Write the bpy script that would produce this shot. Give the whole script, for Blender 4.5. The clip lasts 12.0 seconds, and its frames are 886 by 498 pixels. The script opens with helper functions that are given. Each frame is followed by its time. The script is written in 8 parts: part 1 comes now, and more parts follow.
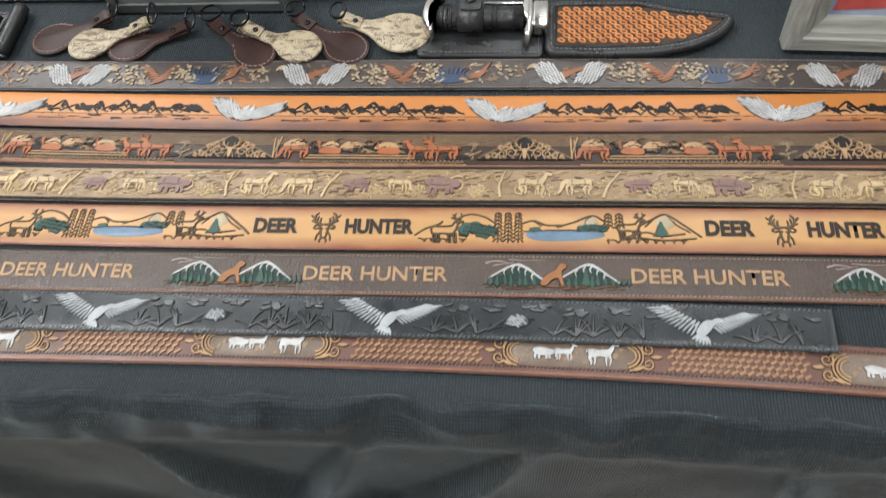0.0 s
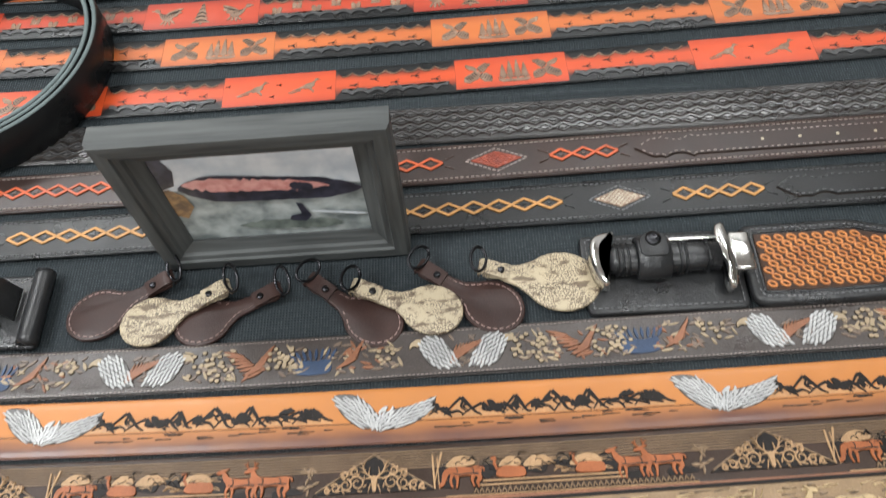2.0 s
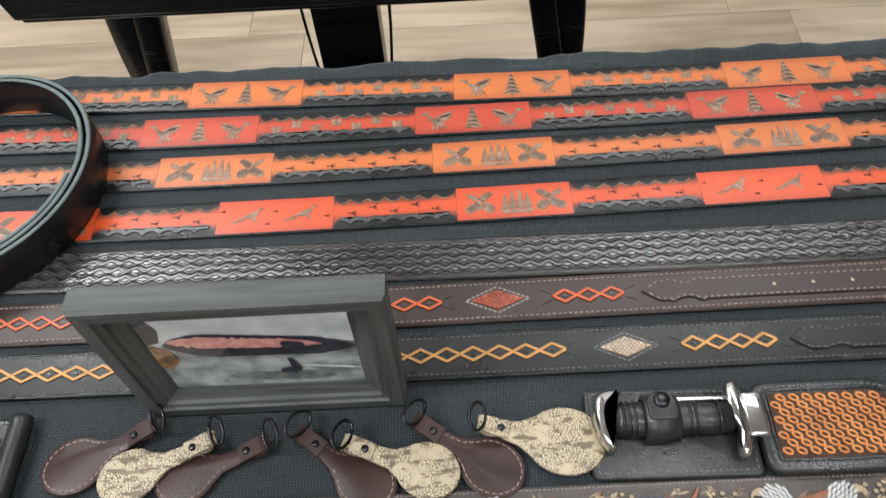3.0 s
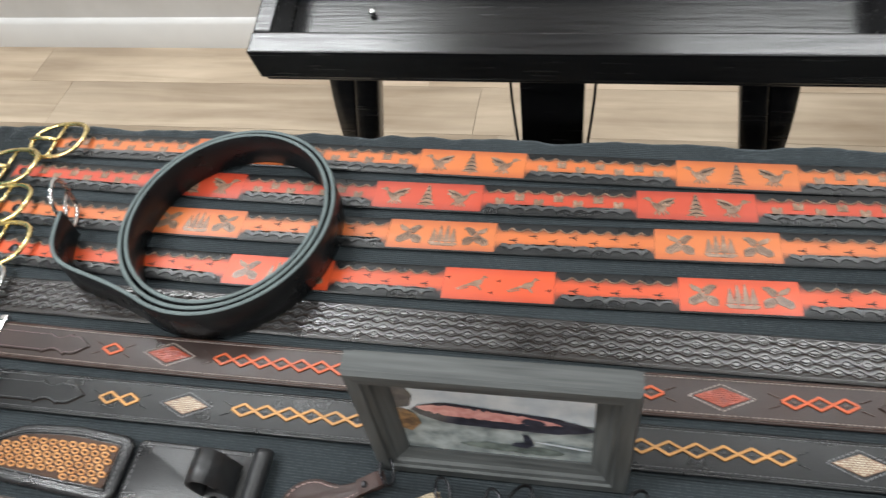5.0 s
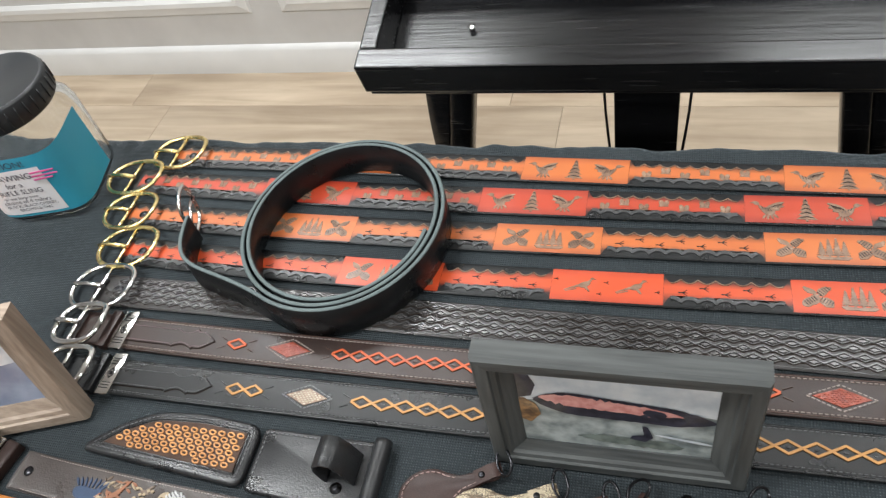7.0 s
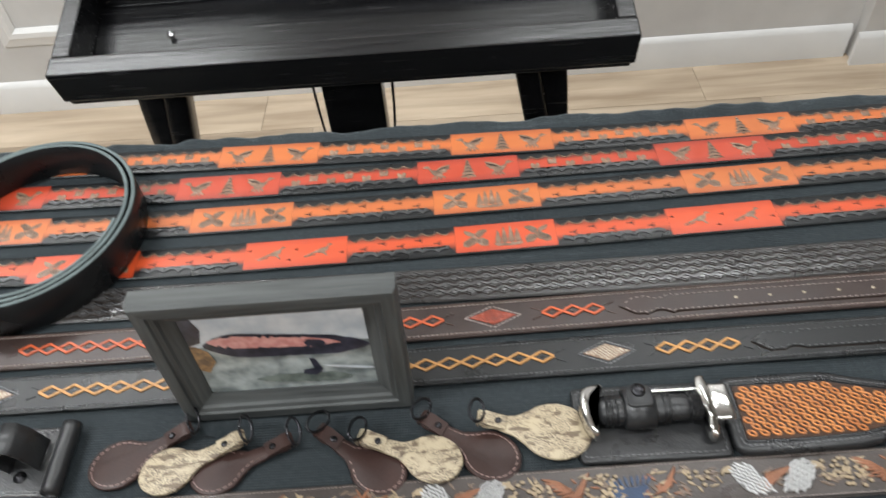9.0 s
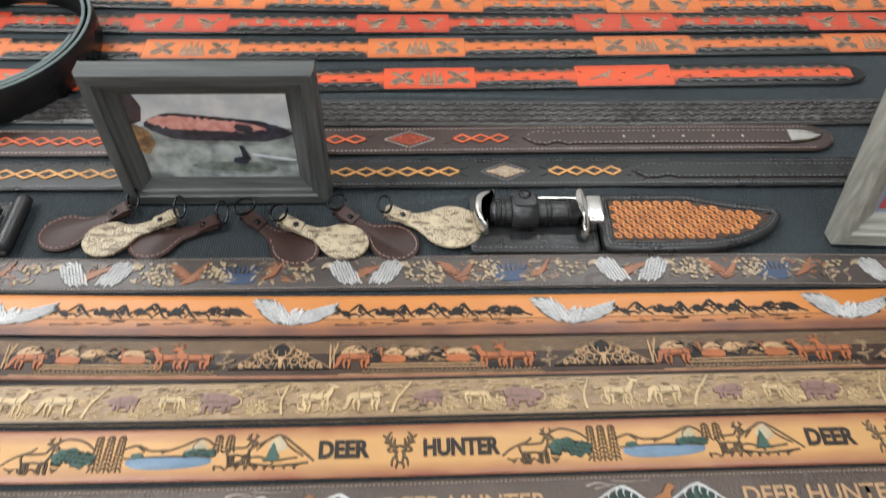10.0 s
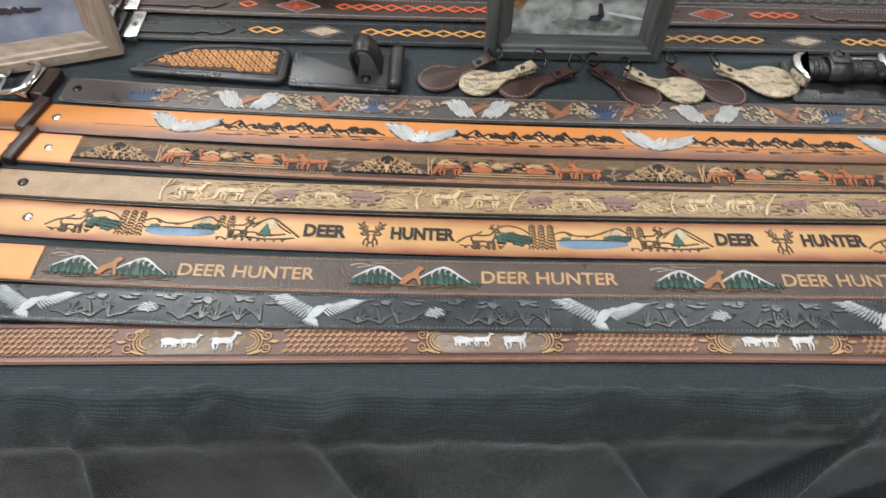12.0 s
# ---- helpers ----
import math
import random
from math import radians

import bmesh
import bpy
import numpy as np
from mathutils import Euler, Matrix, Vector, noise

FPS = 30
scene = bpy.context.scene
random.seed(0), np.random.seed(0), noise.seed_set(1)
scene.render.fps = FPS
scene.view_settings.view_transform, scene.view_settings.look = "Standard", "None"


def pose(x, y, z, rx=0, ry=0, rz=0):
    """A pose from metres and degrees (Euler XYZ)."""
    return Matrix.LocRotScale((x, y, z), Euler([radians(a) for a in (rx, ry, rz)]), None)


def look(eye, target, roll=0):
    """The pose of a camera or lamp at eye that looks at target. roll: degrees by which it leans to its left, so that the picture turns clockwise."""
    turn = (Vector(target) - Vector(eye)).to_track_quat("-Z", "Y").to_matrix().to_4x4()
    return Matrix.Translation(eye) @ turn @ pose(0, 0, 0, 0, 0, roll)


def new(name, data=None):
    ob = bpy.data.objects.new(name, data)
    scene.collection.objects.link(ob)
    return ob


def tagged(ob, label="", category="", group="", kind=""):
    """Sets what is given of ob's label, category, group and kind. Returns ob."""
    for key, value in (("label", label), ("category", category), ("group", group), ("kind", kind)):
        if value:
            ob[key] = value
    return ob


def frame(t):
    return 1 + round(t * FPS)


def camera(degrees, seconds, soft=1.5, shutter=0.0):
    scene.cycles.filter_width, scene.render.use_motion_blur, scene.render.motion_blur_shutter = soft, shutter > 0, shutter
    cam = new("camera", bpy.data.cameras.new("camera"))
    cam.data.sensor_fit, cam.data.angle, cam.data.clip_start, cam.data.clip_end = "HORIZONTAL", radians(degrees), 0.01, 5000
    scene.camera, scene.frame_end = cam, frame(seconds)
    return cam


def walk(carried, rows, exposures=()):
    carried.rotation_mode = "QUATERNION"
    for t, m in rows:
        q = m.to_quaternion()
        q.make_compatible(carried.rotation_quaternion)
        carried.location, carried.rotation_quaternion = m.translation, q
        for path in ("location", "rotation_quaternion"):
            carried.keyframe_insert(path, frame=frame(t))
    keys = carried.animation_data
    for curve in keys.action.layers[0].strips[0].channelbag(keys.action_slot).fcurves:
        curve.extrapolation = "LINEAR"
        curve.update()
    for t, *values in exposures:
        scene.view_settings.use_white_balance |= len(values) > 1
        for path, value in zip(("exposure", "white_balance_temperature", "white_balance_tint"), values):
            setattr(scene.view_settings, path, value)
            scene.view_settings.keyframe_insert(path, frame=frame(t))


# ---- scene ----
cam = camera(60.9, 12.0, soft=1.3, shutter=0.4)
PATH = [
    (0, (0.211, -0.431, 1.27), (-0.011, 0.518, -0.477), -9.6),
    (0.5, (0.207, -0.357, 1.265), (0.004, 0.565, -0.499), -9.1),
    (1, (0.168, -0.286, 1.25), (0.003, 0.634, -0.518), -7.5),
    (1.5, (0.071, -0.217, 1.247), (-0.044, 0.744, -0.503), -5.9),
    (2, (0.02, -0.183, 1.246), (-0.044, 0.841, -0.471), -6.2),
    (2.5, (0.025, -0.137, 1.256), (-0.018, 0.941, -0.428), -4.9),
    (4.5, (-0.001, -0.084, 1.292), (-0.285, 1.111, -0.287), -8.0),
    (5, (-0.059, -0.1, 1.307), (-0.442, 1.09, -0.255), -10.8),
    (5.5, (-0.094, -0.102, 1.311), (-0.567, 1.081, -0.231), -13.6),
    (6, (-0.098, -0.115, 1.316), (-0.631, 1.064, -0.208), -15.5),
    (6.5, (-0.099, -0.126, 1.319), (-0.667, 1.055, -0.191), -16.5),
    (8.5, (-0.008, -0.182, 1.298), (-0.256, 1.152, -0.171), -9.4),
    (9, (0.025, -0.21, 1.293), (-0.028, 1.13, -0.19), -5.3),
    (9.5, (0.054, -0.28, 1.265), (0.058, 1.03, -0.246), -1.3),
    (10, (0.071, -0.364, 1.271), (0.098, 0.89, -0.286), 1.1),
    (10.5, (0.041, -0.415, 1.259), (0.096, 0.799, -0.329), 3.5),
    (11, (-0.088, -0.472, 1.255), (-0.013, 0.686, -0.374), 5.0),
    (11.5, (-0.194, -0.535, 1.257), (-0.171, 0.632, -0.367), 2.0),
    (12, (-0.245, -0.547, 1.265), (-0.252, 0.672, -0.32), 1.5),
]
walk(cam, [(t, look(eye, target, roll)) for t, eye, target, roll in PATH])

# ---- light ----
world = bpy.data.worlds.new("world")
scene.world = world
world.use_nodes = True
world.node_tree.nodes["Background"].inputs[0].default_value = (0.8, 0.88, 1.0, 1)
world.node_tree.nodes["Background"].inputs[1].default_value = 0.15
scene.view_settings.exposure = 0.0
LAMP_WATTS = 29.0
# how strong each ceiling panel is: (west side, row)
LAMP_SHARE = {(True, -0.2): 1.58, (False, -0.2): 0.54, (True, 1.3): 1.08, (False, 1.3): 0.54, (True, -1.9): 1.1, (False, -1.9): 0.55}


# ---- materials ----
def nodes_of(name):
    m = bpy.data.materials.new(name)
    m.use_nodes = True
    nt = m.node_tree
    return m, nt, nt.nodes["Principled BSDF"]


def ramp_node(nt, fac, a, b, lo=0.3, hi=0.7):
    r = nt.nodes.new("ShaderNodeValToRGB")
    r.color_ramp.elements[0].position, r.color_ramp.elements[1].position = lo, hi
    r.color_ramp.elements[0].color, r.color_ramp.elements[1].color = (*a, 1), (*b, 1)
    nt.links.new(fac, r.inputs[0])
    return r.outputs[0]


def noise_node(nt, scale, detail=4, stretch=None, coord="Object"):
    co = nt.nodes.new("ShaderNodeTexCoord")
    n = nt.nodes.new("ShaderNodeTexNoise")
    n.inputs["Scale"].default_value, n.inputs["Detail"].default_value = scale, detail
    src = co.outputs[coord]
    if stretch:
        mp = nt.nodes.new("ShaderNodeMapping")
        mp.inputs["Scale"].default_value = stretch
        nt.links.new(src, mp.inputs[0])
        src = mp.outputs[0]
    nt.links.new(src, n.inputs["Vector"])
    return n.outputs[0]


def bump_node(nt, bsdf, height, strength, distance, below=None):
    b = nt.nodes.new("ShaderNodeBump")
    b.inputs["Strength"].default_value, b.inputs["Distance"].default_value = strength, distance
    nt.links.new(height, b.inputs["Height"])
    if below:
        nt.links.new(below, b.inputs["Normal"])
    nt.links.new(b.outputs[0], bsdf.inputs["Normal"])
    return b.outputs[0]


def mix_node(nt, fac, a, b, blend="MIX"):
    m = nt.nodes.new("ShaderNodeMix")
    m.data_type, m.blend_type = "RGBA", blend
    for sock, val in ((m.inputs[0], fac), (m.inputs[6], a), (m.inputs[7], b)):
        if isinstance(val, tuple):
            sock.default_value = (*val, 1)
        elif isinstance(val, (int, float)):
            sock.default_value = val
        else:
            nt.links.new(val, sock)
    return m.outputs[2]


def math_node(nt, op, a, b=0.0, c=0.0):
    m = nt.nodes.new("ShaderNodeMath")
    m.operation = op
    for sock, val in zip(m.inputs, (a, b, c)):
        if isinstance(val, (int, float)):
            sock.default_value = val
        else:
            nt.links.new(val, sock)
    return m.outputs[0]


def leather(name, col, col2=None, rough=0.42, grain=1100, bump=0.25, mottled=28, gloss=0.45):
    """Leather: two tones in slow patches, fine grain relief, gloss that varies."""
    m, nt, b = nodes_of(name)
    col2 = col2 or tuple(c * 0.62 for c in col)
    slow, fine = noise_node(nt, mottled, 5), noise_node(nt, grain, 3)
    base = ramp_node(nt, slow, col2, col, 0.32, 0.68)
    base = mix_node(nt, ramp_node(nt, fine, (0, 0, 0), (0.35, 0.35, 0.35), 0.45, 0.75), base, tuple(min(1, c * 1.5 + 0.01) for c in col))
    nt.links.new(base, b.inputs["Base Color"])
    nt.links.new(math_node(nt, "MULTIPLY_ADD", slow, 0.35, rough - 0.17), b.inputs["Roughness"])
    b.inputs["Specular IOR Level"].default_value = gloss
    v = nt.nodes.new("ShaderNodeTexVoronoi")
    co = nt.nodes.new("ShaderNodeTexCoord")
    nt.links.new(co.outputs["Object"], v.inputs["Vector"])
    v.inputs["Scale"].default_value = grain
    below = bump_node(nt, b, v.outputs["Distance"], bump, 0.0004)
    bump_node(nt, b, noise_node(nt, 160, 4), bump * 0.8, 0.0006, below)
    return m


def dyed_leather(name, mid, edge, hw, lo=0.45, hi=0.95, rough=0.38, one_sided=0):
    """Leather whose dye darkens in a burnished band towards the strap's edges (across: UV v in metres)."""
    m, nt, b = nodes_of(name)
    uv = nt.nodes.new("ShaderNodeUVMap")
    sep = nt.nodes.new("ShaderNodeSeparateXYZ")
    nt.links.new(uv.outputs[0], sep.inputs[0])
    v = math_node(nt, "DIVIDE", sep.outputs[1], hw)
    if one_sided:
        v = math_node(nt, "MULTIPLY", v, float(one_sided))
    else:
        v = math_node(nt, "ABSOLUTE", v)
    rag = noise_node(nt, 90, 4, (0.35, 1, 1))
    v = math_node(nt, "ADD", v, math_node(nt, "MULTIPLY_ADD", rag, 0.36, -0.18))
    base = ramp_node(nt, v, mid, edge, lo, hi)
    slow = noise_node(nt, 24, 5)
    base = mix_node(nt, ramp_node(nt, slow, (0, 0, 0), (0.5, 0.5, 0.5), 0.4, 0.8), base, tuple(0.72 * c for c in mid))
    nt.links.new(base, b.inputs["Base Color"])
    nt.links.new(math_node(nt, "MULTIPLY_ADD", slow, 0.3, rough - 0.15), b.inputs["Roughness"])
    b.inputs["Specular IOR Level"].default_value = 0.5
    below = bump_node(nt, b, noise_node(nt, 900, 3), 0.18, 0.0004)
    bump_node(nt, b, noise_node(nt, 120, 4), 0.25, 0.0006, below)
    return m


def metal(name, col, rough=0.18, wear=0.12):
    m, nt, b = nodes_of(name)
    b.inputs["Metallic"].default_value = 1
    n = noise_node(nt, 70, 5)
    nt.links.new(ramp_node(nt, n, tuple(c * 0.75 for c in col), col), b.inputs["Base Color"])
    nt.links.new(math_node(nt, "MULTIPLY_ADD", n, wear * 2, rough - wear), b.inputs["Roughness"])
    bump_node(nt, b, noise_node(nt, 300, 3), 0.06, 0.0005)
    return m


def wood(name, col, col2, axis, rough=0.55, scale=60, bump=0.5, gloss=0.35):
    """Grain that runs along one axis of the object (0, 1 or 2)."""
    m, nt, b = nodes_of(name)
    st = [1.0, 1.0, 1.0]
    st[axis] = 0.06
    g = noise_node(nt, scale * 4, 6, st)
    h = noise_node(nt, scale, 3, st)
    base = mix_node(nt, 0.45, ramp_node(nt, g, col2, col, 0.3, 0.7), ramp_node(nt, h, col2, col, 0.35, 0.65))
    nt.links.new(base, b.inputs["Base Color"])
    nt.links.new(math_node(nt, "MULTIPLY_ADD", g, 0.25, rough - 0.1), b.inputs["Roughness"])
    b.inputs["Specular IOR Level"].default_value = gloss
    bump_node(nt, b, g, bump, 0.0008)
    return m


def paint(name, col, rough=0.5, vary=0.06, bump=0.1, scale=9):
    m, nt, b = nodes_of(name)
    n = noise_node(nt, scale, 6)
    nt.links.new(ramp_node(nt, n, tuple(c * (1 - vary) for c in col), tuple(min(1, c * (1 + vary)) for c in col)), b.inputs["Base Color"])
    nt.links.new(math_node(nt, "MULTIPLY_ADD", n, 0.2, rough - 0.1), b.inputs["Roughness"])
    bump_node(nt, b, noise_node(nt, scale * 40, 3), bump, 0.0006)
    return m


def cloth_material():
    m, nt, b = nodes_of("black_tablecloth_fabric")
    co = nt.nodes.new("ShaderNodeUVMap")
    sep = nt.nodes.new("ShaderNodeSeparateXYZ")
    nt.links.new(co.outputs[0], sep.inputs[0])
    k = 2 * math.pi / 0.0034
    a = math_node(nt, "SINE", math_node(nt, "MULTIPLY", math_node(nt, "ADD", sep.outputs[0], sep.outputs[1]), k * 0.75))
    c = math_node(nt, "SINE", math_node(nt, "MULTIPLY", math_node(nt, "SUBTRACT", sep.outputs[0], sep.outputs[1]), k * 0.75))
    weave = math_node(nt, "MULTIPLY", math_node(nt, "MULTIPLY", a, c), math_node(nt, "MULTIPLY_ADD", noise_node(nt, 320, 2), 1.8, -0.2))
    slow = noise_node(nt, 7, 5)
    base = ramp_node(nt, slow, (0.0205, 0.0255, 0.0285), (0.0300, 0.0370, 0.0405))
    base = mix_node(nt, ramp_node(nt, weave, (0, 0, 0), (0.75, 0.75, 0.75), 0.25, 0.8), base, (0.085, 0.100, 0.108))
    nt.links.new(base, b.inputs["Base Color"])
    b.inputs["Roughness"].default_value = 0.45
    b.inputs["Specular IOR Level"].default_value = 0.08
    b.inputs["Sheen Weight"].default_value = 0.40
    b.inputs["Sheen Roughness"].default_value = 0.3
    b.inputs["Sheen Tint"].default_value = (0.70, 0.80, 0.86, 1)
    below = bump_node(nt, b, weave, 0.5, 0.0009)
    bump_node(nt, b, noise_node(nt, 45, 4), 0.3, 0.003, below)
    return m


def plank_material():
    m, nt, b = nodes_of("oak_vinyl_plank")
    info = nt.nodes.new("ShaderNodeObjectInfo")
    co = nt.nodes.new("ShaderNodeTexCoord")
    off = nt.nodes.new("ShaderNodeVectorMath")
    off.operation = "MULTIPLY_ADD"
    nt.links.new(info.outputs["Random"], off.inputs[0])
    off.inputs[1].default_value = (37, 91, 13)
    nt.links.new(co.outputs["Object"], off.inputs[2])
    outs = []
    for sc, st in ((26, (0.09, 1, 1)), (5, (0.3, 1, 1))):
        mp = nt.nodes.new("ShaderNodeMapping")
        mp.inputs["Scale"].default_value = st
        nt.links.new(off.outputs[0], mp.inputs[0])
        n = nt.nodes.new("ShaderNodeTexNoise")
        n.inputs["Scale"].default_value, n.inputs["Detail"].default_value = sc, 6
        n.inputs["Distortion"].default_value = 0.6
        nt.links.new(mp.outputs[0], n.inputs["Vector"])
        outs.append(n.outputs[0])
    base = mix_node(nt, 0.5, ramp_node(nt, outs[0], (0.27, 0.200, 0.132), (0.60, 0.49, 0.365), 0.3, 0.7), ramp_node(nt, outs[1], (0.25, 0.180, 0.118), (0.62, 0.51, 0.385), 0.33, 0.66))
    tone = math_node(nt, "MULTIPLY_ADD", info.outputs["Random"], 0.3, 0.82)
    hsv = nt.nodes.new("ShaderNodeHueSaturation")
    nt.links.new(tone, hsv.inputs["Value"])
    nt.links.new(base, hsv.inputs["Color"])
    nt.links.new(hsv.outputs[0], b.inputs["Base Color"])
    b.inputs["Roughness"].default_value = 0.42
    bump_node(nt, b, outs[0], 0.2, 0.0006)
    return m


CLOTH = cloth_material()
PLANK = plank_material()
WALL = paint("wall_paint", (0.55, 0.54, 0.525), 0.6)
TRIM = paint("white_trim_paint", (0.66, 0.655, 0.64), 0.35, 0.03)
CEIL = paint("ceiling_paint", (0.62, 0.62, 0.62), 0.8)
JOINT = paint("dark_joint", (0.42, 0.35, 0.27), 0.8)
HALL = paint("hall_wall_paint", (0.34, 0.34, 0.34), 0.7)
BLACK_EDGE = leather("black_leather", (0.011, 0.0120, 0.0128), (0.006, 0.0063, 0.0067), 0.30, gloss=0.34)
BROWN_DARK = leather("dark_brown_leather", (0.034, 0.019, 0.0155), (0.019, 0.011, 0.009), 0.34, gloss=0.42)
BRASS = metal("brass", (0.80, 0.63, 0.29), 0.26)
STEEL = metal("polished_steel", (0.72, 0.71, 0.69), 0.14)
DARK_STEEL = metal("black_steel", (0.05, 0.05, 0.055), 0.3)
RACK_BLACK = wood("black_painted_wood", (0.010, 0.010, 0.011), (0.003, 0.003, 0.0035), 0, 0.21, 40, 0.30, 0.55)


# ---- mesh helpers ----
def mesh_of(name, verts, faces, uvs=None, smooth=True):
    me = bpy.data.meshes.new(name)
    me.from_pydata([tuple(map(float, v)) for v in verts], [], [tuple(int(i) for i in f) for f in faces])
    if uvs is not None:
        layer = me.uv_layers.new(name="UVMap")
        idx = np.zeros(len(me.loops), dtype=np.int32)
        me.loops.foreach_get("vertex_index", idx)
        layer.data.foreach_set("uv", np.asarray(uvs, dtype=np.float32)[idx].ravel())
    me.polygons.foreach_set("use_smooth", [smooth] * len(me.polygons))
    me.update()
    return me


def thing(name, x, y, z, label, category, group="", kind=""):
    ob = new(name)
    ob.empty_display_size = 0.02
    ob.matrix_world = Matrix.Translation((x, y, z))
    ob["base"] = (x, y, z)
    return tagged(ob, label, category, group, kind)


def part(name, me, mat, parent=None, label=""):
    """Links a mesh, or a bmesh, as one object under a thing or a part. Meshes hold places in the world."""
    if isinstance(me, bmesh.types.BMesh):
        bm, me = me, bpy.data.meshes.new(name)
        bm.to_mesh(me)
        bm.free()
        me.polygons.foreach_set("use_smooth", [True] * len(me.polygons))
    if mat is not None and not me.materials:
        me.materials.append(mat)
    ob = new(name, me)
    if parent is not None:
        ob.parent = parent
        if "base" in parent.keys():
            ob.matrix_parent_inverse = Matrix.Translation(-Vector(parent["base"]))
    if label:
        ob["label"] = label
    return ob


def sharp(me, angle=35):
    """Keeps hard edges hard in a smooth-shaded mesh."""
    me.set_sharp_from_angle(angle=radians(angle))
    return me


def box_bm(x0, x1, y0, y1, z0, z1, bevel=0.002, m=None):
    bm = bmesh.new()
    bmesh.ops.create_cube(bm, size=1, matrix=Matrix.Translation(((x0 + x1) / 2, (y0 + y1) / 2, (z0 + z1) / 2)) @ Matrix.Diagonal((x1 - x0, y1 - y0, z1 - z0, 1)))
    if bevel:
        bmesh.ops.bevel(bm, geom=bm.edges[:], offset=bevel, segments=2, affect="EDGES", profile=0.6)
    if m is not None:
        bm.transform(m)
    return bm


def box_mesh(name, *a, **k):
    bm = box_bm(*a, **k)
    me = bpy.data.meshes.new(name)
    bm.to_mesh(me)
    bm.free()
    me.polygons.foreach_set("use_smooth", [True] * len(me.polygons))
    return sharp(me, 50)


def tube_mesh(name, pts, r, n=8, closed=False, squash=1.0, up=(0, 0, 1)):
    """A round or squashed bar along a line of points; r: one radius or one for each point."""
    pts = np.asarray(pts, float)
    k = len(pts)
    rs = np.full(k, r) if np.isscalar(r) else np.asarray(r, float)
    tan = np.roll(pts, -1, 0) - np.roll(pts, 1, 0) if closed else np.gradient(pts, axis=0)
    tan /= np.linalg.norm(tan, axis=1)[:, None] + 1e-12
    side = np.cross(tan, up)
    bad = np.linalg.norm(side, axis=1) < 1e-4
    side[bad] = np.cross(tan[bad], (1, 0.01, 0))
    side /= np.linalg.norm(side, axis=1)[:, None]
    top = np.cross(side, tan)
    ang = np.arange(n) * 2 * math.pi / n
    v = (pts[:, None] + rs[:, None, None] * (np.cos(ang)[None, :, None] * side[:, None] + squash * np.sin(ang)[None, :, None] * top[:, None])).reshape(-1, 3)
    f = []
    for i in range(k if closed else k - 1):
        a, b = i * n, ((i + 1) % k) * n
        f += [(a + j, a + (j + 1) % n, b + (j + 1) % n, b + j) for j in range(n)]
    if not closed:
        f += [tuple(range(n - 1, -1, -1)), tuple(range((k - 1) * n, k * n))]
    return mesh_of(name, v, f)


def lathe_mesh(name, profile, at=(0, 0, 0), n=40, axis_turn=None, power=2.0):
    """Turns a profile of (radius, height) about z; power over 2 squares the outline off."""
    prof = np.asarray(profile, float)
    ang = np.arange(n) * 2 * math.pi / n
    sh = (np.abs(np.cos(ang)) ** power + np.abs(np.sin(ang)) ** power) ** (-1 / power)
    v = np.stack([prof[:, 0, None] * (np.cos(ang) * sh), prof[:, 0, None] * (np.sin(ang) * sh), prof[:, 1, None] + 0 * ang], -1).reshape(-1, 3)
    if axis_turn is not None:
        v = v @ np.array(axis_turn.to_3x3()).T
    v = v + np.array(at)
    f = []
    for i in range(len(prof) - 1):
        f += [(i * n + j, i * n + (j + 1) % n, (i + 1) * n + (j + 1) % n, (i + 1) * n + j) for j in range(n)]
    f += [tuple(range(n - 1, -1, -1)), tuple(range((len(prof) - 1) * n, len(prof) * n))]
    return outward(mesh_of(name, v, f))


def outward(me):
    """Turns all faces outwards."""
    bm = bmesh.new()
    bm.from_mesh(me)
    bmesh.ops.recalc_face_normals(bm, faces=bm.faces[:])
    bm.to_mesh(me)
    bm.free()
    return me


def slab_mesh(name, outline, z0, z1, bevel=0.001, place=None, uv=True):
    """A flat piece with a rounded rim, from a 2D outline; place maps (x, y, z) to the world."""
    p = np.asarray(outline, float)
    n = len(p)
    if np.sum(p[:, 0] * np.roll(p[:, 1], -1) - np.roll(p[:, 0], -1) * p[:, 1]) < 0:
        p = p[::-1]
    d = np.roll(p, -1, 0) - np.roll(p, 1, 0)
    nrm = np.stack([d[:, 1], -d[:, 0]], 1)
    nrm /= np.linalg.norm(nrm, axis=1)[:, None] + 1e-12
    rings = [(p - nrm * bevel, z0), (p, z0 + bevel), (p, z1 - bevel), (p - nrm * bevel * 0.35, z1 - bevel * 0.3), (p - nrm * bevel, z1)]
    v = np.concatenate([np.c_[q, np.full(n, z)] for q, z in rings])
    f = []
    for i in range(len(rings) - 1):
        f += [(i * n + j, i * n + (j + 1) % n, (i + 1) * n + (j + 1) % n, (i + 1) * n + j) for j in range(n)]
    f += [tuple(range(n - 1, -1, -1)), tuple(range(4 * n, 5 * n))]
    uvs = v[:, :2].copy()
    if place is not None:
        v = place(v)
    me = outward(mesh_of(name, v, f, uvs if uv else None))
    return sharp(me, 60)


def rigid(m):
    r, t = np.array(m.to_3x3()), np.array(m.translation)
    return lambda v: v @ r.T + t


# ---- room ----
WALL_Y, TOP_Z = 1.612, 0.750


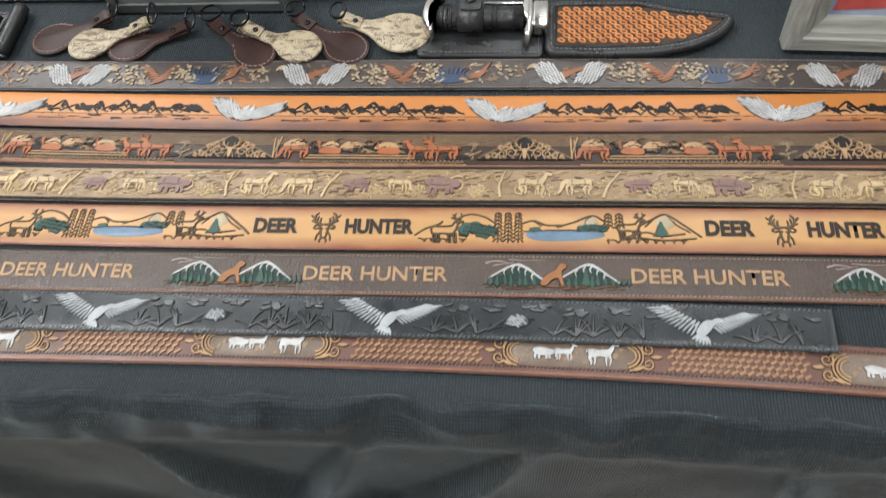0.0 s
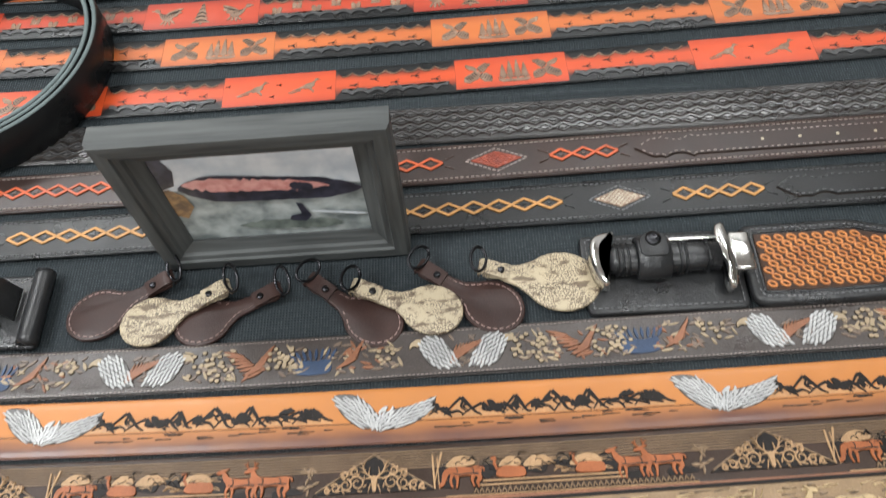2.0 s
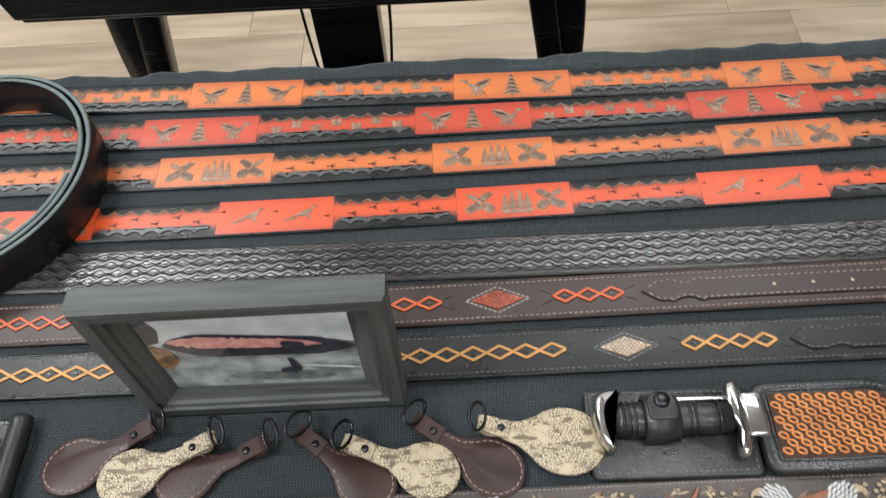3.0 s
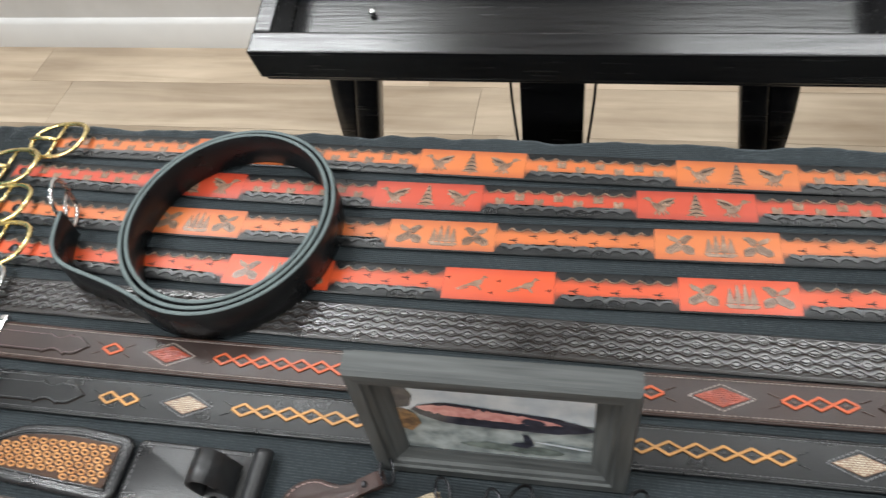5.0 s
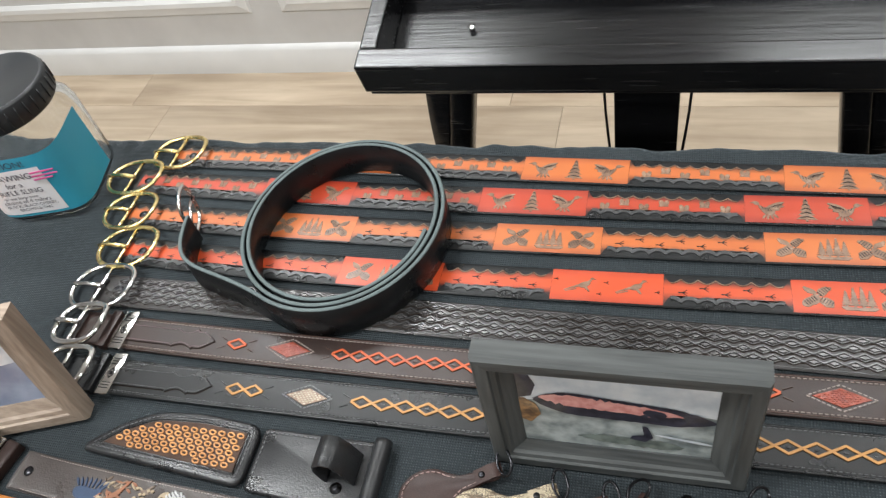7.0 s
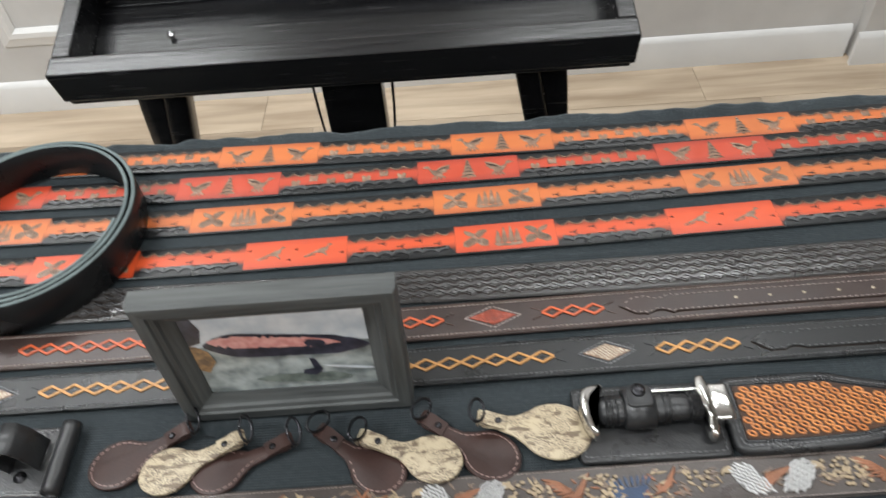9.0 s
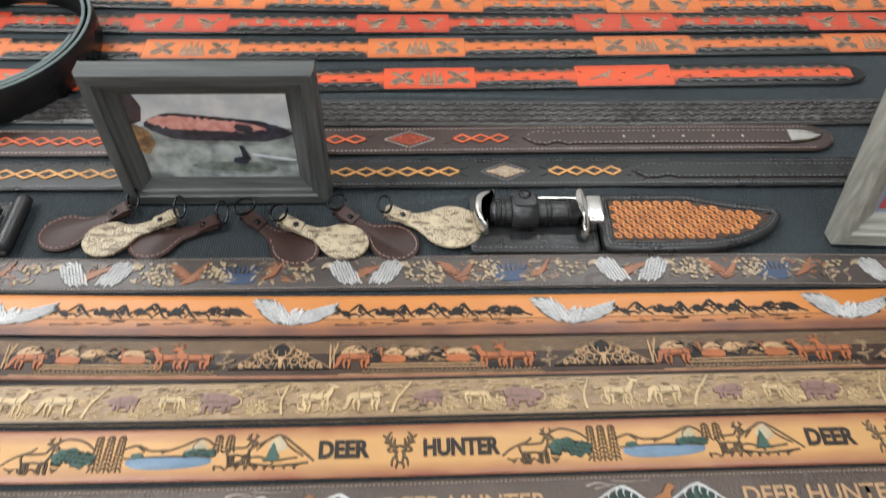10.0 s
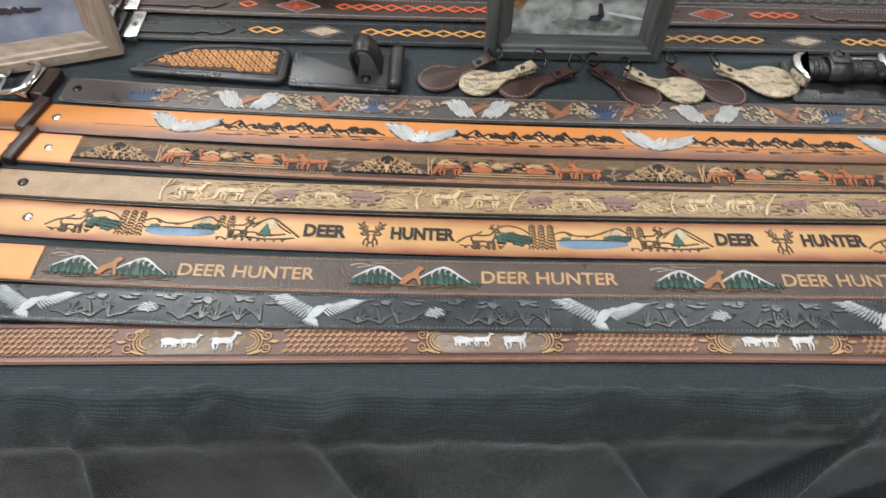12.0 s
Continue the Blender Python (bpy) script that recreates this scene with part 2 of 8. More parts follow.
def build_room():
    floor = part("floor", box_mesh("floor", -3.2, 3.2, -3.2, 1.72, -0.06, -0.004, bevel=0), JOINT)
    tagged(floor, "pale oak-look vinyl plank floor", "floor", kind="structure")
    wall = part("wall_north", box_mesh("wall_north", -3.2, 3.2, WALL_Y, WALL_Y + 0.12, -0.004, 2.7, bevel=0), WALL)
    tagged(wall, "plain off-white painted wall behind the rack", "wall", kind="structure")
    for nm, b in (("wall_south", (-3.2, 3.2, -3.32, -3.2, -0.004, 2.7)), ("wall_west", (-3.32, -3.2, -3.2, WALL_Y, -0.004, 2.7)), ("wall_east", (3.2, 3.32, -3.2, WALL_Y, -0.004, 2.7))):
        tagged(part(nm, box_mesh(nm, *b, bevel=0), HALL), "plain grey painted room wall", "wall", kind="structure")
    ceil = part("ceiling", box_mesh("ceiling", -3.2, 3.2, -3.2, WALL_Y, 2.7, 2.8, bevel=0), CEIL)
    tagged(ceil, "plain white ceiling", "ceiling", kind="structure")
    # baseboard with a rounded bright cap; a shallow pier stands out at its east end
    pier = part("wall_pier", box_mesh("wall_pier", 1.15, 3.2, WALL_Y - 0.045, WALL_Y, 0, 2.7, bevel=0.003), WALL)
    tagged(pier, "shallow off-white painted wall pier", "wall", kind="structure")
    prof = [(0, 0), (0.014, 0), (0.014, 0.081), (0.010, 0.089), (0.004, 0.096), (0, 0.098)]
    for x0, x1, y in ((-3.2, 1.136, WALL_Y), (1.136, 3.2, WALL_Y - 0.045)):
        v = [(x, y - d, z) for x in (x0, x1) for d, z in prof]
        k = len(prof)
        f = [(j, (j + 1) % k, k + (j + 1) % k, k + j) for j in range(k)] + [tuple(range(k - 1, -1, -1)), tuple(range(k, 2 * k))]
        tagged(part("baseboard", sharp(mesh_of("baseboard", v, f)), TRIM), "white painted wooden baseboard along the wall", "baseboard", kind="structure")
    # raised panel mouldings on the west part of the wall
    for x0, x1 in ((-2.35, -1.31), (-1.16, -0.42)):
        fr = tagged(new("wall_panel"), "white raised panel moulding on the wall", "wall panel", kind="structure")
        z0, z1 = 0.235, 1.15
        for nm, (p, q) in (("bottom_moulding", ((x0, z0), (x1, z0))), ("top_moulding", ((x1, z1), (x0, z1))), ("side_moulding", ((x1, z0), (x1, z1))), ("side_moulding", ((x0, z1), (x0, z0)))):
            p, q = np.array(p), np.array(q)
            t = (q - p) / np.linalg.norm(q - p)
            n = np.array((-t[1], t[0]))
            sec = [(-0.028, 0.0), (-0.022, 0.007), (-0.008, 0.009), (0.004, 0.014), (0.018, 0.013), (0.028, 0.004), (0.028, 0.0)]
            v = []
            for e, s in ((p, -1), (q, 1)):
                v += [(*(e + n * a - t * s * a)[:1], WALL_Y - h, (e + n * a - t * s * a)[1]) for a, h in sec]
            k = len(sec)
            f = [(j, (j + 1) % k, k + (j + 1) % k, k + j) for j in range(k)]
            part(nm, sharp(mesh_of(nm, v, f), 25), TRIM, fr)


def build_ceiling_lights():
    glow, nt, b = nodes_of("lamp_diffuser")
    b.inputs["Emission Color"].default_value = (1.0, 0.99, 0.97, 1)
    b.inputs["Emission Strength"].default_value = 1.5
    for x, y in ((-1.33, -0.20), (0.75, -0.20), (-1.33, 1.27), (0.75, 1.27), (-1.33, -1.9), (0.75, -1.9)):
        lt = thing("ceiling_light", x, y, 2.7, "white rectangular ceiling light panel, switched on", "ceiling light", "ceiling lights")
        part("frame", box_mesh("frame", x - 0.62, x + 0.62, y - 0.17, y + 0.17, 2.655, 2.7, bevel=0.004), TRIM, lt)
        part("diffuser", box_mesh("diffuser", x - 0.59, x + 0.59, y - 0.14, y + 0.14, 2.645, 2.652, bevel=0.002), glow, lt)
        lamp = bpy.data.lights.new("panel_lamp", "AREA")
        lamp.shape, lamp.size, lamp.size_y, lamp.energy = "RECTANGLE", 1.16, 0.26, LAMP_WATTS * LAMP_SHARE[x < 0, round(y, 1)]
        lamp.color = (0.955, 0.985, 1.0)
        new("panel_lamp", lamp).matrix_world = Matrix.Translation((x, y, 2.64))


build_room()
build_ceiling_lights()


# ---- table and cloth ----
X_WEST, X_EAST, Y_FRONT, Y_BACK = -1.00, 0.84, -0.290, 0.476


def build_table():
    tb = thing("folding_table", -0.08, 0.1, 0, "folding table hidden under a black cloth", "table")
    part("tabletop", box_mesh("tabletop", X_WEST + 0.01, X_EAST - 0.01, Y_FRONT + 0.012, Y_BACK - 0.012, 0.715, 0.744, bevel=0.004), TRIM, tb)
    for x in (X_WEST + 0.1, X_EAST - 0.1):
        for y in (-0.2, 0.38):
            part("leg", tube_mesh("leg", [(x, y, 0), (x, y, 0.4), (x, y, 0.716)], 0.014, 10), DARK_STEEL, tb)


def build_cloth():
    """One sheet: down behind the table, over its top, down in front in loose folds."""
    r = 0.014
    prof = []
    for i in range(24):
        prof.append((Y_BACK + 0.004, 0.25 + 0.486 * i / 23, "b", 1 - i / 23))
    for i in range(1, 7):
        a = i / 7 * math.pi / 2
        prof.append((Y_BACK + 0.004 - r + r * math.cos(a), TOP_Z - r + r * math.sin(a), "t", 0))
    for i in range(121):
        prof.append((Y_BACK - r + (Y_FRONT + 0.05 - Y_BACK + r) * i / 120, TOP_Z, "t", 0))
    for i in range(1, 21):
        prof.append((Y_FRONT + 0.05 - (0.05 - r) * i / 20, TOP_Z, "t", 0))
    for i in range(1, 8):
        a = i / 8 * math.pi / 2
        prof.append((Y_FRONT + r - r * math.sin(a), TOP_Z - r + r * math.cos(a), "t", 0))
    for i in range(60):
        prof.append((Y_FRONT, TOP_Z - r - 0.64 * (i + 1) / 60, "f", (i + 1) / 60))
    nx = 640
    xs = np.linspace(X_WEST, X_EAST, nx)
    verts, uvs, run = [], [], 0.0
    last = prof[0]
    for y, z, kind, d in prof:
        run += math.hypot(y - last[0], z - last[1])
        last = (y, z)
        for x in xs:
            n1 = noise.noise((x * 6, y * 7, 1.7))
            dy = dz = 0.0
            if kind == "f":
                # loose pleats that start at points along the edge and fan out downwards
                grow = min(1, d * 6)
                fold = 0.0
                for px, sl, sz in ((-0.78, 0.10, 0.8), (-0.52, -0.14, 0.9), (-0.35, 0.30, 0.8), (-0.13, 0.62, 1.2), (0.10, -0.42, 1.3), (0.235, -0.50, 1.2), (0.40, 0.25, 0.9), (0.62, -0.2, 0.9)):
                    cx = px + sl * d * 0.64
                    wd = 0.010 + 0.075 * d
                    q = (x - cx) / wd
                    fold += sz * (math.exp(-q * q) if q > 0 else math.exp(-q * q * 9))
                fold += 0.35 * noise.noise((x * 6, d * 2.0, 8)) + 0.15 * noise.noise((x * 21, d * 6.0, 3))
                dy = -grow * (0.008 + 0.060 * d) * fold - 0.004 * grow
                # slack roll of cloth just under the edge
                sag = d * 0.64
                dy -= 0.006 * math.exp(-(((sag - 0.024 - 0.008 * noise.noise((x * 7, 4, 4))) / 0.013) ** 2)) * (0.75 + 0.9 * noise.noise((x * 9, 2, 9)))
                dy -= 0.004 * math.exp(-sag / 0.05) * noise.noise((x * 38, sag * 20, 5))
            elif kind == "b":
                dy = 0.018 * d * math.sin(x * 17 + 2 * n1) + 0.004 * noise.noise((x * 11, 2, 2))
            else:
                # ripples lie along both long edges and in the open strips
                back = max(0.0, 1 - abs(y - Y_BACK + 0.004) / 0.03)
                front = max(0.0, 1 - abs(y - Y_FRONT) / 0.022)
                dz = 0.0050 * back * (0.45 + noise.noise((x * 16, 3, 5)) + 0.6 * noise.noise((x * 45, 1, 5)))
                dz += 0.0075 * front * (noise.noise((x * 26, y * 30, 2)) + 0.9 * noise.noise((x * 55, y * 40, 7)))
                dz += 0.0006 * n1 - 0.0006
                # puckered ridge where the cloth turns over the front edge
                if y < Y_FRONT + 0.05:
                    yc = Y_FRONT + 0.013 + 0.005 * noise.noise((x * 30, 0, 3))
                    dz += 0.0080 * math.exp(-(((y - yc) / 0.0045) ** 2)) * (0.8 + 0.9 * noise.noise((x * 17, 8, 3)))
                dy = 0.010 * front * noise.noise((x * 21, 0.5, 6)) + 0.005 * back * noise.noise((x * 15, 6, 6))
                for cx, cy, ln, amp, tilt in ((0.10, 0.258, 0.17, 0.0040, -0.02), (0.16, 0.118, 0.11, 0.0035, 0.10), (-0.05, 0.020, 0.10, 0.001, 0.0), (0.12, 0.362, 0.10, 0.003, 0.0), (0.12, 0.452, 0.07, 0.004, 0.0), (0.42, 0.235, 0.22, 0.004, 0.03), (-0.75, 0.16, 0.1, 0.003, 0.6)):
                    a, b = x - cx, y - cy - tilt * (x - cx)
                    dz += amp * math.exp(-((a / ln) ** 4) - (b / 0.006) ** 2)
            # the front edge runs slightly askew
            turn = min(1.0, max(0.0, (-0.20 - y) / (-0.20 - Y_FRONT)))
            dy += turn * (0.044 * min(x, 0.1) - 0.004)
            verts.append((x, y + dy, z + dz))
            uvs.append((x, run))
    f = [(i * nx + j, i * nx + j + 1, (i + 1) * nx + j + 1, (i + 1) * nx + j) for i in range(len(prof) - 1) for j in range(nx - 1)]
    f = [q[::-1] for q in f]
    ob = part("tablecloth", mesh_of("tablecloth", verts, f, uvs), CLOTH)
    sol = ob.modifiers.new("thickness", "SOLIDIFY")
    sol.thickness, sol.offset = 0.0012, -1
    tagged(ob, "black textured tablecloth draped over the table in loose folds", "tablecloth")


build_table()
build_cloth()


# ---- rack behind the table ----
def build_rack():
    rk = thing("display_rack", -0.11, 0.8, 0, "black painted wooden display rack with a tilted tray", "display rack")
    tilt = radians(15)
    up, back = np.array((0, math.cos(tilt), math.sin(tilt))), np.array((0, math.sin(tilt), -math.cos(tilt)))
    o = np.array((-0.4705, 0.574, 0.7825))
    width, high, deep, rim = 0.725, 0.190, 0.050, 0.030

    def place(m_x0, m_x1, u0, u1, d0, d1, bev=0.0025):
        bm = box_bm(m_x0, m_x1, u0, u1, d0, d1, bev)
        me = bpy.data.meshes.new("board")
        bm.to_mesh(me)
        bm.free()
        co = np.array([v.co[:] for v in me.vertices])
        w = o + co[:, :1] * (1, 0, 0) + co[:, 1:2] * up + co[:, 2:3] * back
        me.vertices.foreach_set("co", w.ravel())
        me.flip_normals()
        return me

    part("bottom_rail", place(0, width, 0, rim, 0, deep), RACK_BLACK, rk)
    part("top_rail", place(0, width, high - rim, high, 0, deep), RACK_BLACK, rk)
    part("side_rail", place(0.0005, 0.024, rim + 0.0005, high - rim - 0.0005, 0.001, deep), RACK_BLACK, rk)
    part("side_rail", place(width - 0.024, width - 0.0005, rim + 0.0005, high - rim - 0.0005, 0.001, deep), RACK_BLACK, rk)
    part("back_panel", place(0.004, width - 0.004, 0.004, high - 0.004, deep + 0.0005, deep + 0.010), RACK_BLACK, rk)
    scr = o + np.array((0.128, 0, 0)) + up * 0.097 + back * (deep - 0.004)
    turn = Matrix((Vector((1, 0, 0)), Vector(up), Vector(-back))).transposed()
    sm = part("screw", lathe_mesh("screw", [(0.001, 0), (0.0044, 0), (0.0044, 0.003), (0.0022, 0.0042), (0.0012, 0.0042), (0.0010, 0.002)], scr, 16, turn), STEEL, rk, "bright steel screw head")
    # posts
    part("centre_post", box_mesh("centre_post", -0.1665, -0.0785, 0.705, 0.745, 0.02, 0.758, bevel=0.003), RACK_BLACK, rk)
    for x, s in ((-0.3650, -1), (0.1175, 1)):
        # splayed side posts, each with a curved bracket cheek on its outer side
        def lean(v, x=x, s=s):
            return np.stack([x + s * (v[:, 0] + 0.17 * (0.64 - v[:, 1])), 0.722 + v[:, 2], v[:, 1]], 1)

        part("side_post", slab_mesh("side_post", [(0, 0.02), (0.036, 0.02), (0.036, 0.758), (0, 0.758)], -0.018, 0.018, 0.003, lean), RACK_BLACK, rk)
        z = np.linspace(0.36, 0.70, 30)
        out = 0.0705 + 0.012 * np.sin((z - 0.36) / 0.34 * math.pi) - 0.17 * (0.64 - z) - 0.0015
        outline = [(0.0365, a) for a in z[::-1]] + [(max(0.038, c), a) for a, c in zip(z, out)]
        part("bracket", slab_mesh("bracket", outline, -0.012, 0.012, 0.002, lean), RACK_BLACK, rk)
    part("foot", box_mesh("foot", -0.55, 0.30, 0.66, 0.86, 0.0, 0.0195, bevel=0.003), RACK_BLACK, rk)
    for x, s in ((-0.1710, -1), (-0.0735, 1)):
        p = [(x + s * (0.003 + 0.007 * math.sin(i * 0.55)), 0.715 + 0.004 * math.sin(i), 0.05 + 0.63 * i / 15) for i in range(16)]
        part("cable", tube_mesh("cable", p, 0.0022, 6), BLACK_EDGE, rk, "thin black electric cable")


build_rack()


# ---- belts: straps ----
class Strap:
    """A strap that lies along x on a gently bowed line; maps (along, across, height over its top) to the world."""

    def __init__(self, pts, width, z0, thick=0.0034, crown=0.0005, degree=3, lift=None):
        p = np.array(pts, float)
        self.poly = np.polyfit(p[:, 0], p[:, 1], min(degree, len(p) - 1))
        self.slope = np.polyder(self.poly)
        self.hw, self.z0, self.t, self.crown = width / 2, z0, thick, crown
        self.lift = lift or (lambda x: 0 * x)

    def map(self, u, v, h):
        u, v, h = np.broadcast_arrays(np.asarray(u, float), np.asarray(v, float), np.asarray(h, float))
        s = np.polyval(self.slope, u)
        k = 1 / np.sqrt(1 + s * s)
        z = self.z0 + self.t + h + self.crown * (1 - np.minimum(1, (v / self.hw) ** 2)) + self.lift(u)
        return np.stack([u - s * k * v, np.polyval(self.poly, u) + k * v, z], -1)

    def body(self, name, x0, x1, end_shape=None, start_shape=None, step=0.004, rough=0.0):
        """The strap's solid: rounded edges, slightly crowned face. The shapes give the half width left at a distance from an end."""
        n = int((x1 - x0) / step) + 1
        us = np.linspace(x0, x1, n)
        hw = np.full(n, self.hw)
        if end_shape:
            hw = np.minimum(hw, np.array([end_shape(x1 - u) for u in us]))
        if start_shape:
            hw = np.minimum(hw, np.array([start_shape(u - x0) for u in us]))
        e, t = 0.0011, self.t
        sec = [(-1, -e, -t + e), (-1, 0, -t + 2.4 * e), (-1, 0, -1.3 * e), (-1, -0.35 * e, -0.35 * e), (-1, -1.3 * e, 0)]
        sec += [(f, 0, 0) for f in (-0.75, -0.5, -0.25, 0, 0.25, 0.5, 0.75)] + [(-a, b, c) for a, b, c in sec[::-1]]
        rings, uv = [], []
        for a, b, c in sec:
            v = a * hw - np.sign(a) * (-b if abs(a) == 1 else 0) if abs(a) == 1 else a * (hw - 1.3 * e)
            rings.append(self.map(us, v, np.full(n, c)))
            uv.append(np.stack([us, v], -1))
        k = len(sec)
        co, uvs = np.stack(rings, 1).reshape(-1, 3), np.stack(uv, 1).reshape(-1, 2)
        f = [(i * k + j, i * k + (j + 1) % k, (i + 1) * k + (j + 1) % k, (i + 1) * k + j) for i in range(n - 1) for j in range(k)]
        f += [tuple(range(k)), tuple(range(n * k - 1, (n - 1) * k - 1, -1))]
        f = [q[::-1] for q in f]
        return mesh_of(name, co, f, uvs)


def round_tip(hw, length):
    return lambda d: hw * math.sqrt(max(0.0, 1 - max(0.0, 1 - d / length) ** 2)) * 0.999 + 0.0012


BACK = dict(
    A=Strap([(-0.61, 0.442), (-0.18, 0.434), (0.07, 0.430), (0.56, 0.437)], 0.037, 0.7502),
    B=Strap([(-0.66, 0.396), (-0.25, 0.387), (0.057, 0.389), (0.52, 0.398)], 0.037, 0.7502),
    C=Strap([(-0.64, 0.343), (-0.48, 0.3385), (-0.24, 0.338), (0.053, 0.3425), (0.41, 0.353)], 0.037, 0.7502),
    D=Strap([(-0.61, 0.289), (-0.185, 0.285), (0.048, 0.2865), (0.39, 0.301), (0.54, 0.302)], 0.037, 0.7502),
    E=Strap([(-0.62, 0.2366), (-0.23, 0.2345), (0.044, 0.2335), (0.43, 0.2376)], 0.039, 0.7502),
    F=Strap([(-0.6, 0.187), (-0.38, 0.1856), (0.03, 0.191), (0.36, 0.198), (0.46, 0.198)], 0.038, 0.7502, 0.0042),
    G=Strap([(-0.59, 0.138), (-0.36, 0.140), (0.017, 0.1455), (0.35, 0.150)], 0.038, 0.7502, 0.0042),
)
FRONT = [
    Strap([(-0.62, 0.036), (-0.29, 0.0235), (0.0, 0.0275), (0.14, 0.0285), (0.47, 0.031)], 0.036, 0.7502),
    Strap([(-0.63, -0.007), (-0.28, -0.017), (0.14, -0.016), (0.47, -0.0085)], 0.0385, 0.7510),
    Strap([(-0.56, -0.051), (-0.27, -0.0585), (0.14, -0.0555), (0.46, -0.0475)], 0.0385, 0.7502),
    Strap([(-0.60, -0.0935), (-0.27, -0.098), (0.14, -0.0903), (0.46, -0.083)], 0.0360, 0.7502),
    Strap([(-0.58, -0.134), (-0.25, -0.1395), (0.13, -0.132), (0.45, -0.1235)], 0.0395, 0.7502),
    Strap([(-0.57, -0.182), (-0.25, -0.1835), (0.13, -0.1735), (0.445, -0.165)], 0.0375, 0.7502),
    Strap([(-0.55, -0.222), (-0.24, -0.2197), (0.12, -0.2112), (0.42, -0.207)], 0.034, 0.7532, 0.0032, lift=lambda x: 0.0012 * np.clip((x + 0.6) / 0.9, 0, 1)),
    Strap([(-0.54, -0.257), (-0.22, -0.2435), (0.12, -0.2335), (0.43, -0.234)], 0.036, 0.7502, 0.0030),
]


def belt_thing(name, strap, x, label, group):
    p = strap.map(x, 0, -strap.t)
    return thing(name, float(p[0]), float(p[1]), float(p[2]), label, "belt", group)


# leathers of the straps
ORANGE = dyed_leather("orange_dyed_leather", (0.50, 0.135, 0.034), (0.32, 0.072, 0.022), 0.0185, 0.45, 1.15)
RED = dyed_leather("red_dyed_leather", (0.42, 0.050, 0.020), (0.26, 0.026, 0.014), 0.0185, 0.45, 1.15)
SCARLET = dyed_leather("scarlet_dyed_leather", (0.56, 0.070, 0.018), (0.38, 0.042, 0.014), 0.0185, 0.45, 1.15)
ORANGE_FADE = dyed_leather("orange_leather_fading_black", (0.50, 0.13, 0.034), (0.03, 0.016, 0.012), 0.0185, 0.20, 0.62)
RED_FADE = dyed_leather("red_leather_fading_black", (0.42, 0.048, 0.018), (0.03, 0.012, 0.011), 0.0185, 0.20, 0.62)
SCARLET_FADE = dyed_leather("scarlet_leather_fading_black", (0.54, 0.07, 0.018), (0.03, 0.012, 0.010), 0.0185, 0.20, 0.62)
TAN_GLOW = dyed_leather("honey_tan_leather", (0.45, 0.250, 0.095), (0.20, 0.060, 0.030), 0.0195, 0.42, 0.98)
TAN_DUSK = dyed_leather("sunset_tan_leather", (0.46, 0.172, 0.040), (0.11, 0.044, 0.030), 0.019, 0.15, 0.75, one_sided=-1)
BROWN_MID = leather("brown_tooled_leather", (0.044, 0.024, 0.016), (0.026, 0.015, 0.010), 0.36, gloss=0.3)
TAUPE = leather("taupe_tooled_leather", (0.062, 0.051, 0.046), (0.042, 0.034, 0.031), 0.32, 700, 0.4, gloss=0.5)
KHAKI = leather("khaki_tooled_leather", (0.27, 0.180, 0.098), (0.18, 0.118, 0.064), 0.34, 700, 0.4, 60, gloss=0.5)
COCOA = leather("cocoa_pebbled_leather", (0.068, 0.047, 0.037), (0.046, 0.032, 0.026), 0.34, 520, 0.9)
CHESTNUT = leather("chestnut_leather", (0.125, 0.056, 0.040), (0.078, 0.036, 0.027), 0.36, gloss=0.5)
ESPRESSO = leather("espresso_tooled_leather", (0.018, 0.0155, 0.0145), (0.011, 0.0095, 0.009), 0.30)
BLACK_BODY = leather("black_tooled_leather", (0.021, 0.025, 0.028), (0.013, 0.016, 0.018), 0.30, 600, 0.4, 40, gloss=0.42)

back_belts, front_belts = {}, []
GROUP_B, GROUP_F = "belts at the back of the table", "belts at the front of the table"
for key, mat, x0, x1, tip, label in (
    ("A", BLACK_EDGE, -0.676, 0.70, 0, "orange leather belt with black scalloped borders and stamped pine panels"),
    ("B", BLACK_EDGE, -0.716, 0.70, 0, "red leather belt with black scalloped borders and stamped pine panels"),
    ("C", BLACK_EDGE, -0.69, 0.64, 0, "orange leather belt with black scalloped borders and stamped forest panels"),
    ("D", BLACK_EDGE, -0.668, 0.545, 0.04, "scarlet leather belt with black scalloped borders and stamped bird panels"),
    ("E", ESPRESSO, -0.67, 0.72, 0, "dark brown leather belt stamped all over with a diamond weave"),
    ("F", BROWN_DARK, -0.66, 0.475, 0.035, "dark brown stitched belt with red lacing and snakeskin diamonds"),
    ("G", BLACK_EDGE, -0.648, 0.62, 0.035, "black stitched belt with tan lacing and cream snakeskin diamonds"),
):
    st = BACK[key]
    ob = belt_thing("leather_belt", st, 0.0, label, GROUP_B)
    part("strap", st.body("strap", x0, x1, end_shape=round_tip(st.hw, tip) if tip else None), mat, ob)
    back_belts[key] = ob
